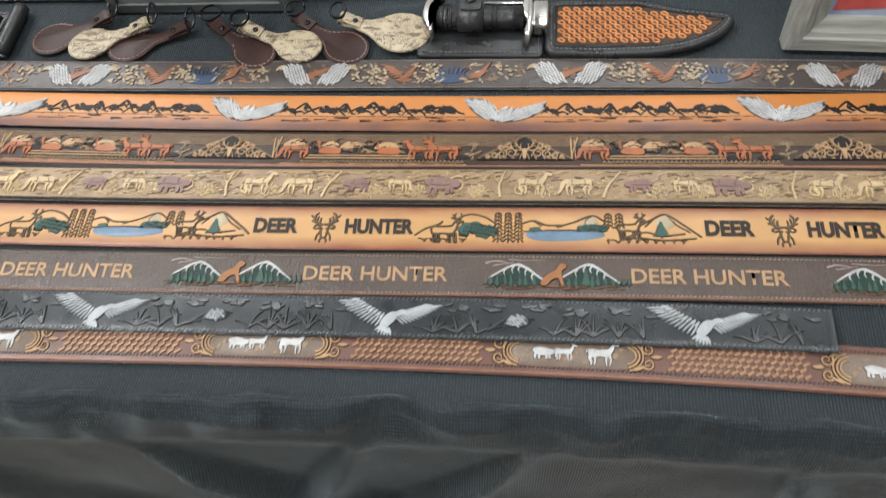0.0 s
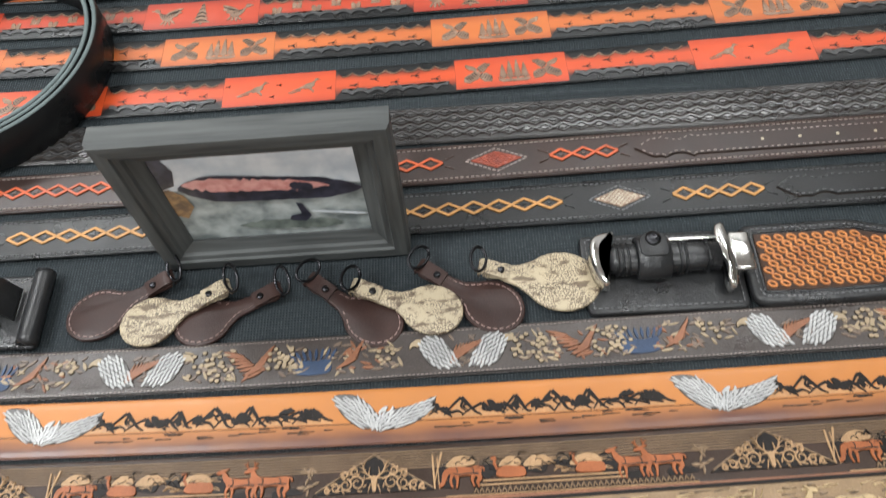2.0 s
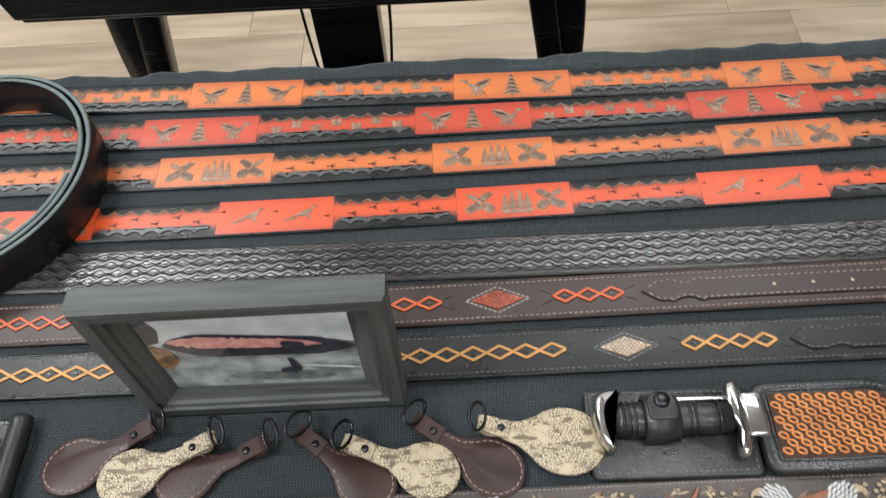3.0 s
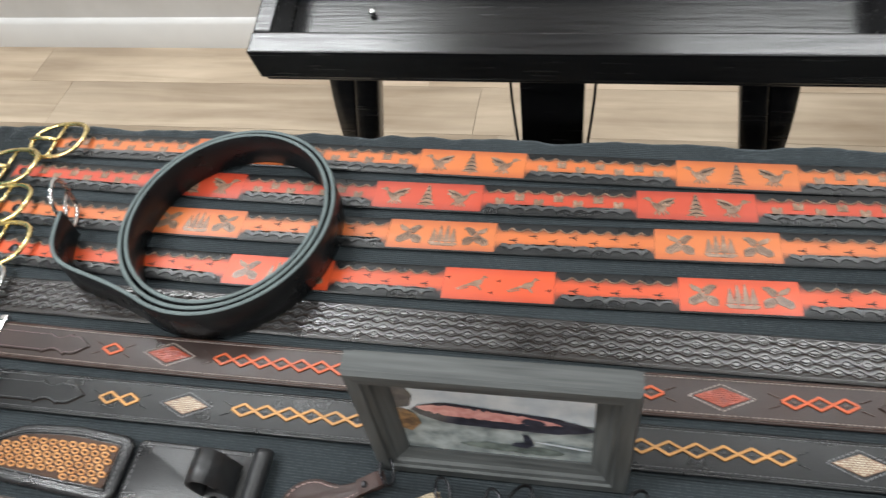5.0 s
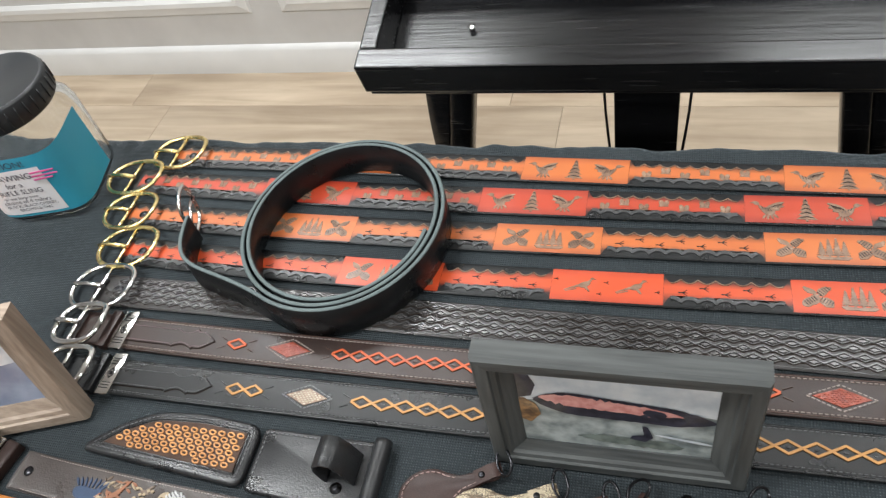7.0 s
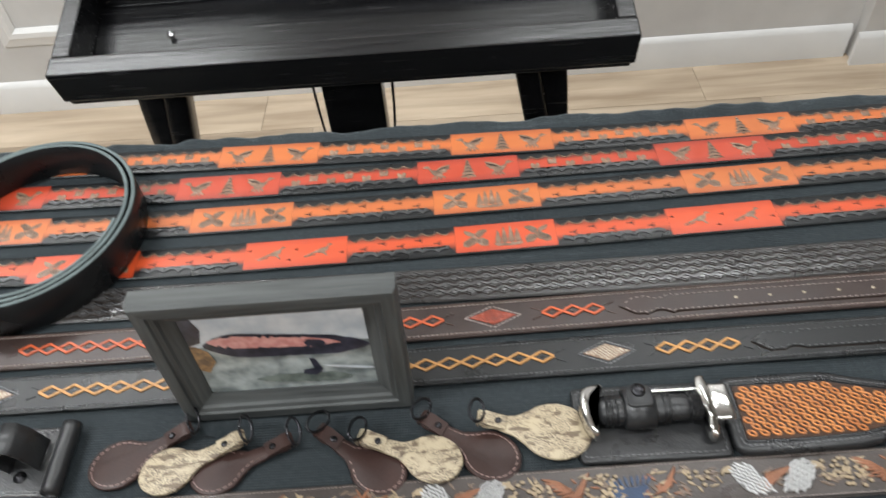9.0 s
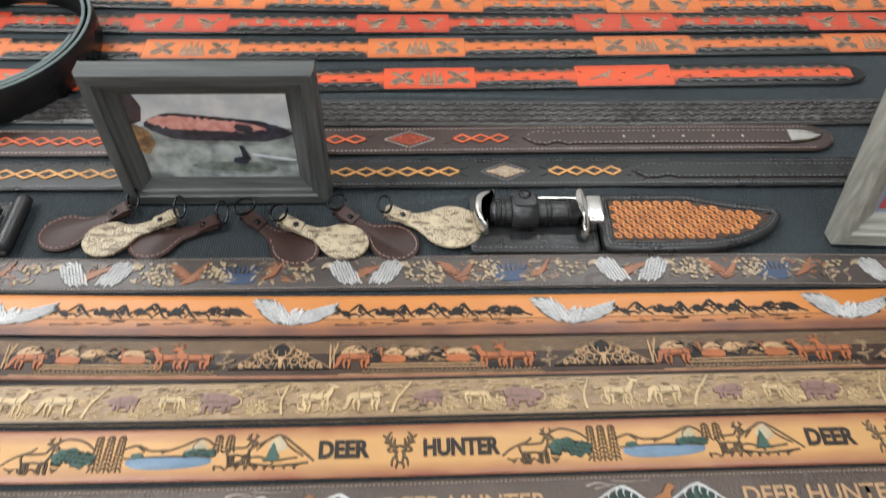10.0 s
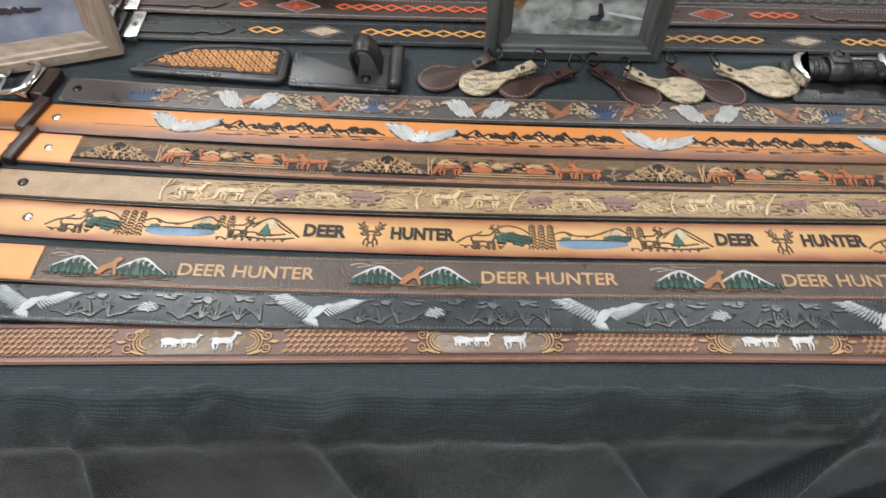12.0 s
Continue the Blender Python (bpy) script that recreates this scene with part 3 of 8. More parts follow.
for st, mat, x0, x1, label in zip(
    FRONT,
    (TAUPE, TAN_DUSK, BROWN_MID, KHAKI, TAN_GLOW, COCOA, BLACK_BODY, CHESTNUT),
    (-0.635, -0.76, -0.76, -0.74, -0.74, -0.74, -0.74, -0.74),
    (0.66, 0.68, 0.67, 0.68, 0.66, 0.67, 0.428, 0.66),
    (
        "taupe leather belt embossed with white eagle heads, wings and berries",
        "orange leather belt shading to brown with white eagles over dark hills",
        "brown leather belt embossed with orange deer and stag-head gables",
        "khaki leather belt embossed all over with woodland animals",
        "honey tan leather belt lettered deer hunter with lakes and pines",
        "dark brown pebbled belt lettered deer hunter in tan with mountains",
        "black leather belt embossed with white flying eagles, cut square",
        "chestnut leather belt with basketweave and white deer panels",
    ),
):
    ob = belt_thing("leather_belt", st, 0.0, label, GROUP_F)
    part("strap", st.body("strap", x0, x1), mat, ob)
    front_belts.append(ob)


# ---- picture frames ----
def frame_wood(name, col, col2):
    return [wood(name + s, col, col2, a, 0.55, 70, 0.6) for s, a in (("_along", 0), ("_upright", 2))]


def picture_frame(label, w, h, border, deep, mats, picture, m, foot_mat, strut=(0.0, 0.055, 24)):
    """A mitred moulded frame, standing; local x along it, z up, front towards -y. picture(part) adds the print's parts."""
    fr = thing("picture_frame", *m.translation, label, "picture frame", "picture frames")
    put = rigid(m)
    sec = [(0.0, 0.004), (0.0, -deep * 0.75), (0.002, -deep * 0.98), (0.006, -deep), (border * 0.42, -deep), (border * 0.46, -deep * 0.86), (border * 0.60, -deep * 0.80), (border * 0.66, -deep * 0.62), (border * 0.90, -deep * 0.42), (border, -deep * 0.30), (border, 0.004)]
    corners = [(0, 0), (w, 0), (w, h), (0, h)]
    inward = [(1, 1), (-1, 1), (-1, -1), (1, -1)]
    for i, nm in enumerate(("bottom_bar", "side_bar", "top_bar", "side_bar")):
        j = (i + 1) % 4
        v = []
        for c, d in ((corners[i], inward[i]), (corners[j], inward[j])):
            v += [(c[0] - w / 2 + d[0] * a, b, c[1] + d[1] * a) for a, b in sec]
        k = len(sec)
        f = [(q, (q + 1) % k, k + (q + 1) % k, k + q) for q in range(k)]
        f += [tuple(range(k - 1, -1, -1)), tuple(range(k, 2 * k))]
        part(nm, sharp(mesh_of(nm, put(np.array(v)), f), 25), mats[i % 2], fr)
    ow, oh = w - 2 * border, h - 2 * border
    y = -deep * 0.2
    bk = slab_mesh("backing", [(-w / 2 + 0.004, 0.004), (w / 2 - 0.004, 0.004), (w / 2 - 0.004, h - 0.004), (-w / 2 + 0.004, h - 0.004)], 0, 0.003, 0.0006, lambda v: put(np.stack([v[:, 0], 0.0045 + v[:, 2], v[:, 1]], 1)))
    part("backing", bk, mats[0], fr)
    # easel strut behind
    st = [(-0.022, 0.0), (0.022, 0.0), (0.014, h * 0.72), (-0.014, h * 0.72)]
    rot = Matrix.Translation((strut[0], 0.008 + strut[1], 0.0)) @ Matrix.Rotation(radians(strut[2]), 4, "X")
    r2 = rigid(m @ rot)
    part("easel_strut", slab_mesh("easel_strut", st, 0, 0.003, 0.0006, lambda v: r2(np.stack([v[:, 0], v[:, 2], v[:, 1]], 1))), foot_mat, fr)

    def flat(name, pts, mat, step, smoothing=True):
        """A printed patch: outline in units of the opening, from its lower left corner."""
        p = np.array(pts, float)
        p = np.clip(p, 0, 1)
        v = np.c_[(p[:, 0] - 0.5) * ow, np.full(len(p), y - step), border + p[:, 1] * oh]
        me = mesh_of(name, put(v), [tuple(range(len(p)))], None, False)
        return part(name, me, mat, fr)

    picture(flat)
    return fr


def glass_material(name, rough=0.02, col=(1, 1, 1), ior=1.45):
    m, nt, b = nodes_of(name)
    b.inputs["Transmission Weight"].default_value = 1
    b.inputs["Base Color"].default_value = (*col, 1)
    b.inputs["Roughness"].default_value = rough
    b.inputs["IOR"].default_value = ior
    return m


def print_material(name, a, b2, scale=90, stretch=(1, 1, 1)):
    m, nt, b = nodes_of(name)
    n = noise_node(nt, scale, 6, stretch)
    nt.links.new(ramp_node(nt, n, a, b2, 0.35, 0.65), b.inputs["Base Color"])
    b.inputs["Roughness"].default_value = 0.35
    b.inputs["Coat Weight"].default_value = 0.6
    b.inputs["Coat Roughness"].default_value = 0.05
    return m

BOARD = paint("brown_backing_board", (0.30, 0.19, 0.08), 0.7)
GREY_WOOD = frame_wood("charcoal_grey_wood", (0.100, 0.106, 0.104), (0.036, 0.039, 0.039))
LIGHT_WOOD = frame_wood("light_driftwood", (0.40, 0.32, 0.25), (0.22, 0.165, 0.125))
ASH_WOOD = frame_wood("weathered_grey_wood", (0.36, 0.36, 0.32), (0.17, 0.17, 0.15))
# rock and water print tones are paled to include glare off the picture
P_ROCK = print_material("print_grey_rock_glare", (0.17, 0.20, 0.20), (0.52, 0.57, 0.56), 60)
P_SKY = print_material("print_pale_water_glare", (0.55, 0.62, 0.68), (0.80, 0.84, 0.87), 50)
P_DARK = print_material("print_dark_leather", (0.012, 0.013, 0.022), (0.05, 0.05, 0.075), 120)
P_PINK = print_material("print_pink_hide", (0.62, 0.24, 0.21), (0.80, 0.42, 0.38), 160)
P_TAN = print_material("print_autumn_brown", (0.10, 0.055, 0.03), (0.42, 0.24, 0.10), 140)
P_MOSS = print_material("print_mossy_stone", (0.09, 0.11, 0.10), (0.24, 0.28, 0.25), 90)
P_BLUE = print_material("print_pale_blue", (0.20, 0.25, 0.36), (0.36, 0.41, 0.52), 30)
P_RED = print_material("print_red_hide", (0.38, 0.05, 0.05), (0.50, 0.09, 0.08), 60)


def lens_outline(x0, x1, y0, y1, h0, h1, wob=0.0, n=28, seed=0):
    """A long rounded shape from (x0, y0) to (x1, y1), its half height h0 at the start, h1 past the middle."""
    top, bot = [], []
    for i in range(n + 1):
        t = i / n
        x, y = x0 + (x1 - x0) * t, y0 + (y1 - y0) * t
        hh = (h0 + (h1 - h0) * t) * min(1, (math.sin(math.pi * t) * 1.6 + 0.02)) ** 0.6
        top.append((x, y + hh + wob * noise.noise((i * 0.9, seed, 1))))
        bot.append((x, y - hh + wob * noise.noise((i * 0.9, seed, 5))))
    return bot + top[::-1]


def holster_print(flat):
    full = [(0, 0), (1, 0), (1, 1), (0, 1)]
    flat("print", full, P_ROCK, 0.0)
    flat("print_patch", [(0, 0.62), (0.3, 0.70), (0.7, 0.66), (1, 0.60), (1, 1), (0, 1)], P_SKY, 0.0004)
    flat("print_patch", [(0, 0.34), (0.05, 0.30), (0.11, 0.44), (0.09, 0.58), (0.03, 0.66), (0, 0.66)], P_TAN, 0.0008)
    flat("print_patch", [(0, 0.66), (0.07, 0.70), (0.10, 0.86), (0.07, 1.0), (0, 1.0)], P_DARK, 0.0008)
    flat("print_patch", lens_outline(0.30, 0.86, 0.16, 0.12, 0.05, 0.07, 0.03, 24, 6), P_MOSS, 0.0008)
    flat("print_patch", lens_outline(0.08, 1.0, 0.66, 0.55, 0.17, 0.11, 0.012, 28, 1), P_DARK, 0.0012)
    flat("print_patch", lens_outline(0.11, 0.84, 0.71, 0.61, 0.085, 0.05, 0.03, 34, 2), P_PINK, 0.0016)
    flat("print_patch", [(0.58, 0.20), (0.66, 0.17), (0.70, 0.24), (0.67, 0.40), (0.64, 0.41), (0.65, 0.27), (0.59, 0.25)], P_DARK, 0.0012)
    flat("print_patch", lens_outline(0.64, 0.76, 0.63, 0.61, 0.05, 0.04, 0.01, 14, 4), P_DARK, 0.0020)
    flat("print_patch", lens_outline(0.7, 1.0, 0.30, 0.22, 0.012, 0.02, 0.004, 14, 3), P_SKY, 0.0012)


def winter_print(flat):
    flat("print", [(0, 0), (1, 0), (1, 1), (0, 1)], P_BLUE, 0.0)
    flat("print_patch", lens_outline(-0.2, 0.62, 0.30, 0.42, 0.06, 0.10, 0.05, 24, 7), P_ROCK, 0.0005)
    flat("print_patch", lens_outline(0.35, 0.78, 0.44, 0.36, 0.05, 0.03, 0.05, 24, 8), P_DARK, 0.0010)
    flat("print_patch", [(0, 0.62), (0.35, 0.66), (0.75, 0.58), (1, 0.62), (1, 1), (0, 1)], P_SKY, 0.0006)
    flat("print_patch", [(0, 0.55), (0.4, 0.60), (0.7, 0.52), (0.72, 0.60), (0.4, 0.66), (0, 0.64)], P_ROCK, 0.0011)


def red_print(flat):
    flat("print", [(0, 0), (1, 0), (1, 1), (0, 1)], P_BLUE, 0.0)
    flat("print_patch", [(0.02, 0.05), (0.5, 0.10), (0.62, 0.36), (0.5, 0.95), (0.10, 0.8)], P_RED, 0.0006)
    flat("print_patch", [(0.4, 0.0), (0.9, 0.0), (1, 0.5), (0.75, 0.6), (0.6, 0.3)], P_ROCK, 0.0006)
    flat("print_patch", lens_outline(0.05, 0.6, 0.18, 0.4, 0.03, 0.02, 0.01, 14, 9), P_SKY, 0.0012)


picture_frame("charcoal grey wooden picture frame with a landscape photo", 0.187, 0.147, 0.0265, 0.0135, GREY_WOOD, holster_print, pose(-0.1165, 0.1195, TOP_Z + 0.0008, -1.5, 0, 0.8), BOARD, (0.045, 0.080, 36))
picture_frame("light driftwood picture frame with a pale wintry photo", 0.200, 0.140, 0.029, 0.015, LIGHT_WOOD, winter_print, pose(-0.690, 0.072, TOP_Z + 0.001, -8, 0, 19), BOARD)
picture_frame("weathered grey wooden picture frame with a red print", 0.190, 0.150, 0.030, 0.015, ASH_WOOD, red_print, pose(0.522, 0.068, TOP_Z + 0.001, -12, 0, -2), BOARD)


# ---- coiled belt ----
def ribbon_mesh(name, pts, z0, z1, thick):
    """A strap standing on its edge along a plan line; z0, z1: lower and upper edge, one for each point."""
    p = np.asarray(pts, float)
    n = len(p)
    z0, z1 = np.broadcast_to(z0, n), np.broadcast_to(z1, n)
    t = np.gradient(p, axis=0)
    t /= np.linalg.norm(t, axis=1)[:, None]
    nr = np.stack([-t[:, 1], t[:, 0]], 1)
    e = 0.0009
    sec = [(-0.5, 0, e), (-0.5, 1, -e), (-0.5 + e / thick, 1, 0), (0.5 - e / thick, 1, 0), (0.5, 1, -e), (0.5, 0, e), (0.5 - e / thick, 0, 0), (-0.5 + e / thick, 0, 0)]
    rings = [np.c_[p + nr * a * thick, np.where(b, z1, z0) + c] for a, b, c in sec]
    k = len(sec)
    v = np.stack(rings, 1).reshape(-1, 3)
    f = [(i * k + j, i * k + (j + 1) % k, (i + 1) * k + (j + 1) % k, (i + 1) * k + j) for i in range(n - 1) for j in range(k)]
    f += [tuple(range(k - 1, -1, -1)), tuple(range((n - 1) * k, n * k))]
    return sharp(mesh_of(name, v, f), 50)


def loop_pts(w, h, power=2.6, n=40, taper=0.0):
    out = []
    for i in range(n):
        a = 2 * math.pi * i / n
        c, s = math.cos(a), math.sin(a)
        k = (abs(c) ** power + abs(s) ** power) ** (-1 / power)
        out.append((w / 2 * c * k, h / 2 * s * k * (1 + taper * c)))
    return np.array(out)


def build_coil():
    cx, cy, zb = -0.402, 0.321, 0.7542
    cb = thing("coiled_belt", cx, cy, zb, "plain black leather belt standing coiled on its edge", "belt")
    edge = leather("raw_black_edge", (0.105, 0.135, 0.135), (0.075, 0.098, 0.098), 0.6)
    a = np.linspace(-2.35, 4 * math.pi + 2.0, 240)
    r = 0.1095 - 0.0066 * np.clip(a, -2.35, 99) / (2 * math.pi)
    x = cx + r * np.cos(a - 2.1) * 0.975
    y = cy + r * np.sin(a - 2.1) * 1.06
    # the free end leaves the coil and runs out to the buckle
    k = a < 0
    keep = np.c_[x, y][~k]
    tt = np.linspace(0, 1, 26)[:-1]
    p0, p1, p2, p3 = np.array((-0.575, 0.312)), np.array((-0.562, 0.232)), keep[0] - (keep[2] - keep[0]) * 6, keep[0]
    lead = np.array([(1 - t) ** 3 * p0 + 3 * (1 - t) ** 2 * t * p1 + 3 * (1 - t) * t * t * p2 + t ** 3 * p3 for t in tt])
    line = np.concatenate([lead, keep])
    nl = len(line)
    top = np.full(nl, zb + 0.0385) + 0.0012 * np.sin(np.arange(nl) * 0.05)
    me = outward(ribbon_mesh("strap", line, zb, top, 0.0040))
    me.materials.append(BLACK_EDGE)
    me.materials.append(edge)
    for p in me.polygons:
        if abs(p.normal.z) > 0.5 and p.center.z > zb + 0.03:
            p.material_index = 1
    part("strap", me, None, cb)
    # buckle at the free end, standing with the strap
    bp = loop_pts(0.052, 0.050, 3.0)
    pts = [(-0.586 - 0.25 * px, 0.330 + 0.75 * px, zb + 0.0275 + py) for px, py in bp]
    bk = part("buckle", tube_mesh("buckle", pts, 0.0022, 8, True), STEEL, cb, "polished steel buckle")
    part("prong", tube_mesh("prong", [(-0.578, 0.316, zb + 0.024), (-0.586, 0.332, zb + 0.028), (-0.592, 0.348, zb + 0.027)], 0.0018, 8), STEEL, bk)


build_coil()


# ---- jar ----
def build_jar():
    x, y, z = -0.808, 0.388, TOP_Z + 0.0012
    turn = Matrix.Rotation(radians(14), 4, "Z")
    jar = thing("plastic_jar", x, y, z, "clear square plastic jar with a black lid and blue label", "jar")
    clear = glass_material("clear_plastic", 0.06, (0.97, 0.98, 0.98), 1.25)
    wall = [(0.004, 0.0), (0.050, 0.0), (0.0585, 0.005), (0.060, 0.012), (0.060, 0.095), (0.057, 0.110), (0.048, 0.122), (0.046, 0.134), (0.0445, 0.134), (0.0462, 0.121), (0.055, 0.109), (0.058, 0.095), (0.058, 0.013), (0.056, 0.006), (0.049, 0.003), (0.004, 0.003)]
    body = part("body", lathe_mesh("body", wall, (x, y, z), 64, turn, 4.5), clear, jar)
    body.visible_shadow = False
    lid_mat = paint("black_lid_plastic", (0.022, 0.024, 0.026), 0.35, 0.1)
    lid = part("lid", lathe_mesh("lid", [(0.002, 0.153), (0.055, 0.1535), (0.0575, 0.155), (0.0600, 0.155), (0.062, 0.152), (0.0625, 0.128), (0.061, 0.126), (0.059, 0.127), (0.059, 0.149), (0.002, 0.149)][::-1], (x, y, z), 64), lid_mat, jar, "matt black plastic screw lid")
    for i in range(72):
        a = i * 2 * math.pi / 72
        px, py = x + 0.0628 * math.cos(a), y + 0.0628 * math.sin(a)
        if i % 2 == 0:
            part("rib", tube_mesh("rib", [(px, py, z + 0.130), (px, py, z + 0.140), (px, py, z + 0.149)], 0.0009, 5), lid_mat, lid)
    # label wrapped round two faces
    blue, white = paint("blue_label_paper", (0.035, 0.33, 0.47), 0.5, 0.05), paint("white_label_paper", (0.75, 0.74, 0.75), 0.55, 0.03)

    def wrap(name, a0, a1, z0, z1, off, mat, n=40):
        ang = np.linspace(a0, a1, n)
        k = (np.abs(np.cos(ang)) ** 4.5 + np.abs(np.sin(ang)) ** 4.5) ** (-1 / 4.5) * (0.060 + off)
        c, s = math.cos(radians(14)), math.sin(radians(14))
        px, py = k * np.cos(ang), k * np.sin(ang)
        wx, wy = x + c * px - s * py, y + s * px + c * py
        v = np.concatenate([np.c_[wx, wy, np.full(n, z + h)] for h in (z0, z1)])
        return part(name, mesh_of(name, v, [(i, i + 1, n + i + 1, n + i) for i in range(n - 1)]), mat, jar)

    lb = wrap("label", radians(-150), radians(18), 0.012, 0.098, 0.0006, blue)
    wh = wrap("label_panel", radians(-134), radians(-60), 0.016, 0.082, 0.0011, white)
    # writing on the label's front face
    ink, pink = paint("label_ink", (0.03, 0.03, 0.05), 0.6), paint("label_pink_ink", (0.65, 0.12, 0.30), 0.6)
    face = Matrix.Translation((x, y, z)) @ turn @ Matrix.Translation((0, -0.0618, 0)) @ Matrix.Rotation(radians(90), 4, "X")
    put = rigid(face)
    for word, px, pz, size, mat in (("ATTENTION!", -0.050, 0.0855, 0.0125, ink), ("DRAWING", -0.036, 0.0680, 0.0120, ink), ("for a", -0.016, 0.0575, 0.0105, ink), ("RIFLE SLING", -0.030, 0.0470, 0.0100, ink), ("fill out form here", -0.030, 0.0400, 0.0060, ink), ("choice of 4 colors", -0.034, 0.0335, 0.0080, ink), ("BLACK, BLACK CHERRY,", -0.034, 0.0275, 0.0058, ink), ("BROWN & TAN", -0.022, 0.0215, 0.0058, ink)):
        me = text_mesh(word, size)
        co = np.array([v.co[:] for v in me.vertices])
        me.vertices.foreach_set("co", put(co + np.array((px, pz, 0))).ravel())
        part("lettering", me, mat, lb)
    for i, (pz, w) in enumerate(((0.074, 0.030), (0.069, 0.032), (0.064, 0.024))):
        bar = slab_mesh("lettering", [(0.022, pz), (0.022 + w, pz + 0.002), (0.022 + w, pz + 0.0042), (0.022, pz + 0.0022)], 0, 0.0006, 0.0001, put)
        part("lettering", bar, pink, lb)


def text_mesh(word, size, bold=0.0):
    cu = bpy.data.curves.new("lettering", "FONT")
    cu.body, cu.size, cu.offset = word, size, bold
    cu.resolution_u = 3
    tmp = bpy.data.objects.new("lettering", cu)
    scene.collection.objects.link(tmp)
    bpy.context.view_layer.update()
    me = bpy.data.meshes.new_from_object(tmp.evaluated_get(bpy.context.evaluated_depsgraph_get()))
    bpy.data.objects.remove(tmp)
    bpy.data.curves.remove(cu)
    me.name = "lettering"
    me.materials.clear()
    return me


build_jar()


# ---- relief on the straps ----
# Shapes are drawn in millimetres: x along the strap, y across it.
def stroke(pts, w0=1.0, w1=None, n=None):
    """A line with width, tapering from w0 to w1."""
    p = np.array(pts, float)
    w1 = w0 if w1 is None else w1
    t = np.gradient(p, axis=0) if len(p) > 2 else np.repeat((p[1] - p[0])[None], 2, 0)
    t = t / (np.linalg.norm(t, axis=1)[:, None] + 1e-9)
    nr = np.stack([-t[:, 1], t[:, 0]], 1)
    w = np.linspace(w0, w1, len(p))[:, None] / 2
    return np.concatenate([p + nr * w, (p - nr * w)[::-1]])


def arc(cx, cy, r, a0, a1, n=8, ry=None):
    a = np.radians(np.linspace(a0, a1, n))
    return np.stack([cx + r * np.cos(a), cy + (r if ry is None else ry) * np.sin(a)], 1)


def blob(cx, cy, rx, ry, turn=0.0, n=12, wob=0.0, seed=0):
    a = np.arange(n) * 2 * math.pi / n
    k = np.array([1 + wob * noise.noise((math.cos(q) * 1.3 + seed, math.sin(q) * 1.3, seed * 0.7)) for q in a])
    x, y = rx * np.cos(a) * k, ry * np.sin(a) * k
    c, s = math.cos(radians(turn)), math.sin(radians(turn))
    return np.stack([cx + c * x - s * y, cy + s * x + c * y], 1)


def bent(pts, n=5):
    """A smooth open line through the points."""
    p = np.array(pts, float)
    q = np.concatenate([p[:1] * 2 - p[1:2], p, p[-1:] * 2 - p[-2:-1]])
    out = []
    for i in range(1, len(q) - 2):
        a, b, c, d = q[i - 1 : i + 3]
        for t in np.arange(n) / n:
            out.append(0.5 * (2 * b + (c - a) * t + (2 * a - 5 * b + 4 * c - d) * t * t + (3 * b - a - 3 * c + d) * t ** 3))
    return np.array(out + [p[-1]])


def leaf(cx, cy, ln, w, turn):
    """A pointed leaf or feather, its tip towards turn."""
    x = np.array((-0.5, -0.25, 0.05, 0.3, 0.5, 0.3, 0.05, -0.25)) * ln
    y = np.array((0.16, 0.42, 0.5, 0.36, 0.0, -0.36, -0.5, -0.42)) * w
    x, y = np.append(x, -0.5 * ln), np.append(y, -0.16 * w)
    c, s = math.cos(radians(turn)), math.sin(radians(turn))
    return np.stack([cx + c * x - s * y, cy + s * x + c * y], 1)


def inside(p, poly):
    x, y = p
    c = False
    for i in range(len(poly)):
        (x0, y0), (x1, y1) = poly[i - 1], poly[i]
        if (y0 > y) != (y1 > y) and x < (x1 - x0) * (y - y0) / (y1 - y0 + 1e-12) + x0:
            c = not c
    return c


def smooth_outline(pts, n=8):
    """A closed line through the corners, rounded."""
    p = np.array(pts, float)
    k = len(p)
    out = []
    for i in range(k):
        a, b, c, d = p[(i - 1) % k], p[i], p[(i + 1) % k], p[(i + 2) % k]
        for j in range(n):
            t = j / n
            out.append(0.5 * (2 * b + (c - a) * t + (2 * a - 5 * b + 4 * c - d) * t * t + (3 * b - a - 3 * c + d) * t ** 3))
    return np.array(out)


def fill_leaves(outline, angle, ln=6.0, w=2.0, step=0.62, seed=1, wild=8.0, fan=None):
    """Staggered pointed leaves that fill an outline like feathers; fan: (x, y) from which they spread."""
    rnd = random.Random(seed)
    p = np.asarray(outline, float)
    out = []
    c, s = math.cos(radians(angle)), math.sin(radians(angle))
    mid, reach = p.mean(0), float(np.max(np.linalg.norm(p - p.mean(0), axis=1)))
    row = 0
    for a in np.arange(-reach, reach, ln * step):
        for b in np.arange(-reach, reach, w * 1.3):
            bb = b + (row % 2) * w * 0.65
            x, y = mid[0] + c * a - s * bb, mid[1] + s * a + c * bb
            if inside((x, y), p) and abs(y) < 12.5:
                turn = angle if fan is None else math.degrees(math.atan2(y - fan[1], x - fan[0]))
                out.append(leaf(x, y, ln, w, turn + rnd.uniform(-wild, wild)))
        row += 1
    return out


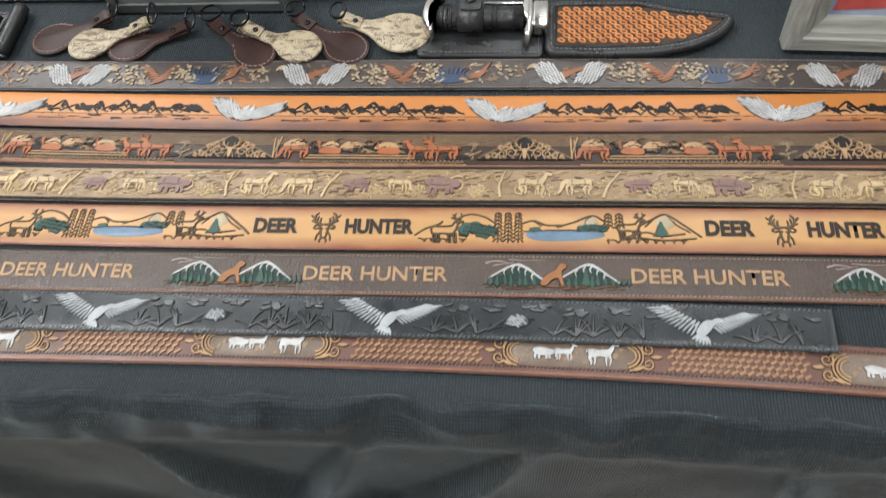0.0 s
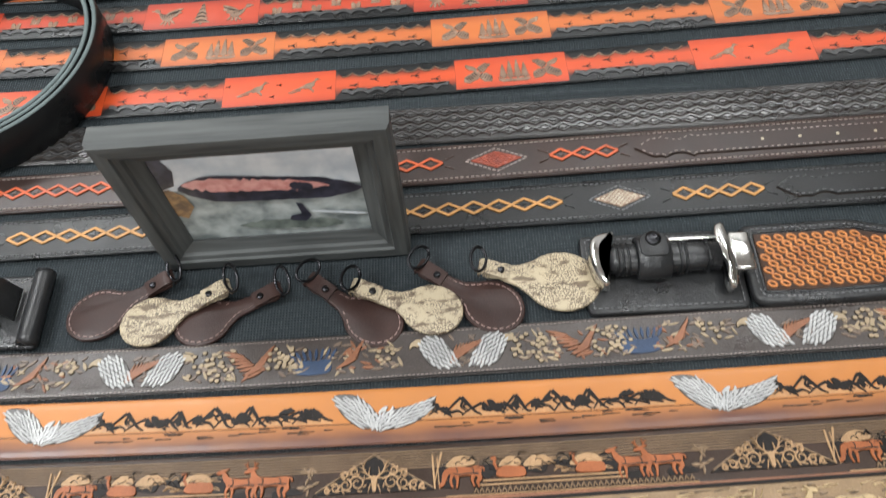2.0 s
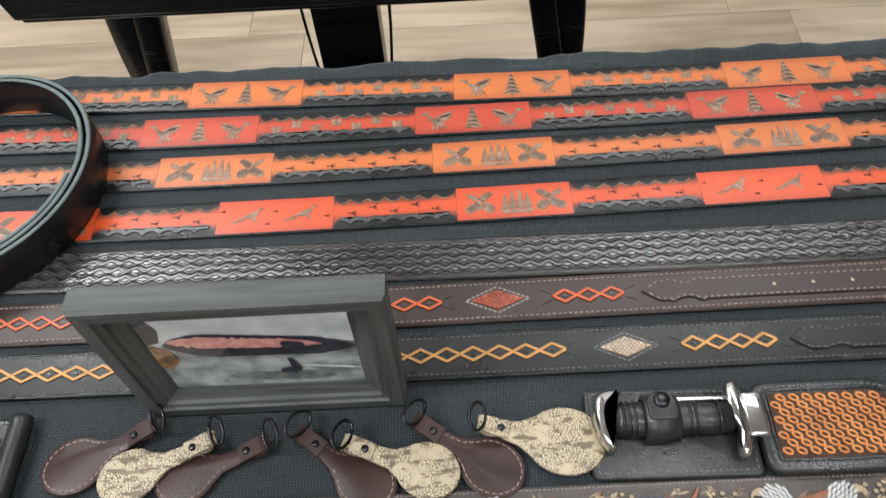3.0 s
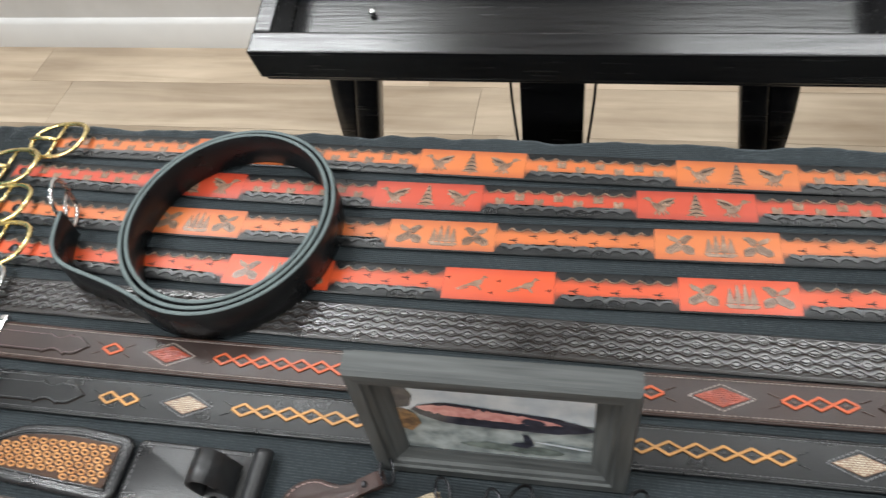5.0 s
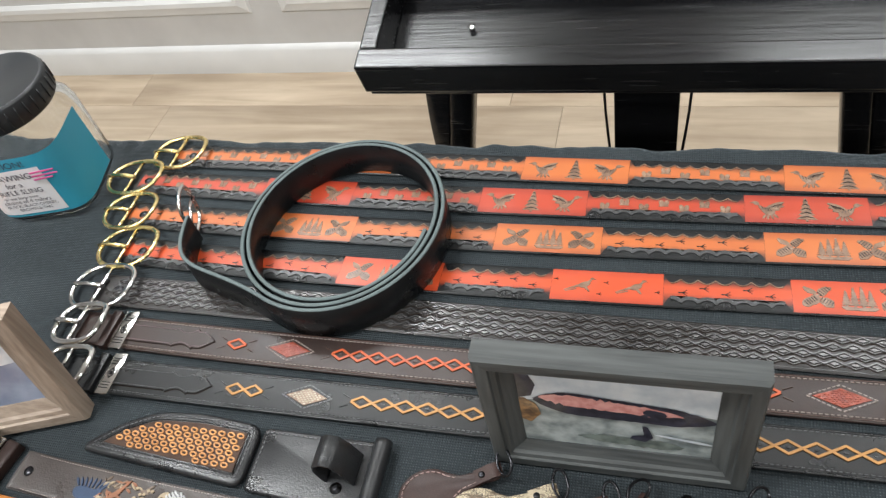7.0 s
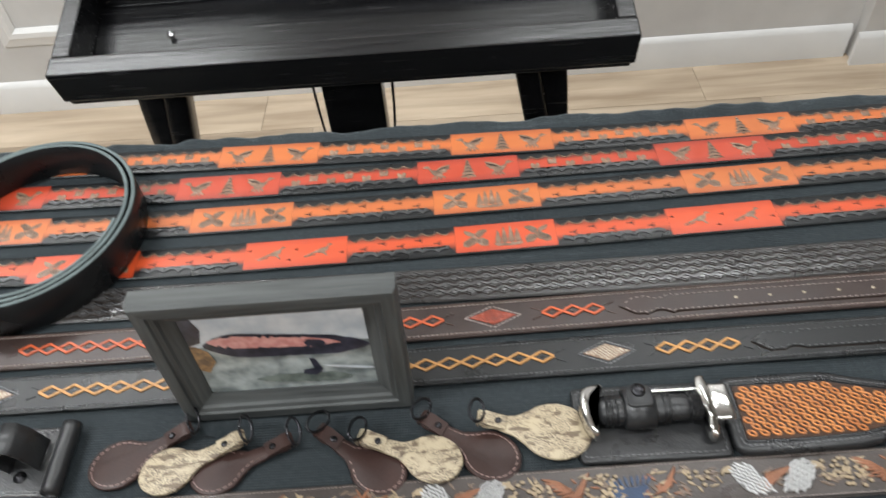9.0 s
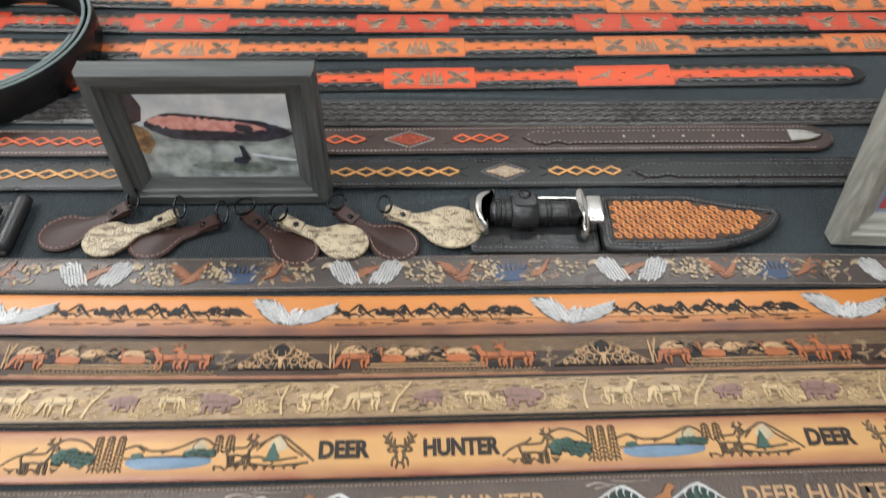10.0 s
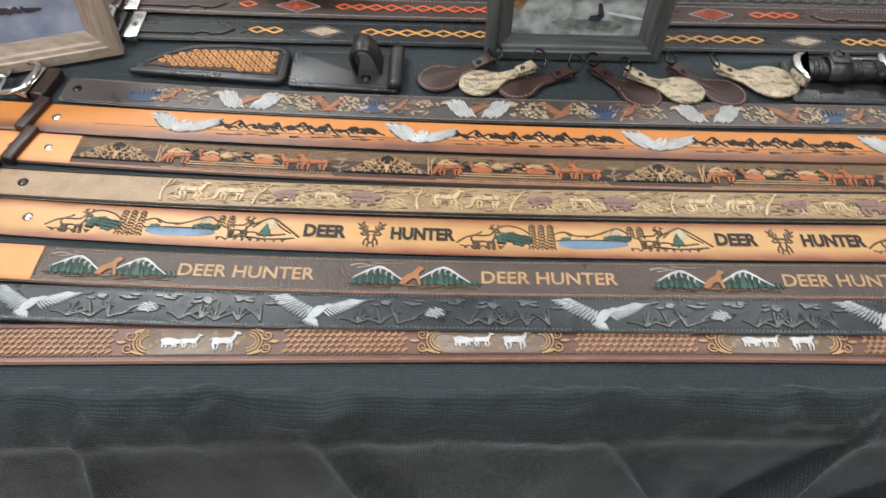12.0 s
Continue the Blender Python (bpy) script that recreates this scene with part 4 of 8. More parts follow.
def feather_fan(root0, root1, dir0, dir1, len0, len1, n, w=2.3):
    """Long feathers rooted along a line, turning from one direction to another."""
    out = []
    for i in range(n):
        t = i / (n - 1)
        x, y = root0[0] + (root1[0] - root0[0]) * t, root0[1] + (root1[1] - root0[1]) * t
        a, ln = dir0 + (dir1 - dir0) * t, len0 + (len1 - len0) * t
        out.append(leaf(x + 0.5 * ln * math.cos(radians(a)), y + 0.5 * ln * math.sin(radians(a)), ln, w, a))
    return out


def moved(polys, dx=0.0, dy=0.0, k=1.0, flip=1, ky=None):
    ky = k if ky is None else ky
    return [np.asarray(p) * (k * flip, ky) + (dx, dy) for p in polys]


def spiral(cx, cy, r, turns=1.4, a0=0.0, flip=1, w=0.9):
    a = np.linspace(0, turns * 2 * math.pi, 16)
    rr = r * (1 - 0.72 * a / a[-1])
    return stroke(np.stack([cx + flip * rr * np.cos(a + a0), cy + rr * np.sin(a + a0)], 1), w, w * 0.6)


def relief_mesh(name, strap, polys, u0, v0=0.0, h=0.0006, base=-0.0003, inset=0.00022, rim=0.0):
    """Raised pieces with chamfered rims that follow the strap's bow and crown."""
    vs, fs, slot, k = [], [], [], 0
    for p in polys:
        p = np.asarray(p, float) * 0.001
        if np.sum(p[:, 0] * np.roll(p[:, 1], -1) - np.roll(p[:, 0], -1) * p[:, 1]) < 0:
            p = p[::-1]
        n = len(p)
        d = np.roll(p, -1, 0) - np.roll(p, 1, 0)
        nr = np.stack([d[:, 1], -d[:, 0]], 1)
        nr /= np.linalg.norm(nr, axis=1)[:, None] + 1e-12
        levels = [(p, base), (p, h * 0.45), (p - nr * inset, h)]
        if rim:
            levels[0] = (p + nr * rim, -0.00012)
        for q, hh in levels:
            vs.append(strap.map(u0 + q[:, 0], v0 + q[:, 1], hh))
        for r in range(2):
            slot += [1 if rim and r == 0 else 0] * n
            fs += [(k + r * n + j, k + r * n + (j + 1) % n, k + (r + 1) * n + (j + 1) % n, k + (r + 1) * n + j) for j in range(n)]
        fs.append(tuple(range(k + 2 * n, k + 3 * n)))
        slot.append(0)
        k += 3 * n
    me = sharp(mesh_of(name, np.concatenate(vs), fs), 40)
    if rim:
        me.polygons.foreach_set("material_index", slot)
    return me


def emboss(name, strap, polys, u0, mat, parent, v0=0.0, h=0.0006, label="", base=-0.0003):
    # pale pieces get a rim coloured dark, standing in for shade in the cut
    rim = 0.0 if mat in PLAIN_CUT or h < 0.00045 or name in ("undergrowth", "brush", "leaf_spray", "border_line", "basketweave") else 0.0006
    ob = part(name, relief_mesh(name, strap, polys, u0, v0, h, base, rim=rim), mat, parent, label)
    if rim:
        ob.data.materials.append(CUT_SHADE)
    if name in TOO_MANY:
        tagged(ob, kind="stuff")
    return ob


def sheet(name, strap, outline, u0, mat, parent, h=0.0002, step=0.006, label=""):
    """A dyed area laid on the strap as a skin: top and bottom given as functions of the way along."""
    u_a, u_b, top, bot = outline
    us = np.linspace(u_a, u_b, max(6, int((u_b - u_a) / 0.0009)))
    rows = []
    for f in (0.0, 0.34, 0.66, 1.0):
        v = np.array([bot(u) + (top(u) - bot(u)) * f for u in us])
        rows.append((us, v))
    v0 = [strap.map(u, v, h) for u, v in rows]
    uv = np.concatenate([np.stack([u, v], 1) for u, v in rows])
    n = len(us)
    fs = [(r * n + i, r * n + i + 1, (r + 1) * n + i + 1, (r + 1) * n + i) for r in range(3) for i in range(n - 1)]
    return part(name, mesh_of(name, np.concatenate(v0), fs, uv), mat, parent, label)


def stitch_row(strap, v, x0, x1, mat, parent, pitch=0.0034, w=0.0009, h=0.0007, name="stitching", slant=0.0):
    """One row of thread stitches beside an edge."""
    polys = []
    u = x0
    while u < x1:
        polys.append(np.array([(0, -w / 2), (pitch * 0.62, -w / 2 + slant), (pitch * 0.62, w / 2 + slant), (0, w / 2)]) * 1000 + (u * 1000, v * 1000))
        u += pitch
    return emboss(name, strap, polys, 0.0, mat, parent, 0.0, h)


def rivet(strap, u, v, r, mat, parent, name="rivet", label=""):
    p = strap.map(u, v, 0)
    me = lathe_mesh(name, [(r, -0.0006), (r, 0.0004), (r * 0.8, 0.0011), (r * 0.45, 0.0016), (r * 0.1, 0.0017)], p, 16)
    return part(name, me, mat, parent, label)


def set_mat(name, col, rough=0.45):
    """Stained or painted leather; dark stains take off the shine."""
    return leather(name, col, tuple(c * 0.7 for c in col), rough, 900, 0.2, 80, gloss=0.18 if max(col) < 0.06 else 0.4)


WHITE_PAINT = set_mat("white_painted_leather", (0.47, 0.47, 0.465), 0.42)
GREY_WHITE = set_mat("greyish_painted_leather", (0.36, 0.38, 0.39), 0.4)
CREAM_PAINT = set_mat("cream_painted_leather", (0.36, 0.28, 0.18), 0.45)
BROWN_PAINT = set_mat("rust_painted_leather", (0.25, 0.105, 0.055), 0.4)
BLUE_PAINT = set_mat("navy_painted_leather", (0.03, 0.055, 0.11), 0.4)
DARK_LINE = set_mat("dark_stained_line", (0.035, 0.028, 0.024), 0.45)
SOOT = set_mat("sooty_stained_leather", (0.018, 0.015, 0.014), 0.4)
OLIVE_LINE = set_mat("olive_brown_line", (0.11, 0.075, 0.04), 0.45)
GREEN_PAINT = set_mat("green_painted_leather", (0.030, 0.075, 0.058), 0.45)
LAKE_PAINT = set_mat("lake_blue_leather", (0.12, 0.19, 0.27), 0.35)
ORANGE_PAINT = set_mat("burnt_orange_leather", (0.31, 0.092, 0.028), 0.4)
TAN_PAINT = set_mat("tan_painted_leather", (0.40, 0.245, 0.125), 0.42)
KHAKI_LIGHT = set_mat("pale_khaki_leather", (0.47, 0.345, 0.190), 0.34)
KHAKI_PLUM = set_mat("plum_khaki_leather", (0.20, 0.115, 0.10), 0.42)
PEWTER_LINE = leather("burnished_stamp", (0.27, 0.175, 0.12), (0.13, 0.08, 0.055), 0.22, 900, 0.2, 120)
BLACK_RELIEF = leather("black_relief", (0.020, 0.021, 0.022), (0.012, 0.012, 0.013), 0.26)
CHARCOAL = leather("charcoal_relief", (0.060, 0.060, 0.060), (0.030, 0.030, 0.031), 0.30, gloss=0.5)
THREAD_PALE = set_mat("pale_thread", (0.36, 0.30, 0.27), 0.6)
THREAD_BLACK = set_mat("black_thread", (0.15, 0.15, 0.155), 0.3)
SNAKE_CREAM = leather("cream_snakeskin", (0.52, 0.46, 0.34), (0.30, 0.25, 0.17), 0.4, 500, 0.6, 140)
SNAKE_RED = leather("red_snakeskin", (0.30, 0.055, 0.026), (0.15, 0.028, 0.016), 0.25, 500, 0.6, 140)


# dark rim colour that paints shade beside the raised pieces
CUT_SHADE = set_mat("painted_cut_shade", (0.030, 0.021, 0.016), 0.35)
TOO_MANY = {"basketweave", "foliage", "undergrowth", "brush", "grass", "ground_hatching", "tree_clump", "rock_pile", "rope_border", "stitching", "bush", "pine_stand", "navy_feathers", "zigzag_border"}
PLAIN_CUT = [DARK_LINE, SOOT, OLIVE_LINE, THREAD_PALE, THREAD_BLACK, BLACK_RELIEF, CHARCOAL, BLUE_PAINT, KHAKI_LIGHT, KHAKI_PLUM]


# --- drawing vocabulary ---
def pine(hh=16, w=9, tiers=5):
    """A stamped fir: jagged tiers on a short trunk."""
    left, right = [], []
    for i in range(tiers):
        y0 = -hh / 2 + 1.5 + (hh - 2) * i / tiers
        y1 = -hh / 2 + 1.5 + (hh - 2) * (i + 1) / tiers
        ww = w / 2 * (1 - i / tiers) + 0.4
        left += [(-ww, y0), (-ww * 0.45, y1)]
        right += [(ww, y0), (ww * 0.45, y1)]
    return [np.array([(-0.7, -hh / 2), (-0.7, -hh / 2 + 1.5)] + left + [(0, hh / 2)] + right[::-1] + [(0.7, -hh / 2 + 1.5), (0.7, -hh / 2)])]


def pine_cuts(hh=16, w=9, tiers=5):
    out = []
    for i in range(tiers):
        y = -hh / 2 + 2.6 + (hh - 2) * i / tiers
        ww = w / 2 * (1 - i / tiers) * 0.7
        out += [stroke([(0, y + 1.2), (-ww, y)], 0.7, 0.4), stroke([(0, y + 1.2), (ww, y)], 0.7, 0.4)]
    return out


def forest():
    """Four firs on a bank."""
    out = []
    for x, k in ((-6.0, 0.78), (-2.0, 0.95), (2.2, 1.0), (6.2, 0.82)):
        out += moved(pine(15 * k, 5.2, 6), x, 7.0 * k - 6.2)
    out.append(np.array([(-9, -6.2), (-7, -8.2), (7, -8.4), (9.5, -6.8), (8, -5.6), (0, -6.4), (-8, -5.4)]))
    return out


def oak_bird():
    """A bird among oak leaves, seen as a knot of lobes."""
    out = [blob(-3.5, -3, 4.6, 3.0, 35, 14, 0.5, 2), blob(3.6, 3.6, 4.2, 2.6, 40, 14, 0.5, 5), blob(4.4, -3.6, 4.0, 3.0, -30, 14, 0.5, 7), blob(-3.6, 4.0, 3.4, 1.9, -35, 12, 0.4, 9)]
    out += [stroke([(-6.5, 6.5), (0, 0.4), (6.5, -6.0)], 1.7, 1.0), stroke([(-6.4, -5.6), (0, 0.2), (7, 6.0)], 1.3, 0.8)]
    return out


def oak_bird_cuts():
    out = []
    for cx, cy, a in ((-3.5, -3, 35), (3.6, 3.6, 40), (4.4, -3.6, -30)):
        for i in range(5):
            d = (i - 2) * 1.5
            c, s = math.cos(radians(a)), math.sin(radians(a))
            out.append(stroke([(cx + c * d - s * 1.6, cy + s * d + c * 1.6), (cx + c * d + s * 1.6, cy + s * d - c * 1.6)], 0.55, 0.4))
    return out


def grouse():
    """A flying game bird: plump body, two raised wings, fanned tail, small head."""
    out = [smooth_outline([(-6, 3.4), (-3, 1.2), (1, 0.6), (3.4, -1.6), (2.6, -4.6), (-0.4, -5.2), (-3.2, -3.4), (-5.4, 0.4)], 3)]
    out += [blob(-7.2, 4.4, 2.0, 1.6, -30), leaf(-9.6, 4.6, 2.6, 1.0, 190)]
    out += [smooth_outline([(-1.5, 0.4), (1.0, 3.4), (5.4, 5.6), (9.0, 5.8), (7.6, 3.4), (8.6, 1.8), (6.0, 0.6), (6.2, -1.0), (2.6, -1.6)], 3)]
    return out + feather_fan((-1.5, -4.6), (2.4, -4.2), 235, 310, 4.4, 4.4, 4, 1.6)


def grouse_cuts():
    out = [stroke(bent([(x, 0.0 + 0.2 * x), (x + 1.6, 1.6 + 0.3 * x), (x + 3.4, 2.6 + 0.4 * x)]), 0.5, 0.35) for x in (0, 1.6, 3.2, 4.6)]
    return out + [stroke(bent([(x, -0.4 - 0.5 * x), (x + 0.6, -2.0 - 0.3 * x)]), 0.5, 0.35) for x in (-4, -2.4, -0.8, 0.8)]


def pheasant():
    out = [stroke([(-12, -5), (-5, -2), (0, 0.0)], 0.7, 2.6), blob(2.6, 0.6, 4.6, 2.6, 24), stroke([(5, 2.4), (7.5, 5.5)], 2.4, 1.4), blob(8.0, 6.2, 1.5, 1.2), stroke([(9, 6.0), (10.8, 5.6)], 0.9, 0.4), stroke([(3, -1), (6.4, -5.6)], 2.6, 1.0), stroke([(-11, -5.8), (-3, -3.4)], 0.8, 1.2)]
    return out


def hoof():
    return [blob(-1.2, 0.3, 1.4, 2.4, 12, 8), blob(1.5, 0.3, 1.4, 2.4, -12, 8), stroke([(-2.6, -2.0), (2.8, -2.0)], 0.9, 0.9)]


def bird_track():
    return [stroke([(-2.6, 0), (2.2, 0)], 0.9, 0.6), stroke([(-0.4, 0), (2.0, 2.0)], 0.8, 0.4), stroke([(-0.4, 0), (2.0, -2.0)], 0.8, 0.4)]


def antlers(k=1.0):
    out = []
    for s in (-1, 1):
        out.append(stroke([(s * 1.2, 1.5), (s * 4.5, 4.0), (s * 6.0, 7.5), (s * 4.6, 10.8)], 1.2, 0.5))
        for bx, by, ex, ey in ((3.0, 3.0, 2.4, 7.0), (5.0, 5.0, 8.2, 7.8), (5.9, 7.4, 8.0, 10.6), (4.2, 3.8, 8.0, 4.8)):
            out.append(stroke([(s * bx, by), (s * (bx + ex) / 2, (by + ey) / 2 + 0.4), (s * ex, ey)], 0.9, 0.4))
    return [p * k for p in out]


def stag_head():
    head = np.array([(-2.0, 1.8), (-1.5, -2.0), (-1.1, -5.4), (0, -6.4), (1.1, -5.4), (1.5, -2.0), (2.0, 1.8), (0, 2.6)])
    return antlers() + [head, stroke([(-1.8, 1.6), (-4.8, 1.0)], 1.6, 0.5), stroke([(1.8, 1.6), (4.8, 1.0)], 1.6, 0.5), stroke([(-2, -2), (-3.4, -6.5)], 0.9, 0.6), stroke([(2, -2), (3.4, -6.5)], 0.9, 0.6)]


def deer(rack=True, graze=False):
    """A walking deer, head towards +x."""
    out = [smooth_outline([(-7.6, 2.2), (-7.8, -0.6), (-5.6, -2.6), (-1, -1.8), (3, -2.4), (5.8, -1.0), (6.4, 1.8), (3.6, 2.9), (-2, 2.4), (-5.6, 3.0)], 3)]
    out += [stroke(bent([(-6, 0), (-7.0, -3.4), (-6.0, -5.2), (-6.4, -7.8)]), 2.8, 0.8), stroke(bent([(-4.6, -1), (-3.6, -4), (-4.4, -7.5)]), 2.0, 0.8), stroke(bent([(3.4, -1), (3.0, -4), (3.4, -7.8)]), 1.8, 0.8), stroke(bent([(5.0, -0.6), (6.0, -4), (5.2, -7.6)]), 1.7, 0.8), stroke(bent([(-7.4, 2), (-8.8, 1.4), (-9, 0)]), 1.2, 0.6)]
    if graze:
        out += [stroke(bent([(4.6, 1.2), (7.6, 0.2), (8.8, -2.6), (9.2, -4.6)]), 3.8, 1.6), blob(9.8, -5.4, 2.1, 1.1, -50), leaf(8.2, -2.6, 2.6, 1.0, 60)]
    else:
        out += [stroke(bent([(4.4, 0.8), (6.4, 3.0), (7.6, 6.0)]), 4.0, 1.9), blob(9.0, 6.2, 2.3, 1.15, -18), leaf(6.6, 7.4, 3.0, 1.2, 150)]
        if rack:
            out += [stroke(bent([(8, 6.8), (6.8, 8.4), (7.2, 11.2)]), 0.9, 0.5), stroke([(7.0, 8.8), (5.4, 10.4)], 0.8, 0.5), stroke(bent([(8.6, 6.8), (10, 8.6), (9.8, 11)]), 0.9, 0.5), stroke([(9.8, 8.8), (11.4, 10.0)], 0.8, 0.5)]
    return out


def deer_cuts():
    """Shading strokes on a deer's flank, haunch and belly."""
    return [stroke(bent([(-6.8, -1.2), (-3, -0.9), (2, -1.3), (5, -0.6)]), 0.9, 0.5), stroke(bent([(-3.6, 2.0), (-4.4, 0.4), (-4.0, -1.4)]), 0.6, 0.4), stroke(bent([(3.4, 2.2), (2.8, 0.6), (3.4, -1.2)]), 0.6, 0.4)]


def bear():
    return [blob(0, 0, 7.0, 3.6, 0, 14, 0.2, 3), blob(7.2, -0.4, 2.6, 2.2), stroke([(-5, -2), (-5.2, -6)], 2.4, 1.8), stroke([(-2.0, -2), (-2, -6)], 2.2, 1.8), stroke([(3.4, -2), (3.6, -6)], 2.2, 1.8), stroke([(5.6, -2), (6, -5.6)], 2.0, 1.6)]


def grass(x, y, n, seed, hh=4.0, w=0.7):
    r = random.Random(seed)
    return [stroke([(x, y), (x + r.uniform(-1, 1) * hh * 0.6, y + hh * 0.6), (x + r.uniform(-1.4, 1.4) * hh, y + hh * r.uniform(0.7, 1.1))], w, 0.3) for _ in range(n)]


# --- belts with stamped panels at the back ---
def scallop_belt(key, dye, fade, panels, kinds, x0, x1, marks):
    """Black-bordered strap: a dyed centre with wavy borders, full-width dyed panels, stamps on both."""
    st, ob = BACK[key], back_belts[key]
    hw = st.hw - 0.0012
    ends = [x0] + [e for p in panels for e in p] + [x1]
    strips = [(ends[i], ends[i + 1]) for i in range(0, len(ends) - 1, 2)]
    pitch, amp = 0.0148, 0.0042
    for a, b in strips:
        if b - a < 0.01:
            continue

        def edge(u, sgn, a=a, b=b):
            core = 0.0118 - amp * abs(math.sin((u - a) / pitch * math.pi))
            near = max(0.0, 1 - min(u - a if a > x0 else 9, b - u if b < x1 else 9) / 0.007)
            return sgn * (core + (hw - core) * near ** 2.2 * 0.92)

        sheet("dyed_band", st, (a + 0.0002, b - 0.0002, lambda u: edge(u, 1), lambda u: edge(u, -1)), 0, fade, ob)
        # pressed scallop rims along both borders
        us = np.arange(a + 0.006, b - 0.006, 0.0006)
        if len(us) > 12:
            wave = np.abs(np.sin((us - a) / pitch * math.pi))
            emboss("scalloped_border", st, [stroke(np.stack([us * 1000, 12.0 - 4.4 * wave], 1), 1.1, 1.1)], 0, PEWTER_LINE, ob, h=0.0009)
            emboss("scalloped_border", st, [stroke(np.stack([us * 1000, -13.4 + 4.4 * np.sqrt(wave)], 1), 4.2, 4.2)], 0, CHARCOAL, ob, h=0.0011)
        n = max(1, int(round((b - a - 0.008) / 0.0205)))
        for i in range(n):
            uu = a + 0.008 + (i + 0.5) * (b - a - 0.016) / n
            vv = 0.0028 * (1 if i % 2 else -1)
            shape = moved(hoof(), 0, 0, 1.75) if marks == "hoof" else moved(bird_track(), 0, 0, 1.7)
            emboss("hoof_stamp" if marks == "hoof" else "bird_track_stamp", st, shape, uu, PEWTER_LINE if marks == "hoof" else SOOT, ob, vv, 0.0006 if marks == "hoof" else 0.00035)
    for (a, b), kind in zip(panels, kinds):
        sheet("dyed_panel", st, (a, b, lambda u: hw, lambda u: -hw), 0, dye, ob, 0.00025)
        w = b - a
        if kind == "pines":
            trio = ((0.2, grouse(), grouse_cuts(), "bird_stamp", 1), (0.5, pine(19, 11, 5), pine_cuts(19, 11, 5), "pine_stamp", 1), (0.8, grouse(), grouse_cuts(), "bird_stamp", -1))
        elif kind == "forest":
            trio = ((0.2, oak_bird(), oak_bird_cuts(), "oak_stamp", 1), (0.52, forest(), [], "forest_stamp", 1), (0.82, oak_bird(), oak_bird_cuts(), "oak_stamp", -1))
        else:
            trio = ((0.27, pheasant(), [], "pheasant_stamp", 1), (0.73, pheasant(), [], "pheasant_stamp", 1))
        for f, polys, cuts, nm, flip in trio:
            k = 1.55 if kind != "birds" else 1.25
            s = emboss(nm, st, moved(polys, 0, 0, k, flip), a + f * w, PEWTER_LINE, ob, 0.0, 0.0006)
            if cuts:
                tagged(part("stamp_detail", relief_mesh("stamp_detail", st, moved(cuts, 0, 0, k, flip), a + f * w, 0, 0.00095, 0.0003, 0.0001), SOOT, s), kind="stuff")
        if kind == "birds":
            for f, v in ((0.04, 0.006), (0.5, 0.004), (0.44, -0.009), (0.95, -0.004)):
                emboss("bird_track_stamp", st, moved(bird_track(), 0, 0, 0.95), a + f * w, SOOT, ob, v, 0.0006)


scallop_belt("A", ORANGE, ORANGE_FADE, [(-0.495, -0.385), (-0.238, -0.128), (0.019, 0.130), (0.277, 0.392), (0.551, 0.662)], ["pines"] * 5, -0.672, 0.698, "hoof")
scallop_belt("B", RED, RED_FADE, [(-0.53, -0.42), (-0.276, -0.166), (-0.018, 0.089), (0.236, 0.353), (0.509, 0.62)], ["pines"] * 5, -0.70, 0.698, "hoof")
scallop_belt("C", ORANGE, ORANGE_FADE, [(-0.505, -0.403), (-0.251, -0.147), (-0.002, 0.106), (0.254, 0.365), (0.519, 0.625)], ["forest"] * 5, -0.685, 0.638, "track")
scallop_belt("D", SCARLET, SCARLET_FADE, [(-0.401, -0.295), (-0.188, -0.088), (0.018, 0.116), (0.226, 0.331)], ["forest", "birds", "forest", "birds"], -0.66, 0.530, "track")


# --- diamond-weave belt ---
def weave_belt():
    st, ob = BACK["E"], back_belts["E"]
    rows = ((0.0118, 0.0), (0.0040, 0.5), (-0.0040, 0.0), (-0.0118, 0.5))
    for v, off in rows:
        us = np.arange(-645, 700, 0.95)
        tri = 1 - np.abs(((us / 15.0 + off) % 1.0) * 2 - 1)
        emboss("weave_line", st, [stroke(np.stack([us, v * 1000 + 4.0 * tri - 0.4], 1), 1.7, 1.7)], 0, ESPRESSO_GLINT, ob, 0, 0.0023)
        emboss("weave_line", st, [stroke(np.stack([us, v * 1000 - 3.6 * tri + 0.6], 1), 1.1, 1.1)], 0, ESPRESSO_GLINT, ob, 0, 0.0013)
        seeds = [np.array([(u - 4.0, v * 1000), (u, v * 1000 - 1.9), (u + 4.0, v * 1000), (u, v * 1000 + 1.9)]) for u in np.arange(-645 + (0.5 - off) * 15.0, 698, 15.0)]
        tagged(emboss("weave_seed", st, seeds, 0, ESPRESSO_GLINT, ob, 0, 0.0020), kind="stuff")
    for v in (0.0172, -0.0172):
        emboss("border_line", st, [stroke([(x, v * 1000) for x in np.arange(-650, 718, 4.0)], 0.8, 0.8)], 0, ESPRESSO_GLINT, ob, 0, 0.0004)


# glossy relief; its colour is also paled to stand in for glints
ESPRESSO_GLINT = leather("glint_toned_relief", (0.080, 0.078, 0.078), (0.040, 0.039, 0.039), 0.15, gloss=0.9)
weave_belt()


# --- laced belts with snakeskin diamonds ---
LACE_RED, LACE_TAN = set_mat("orange_red_lacing", (0.50, 0.095, 0.03), 0.4), set_mat("tan_lacing", (0.52, 0.26, 0.08), 0.4)


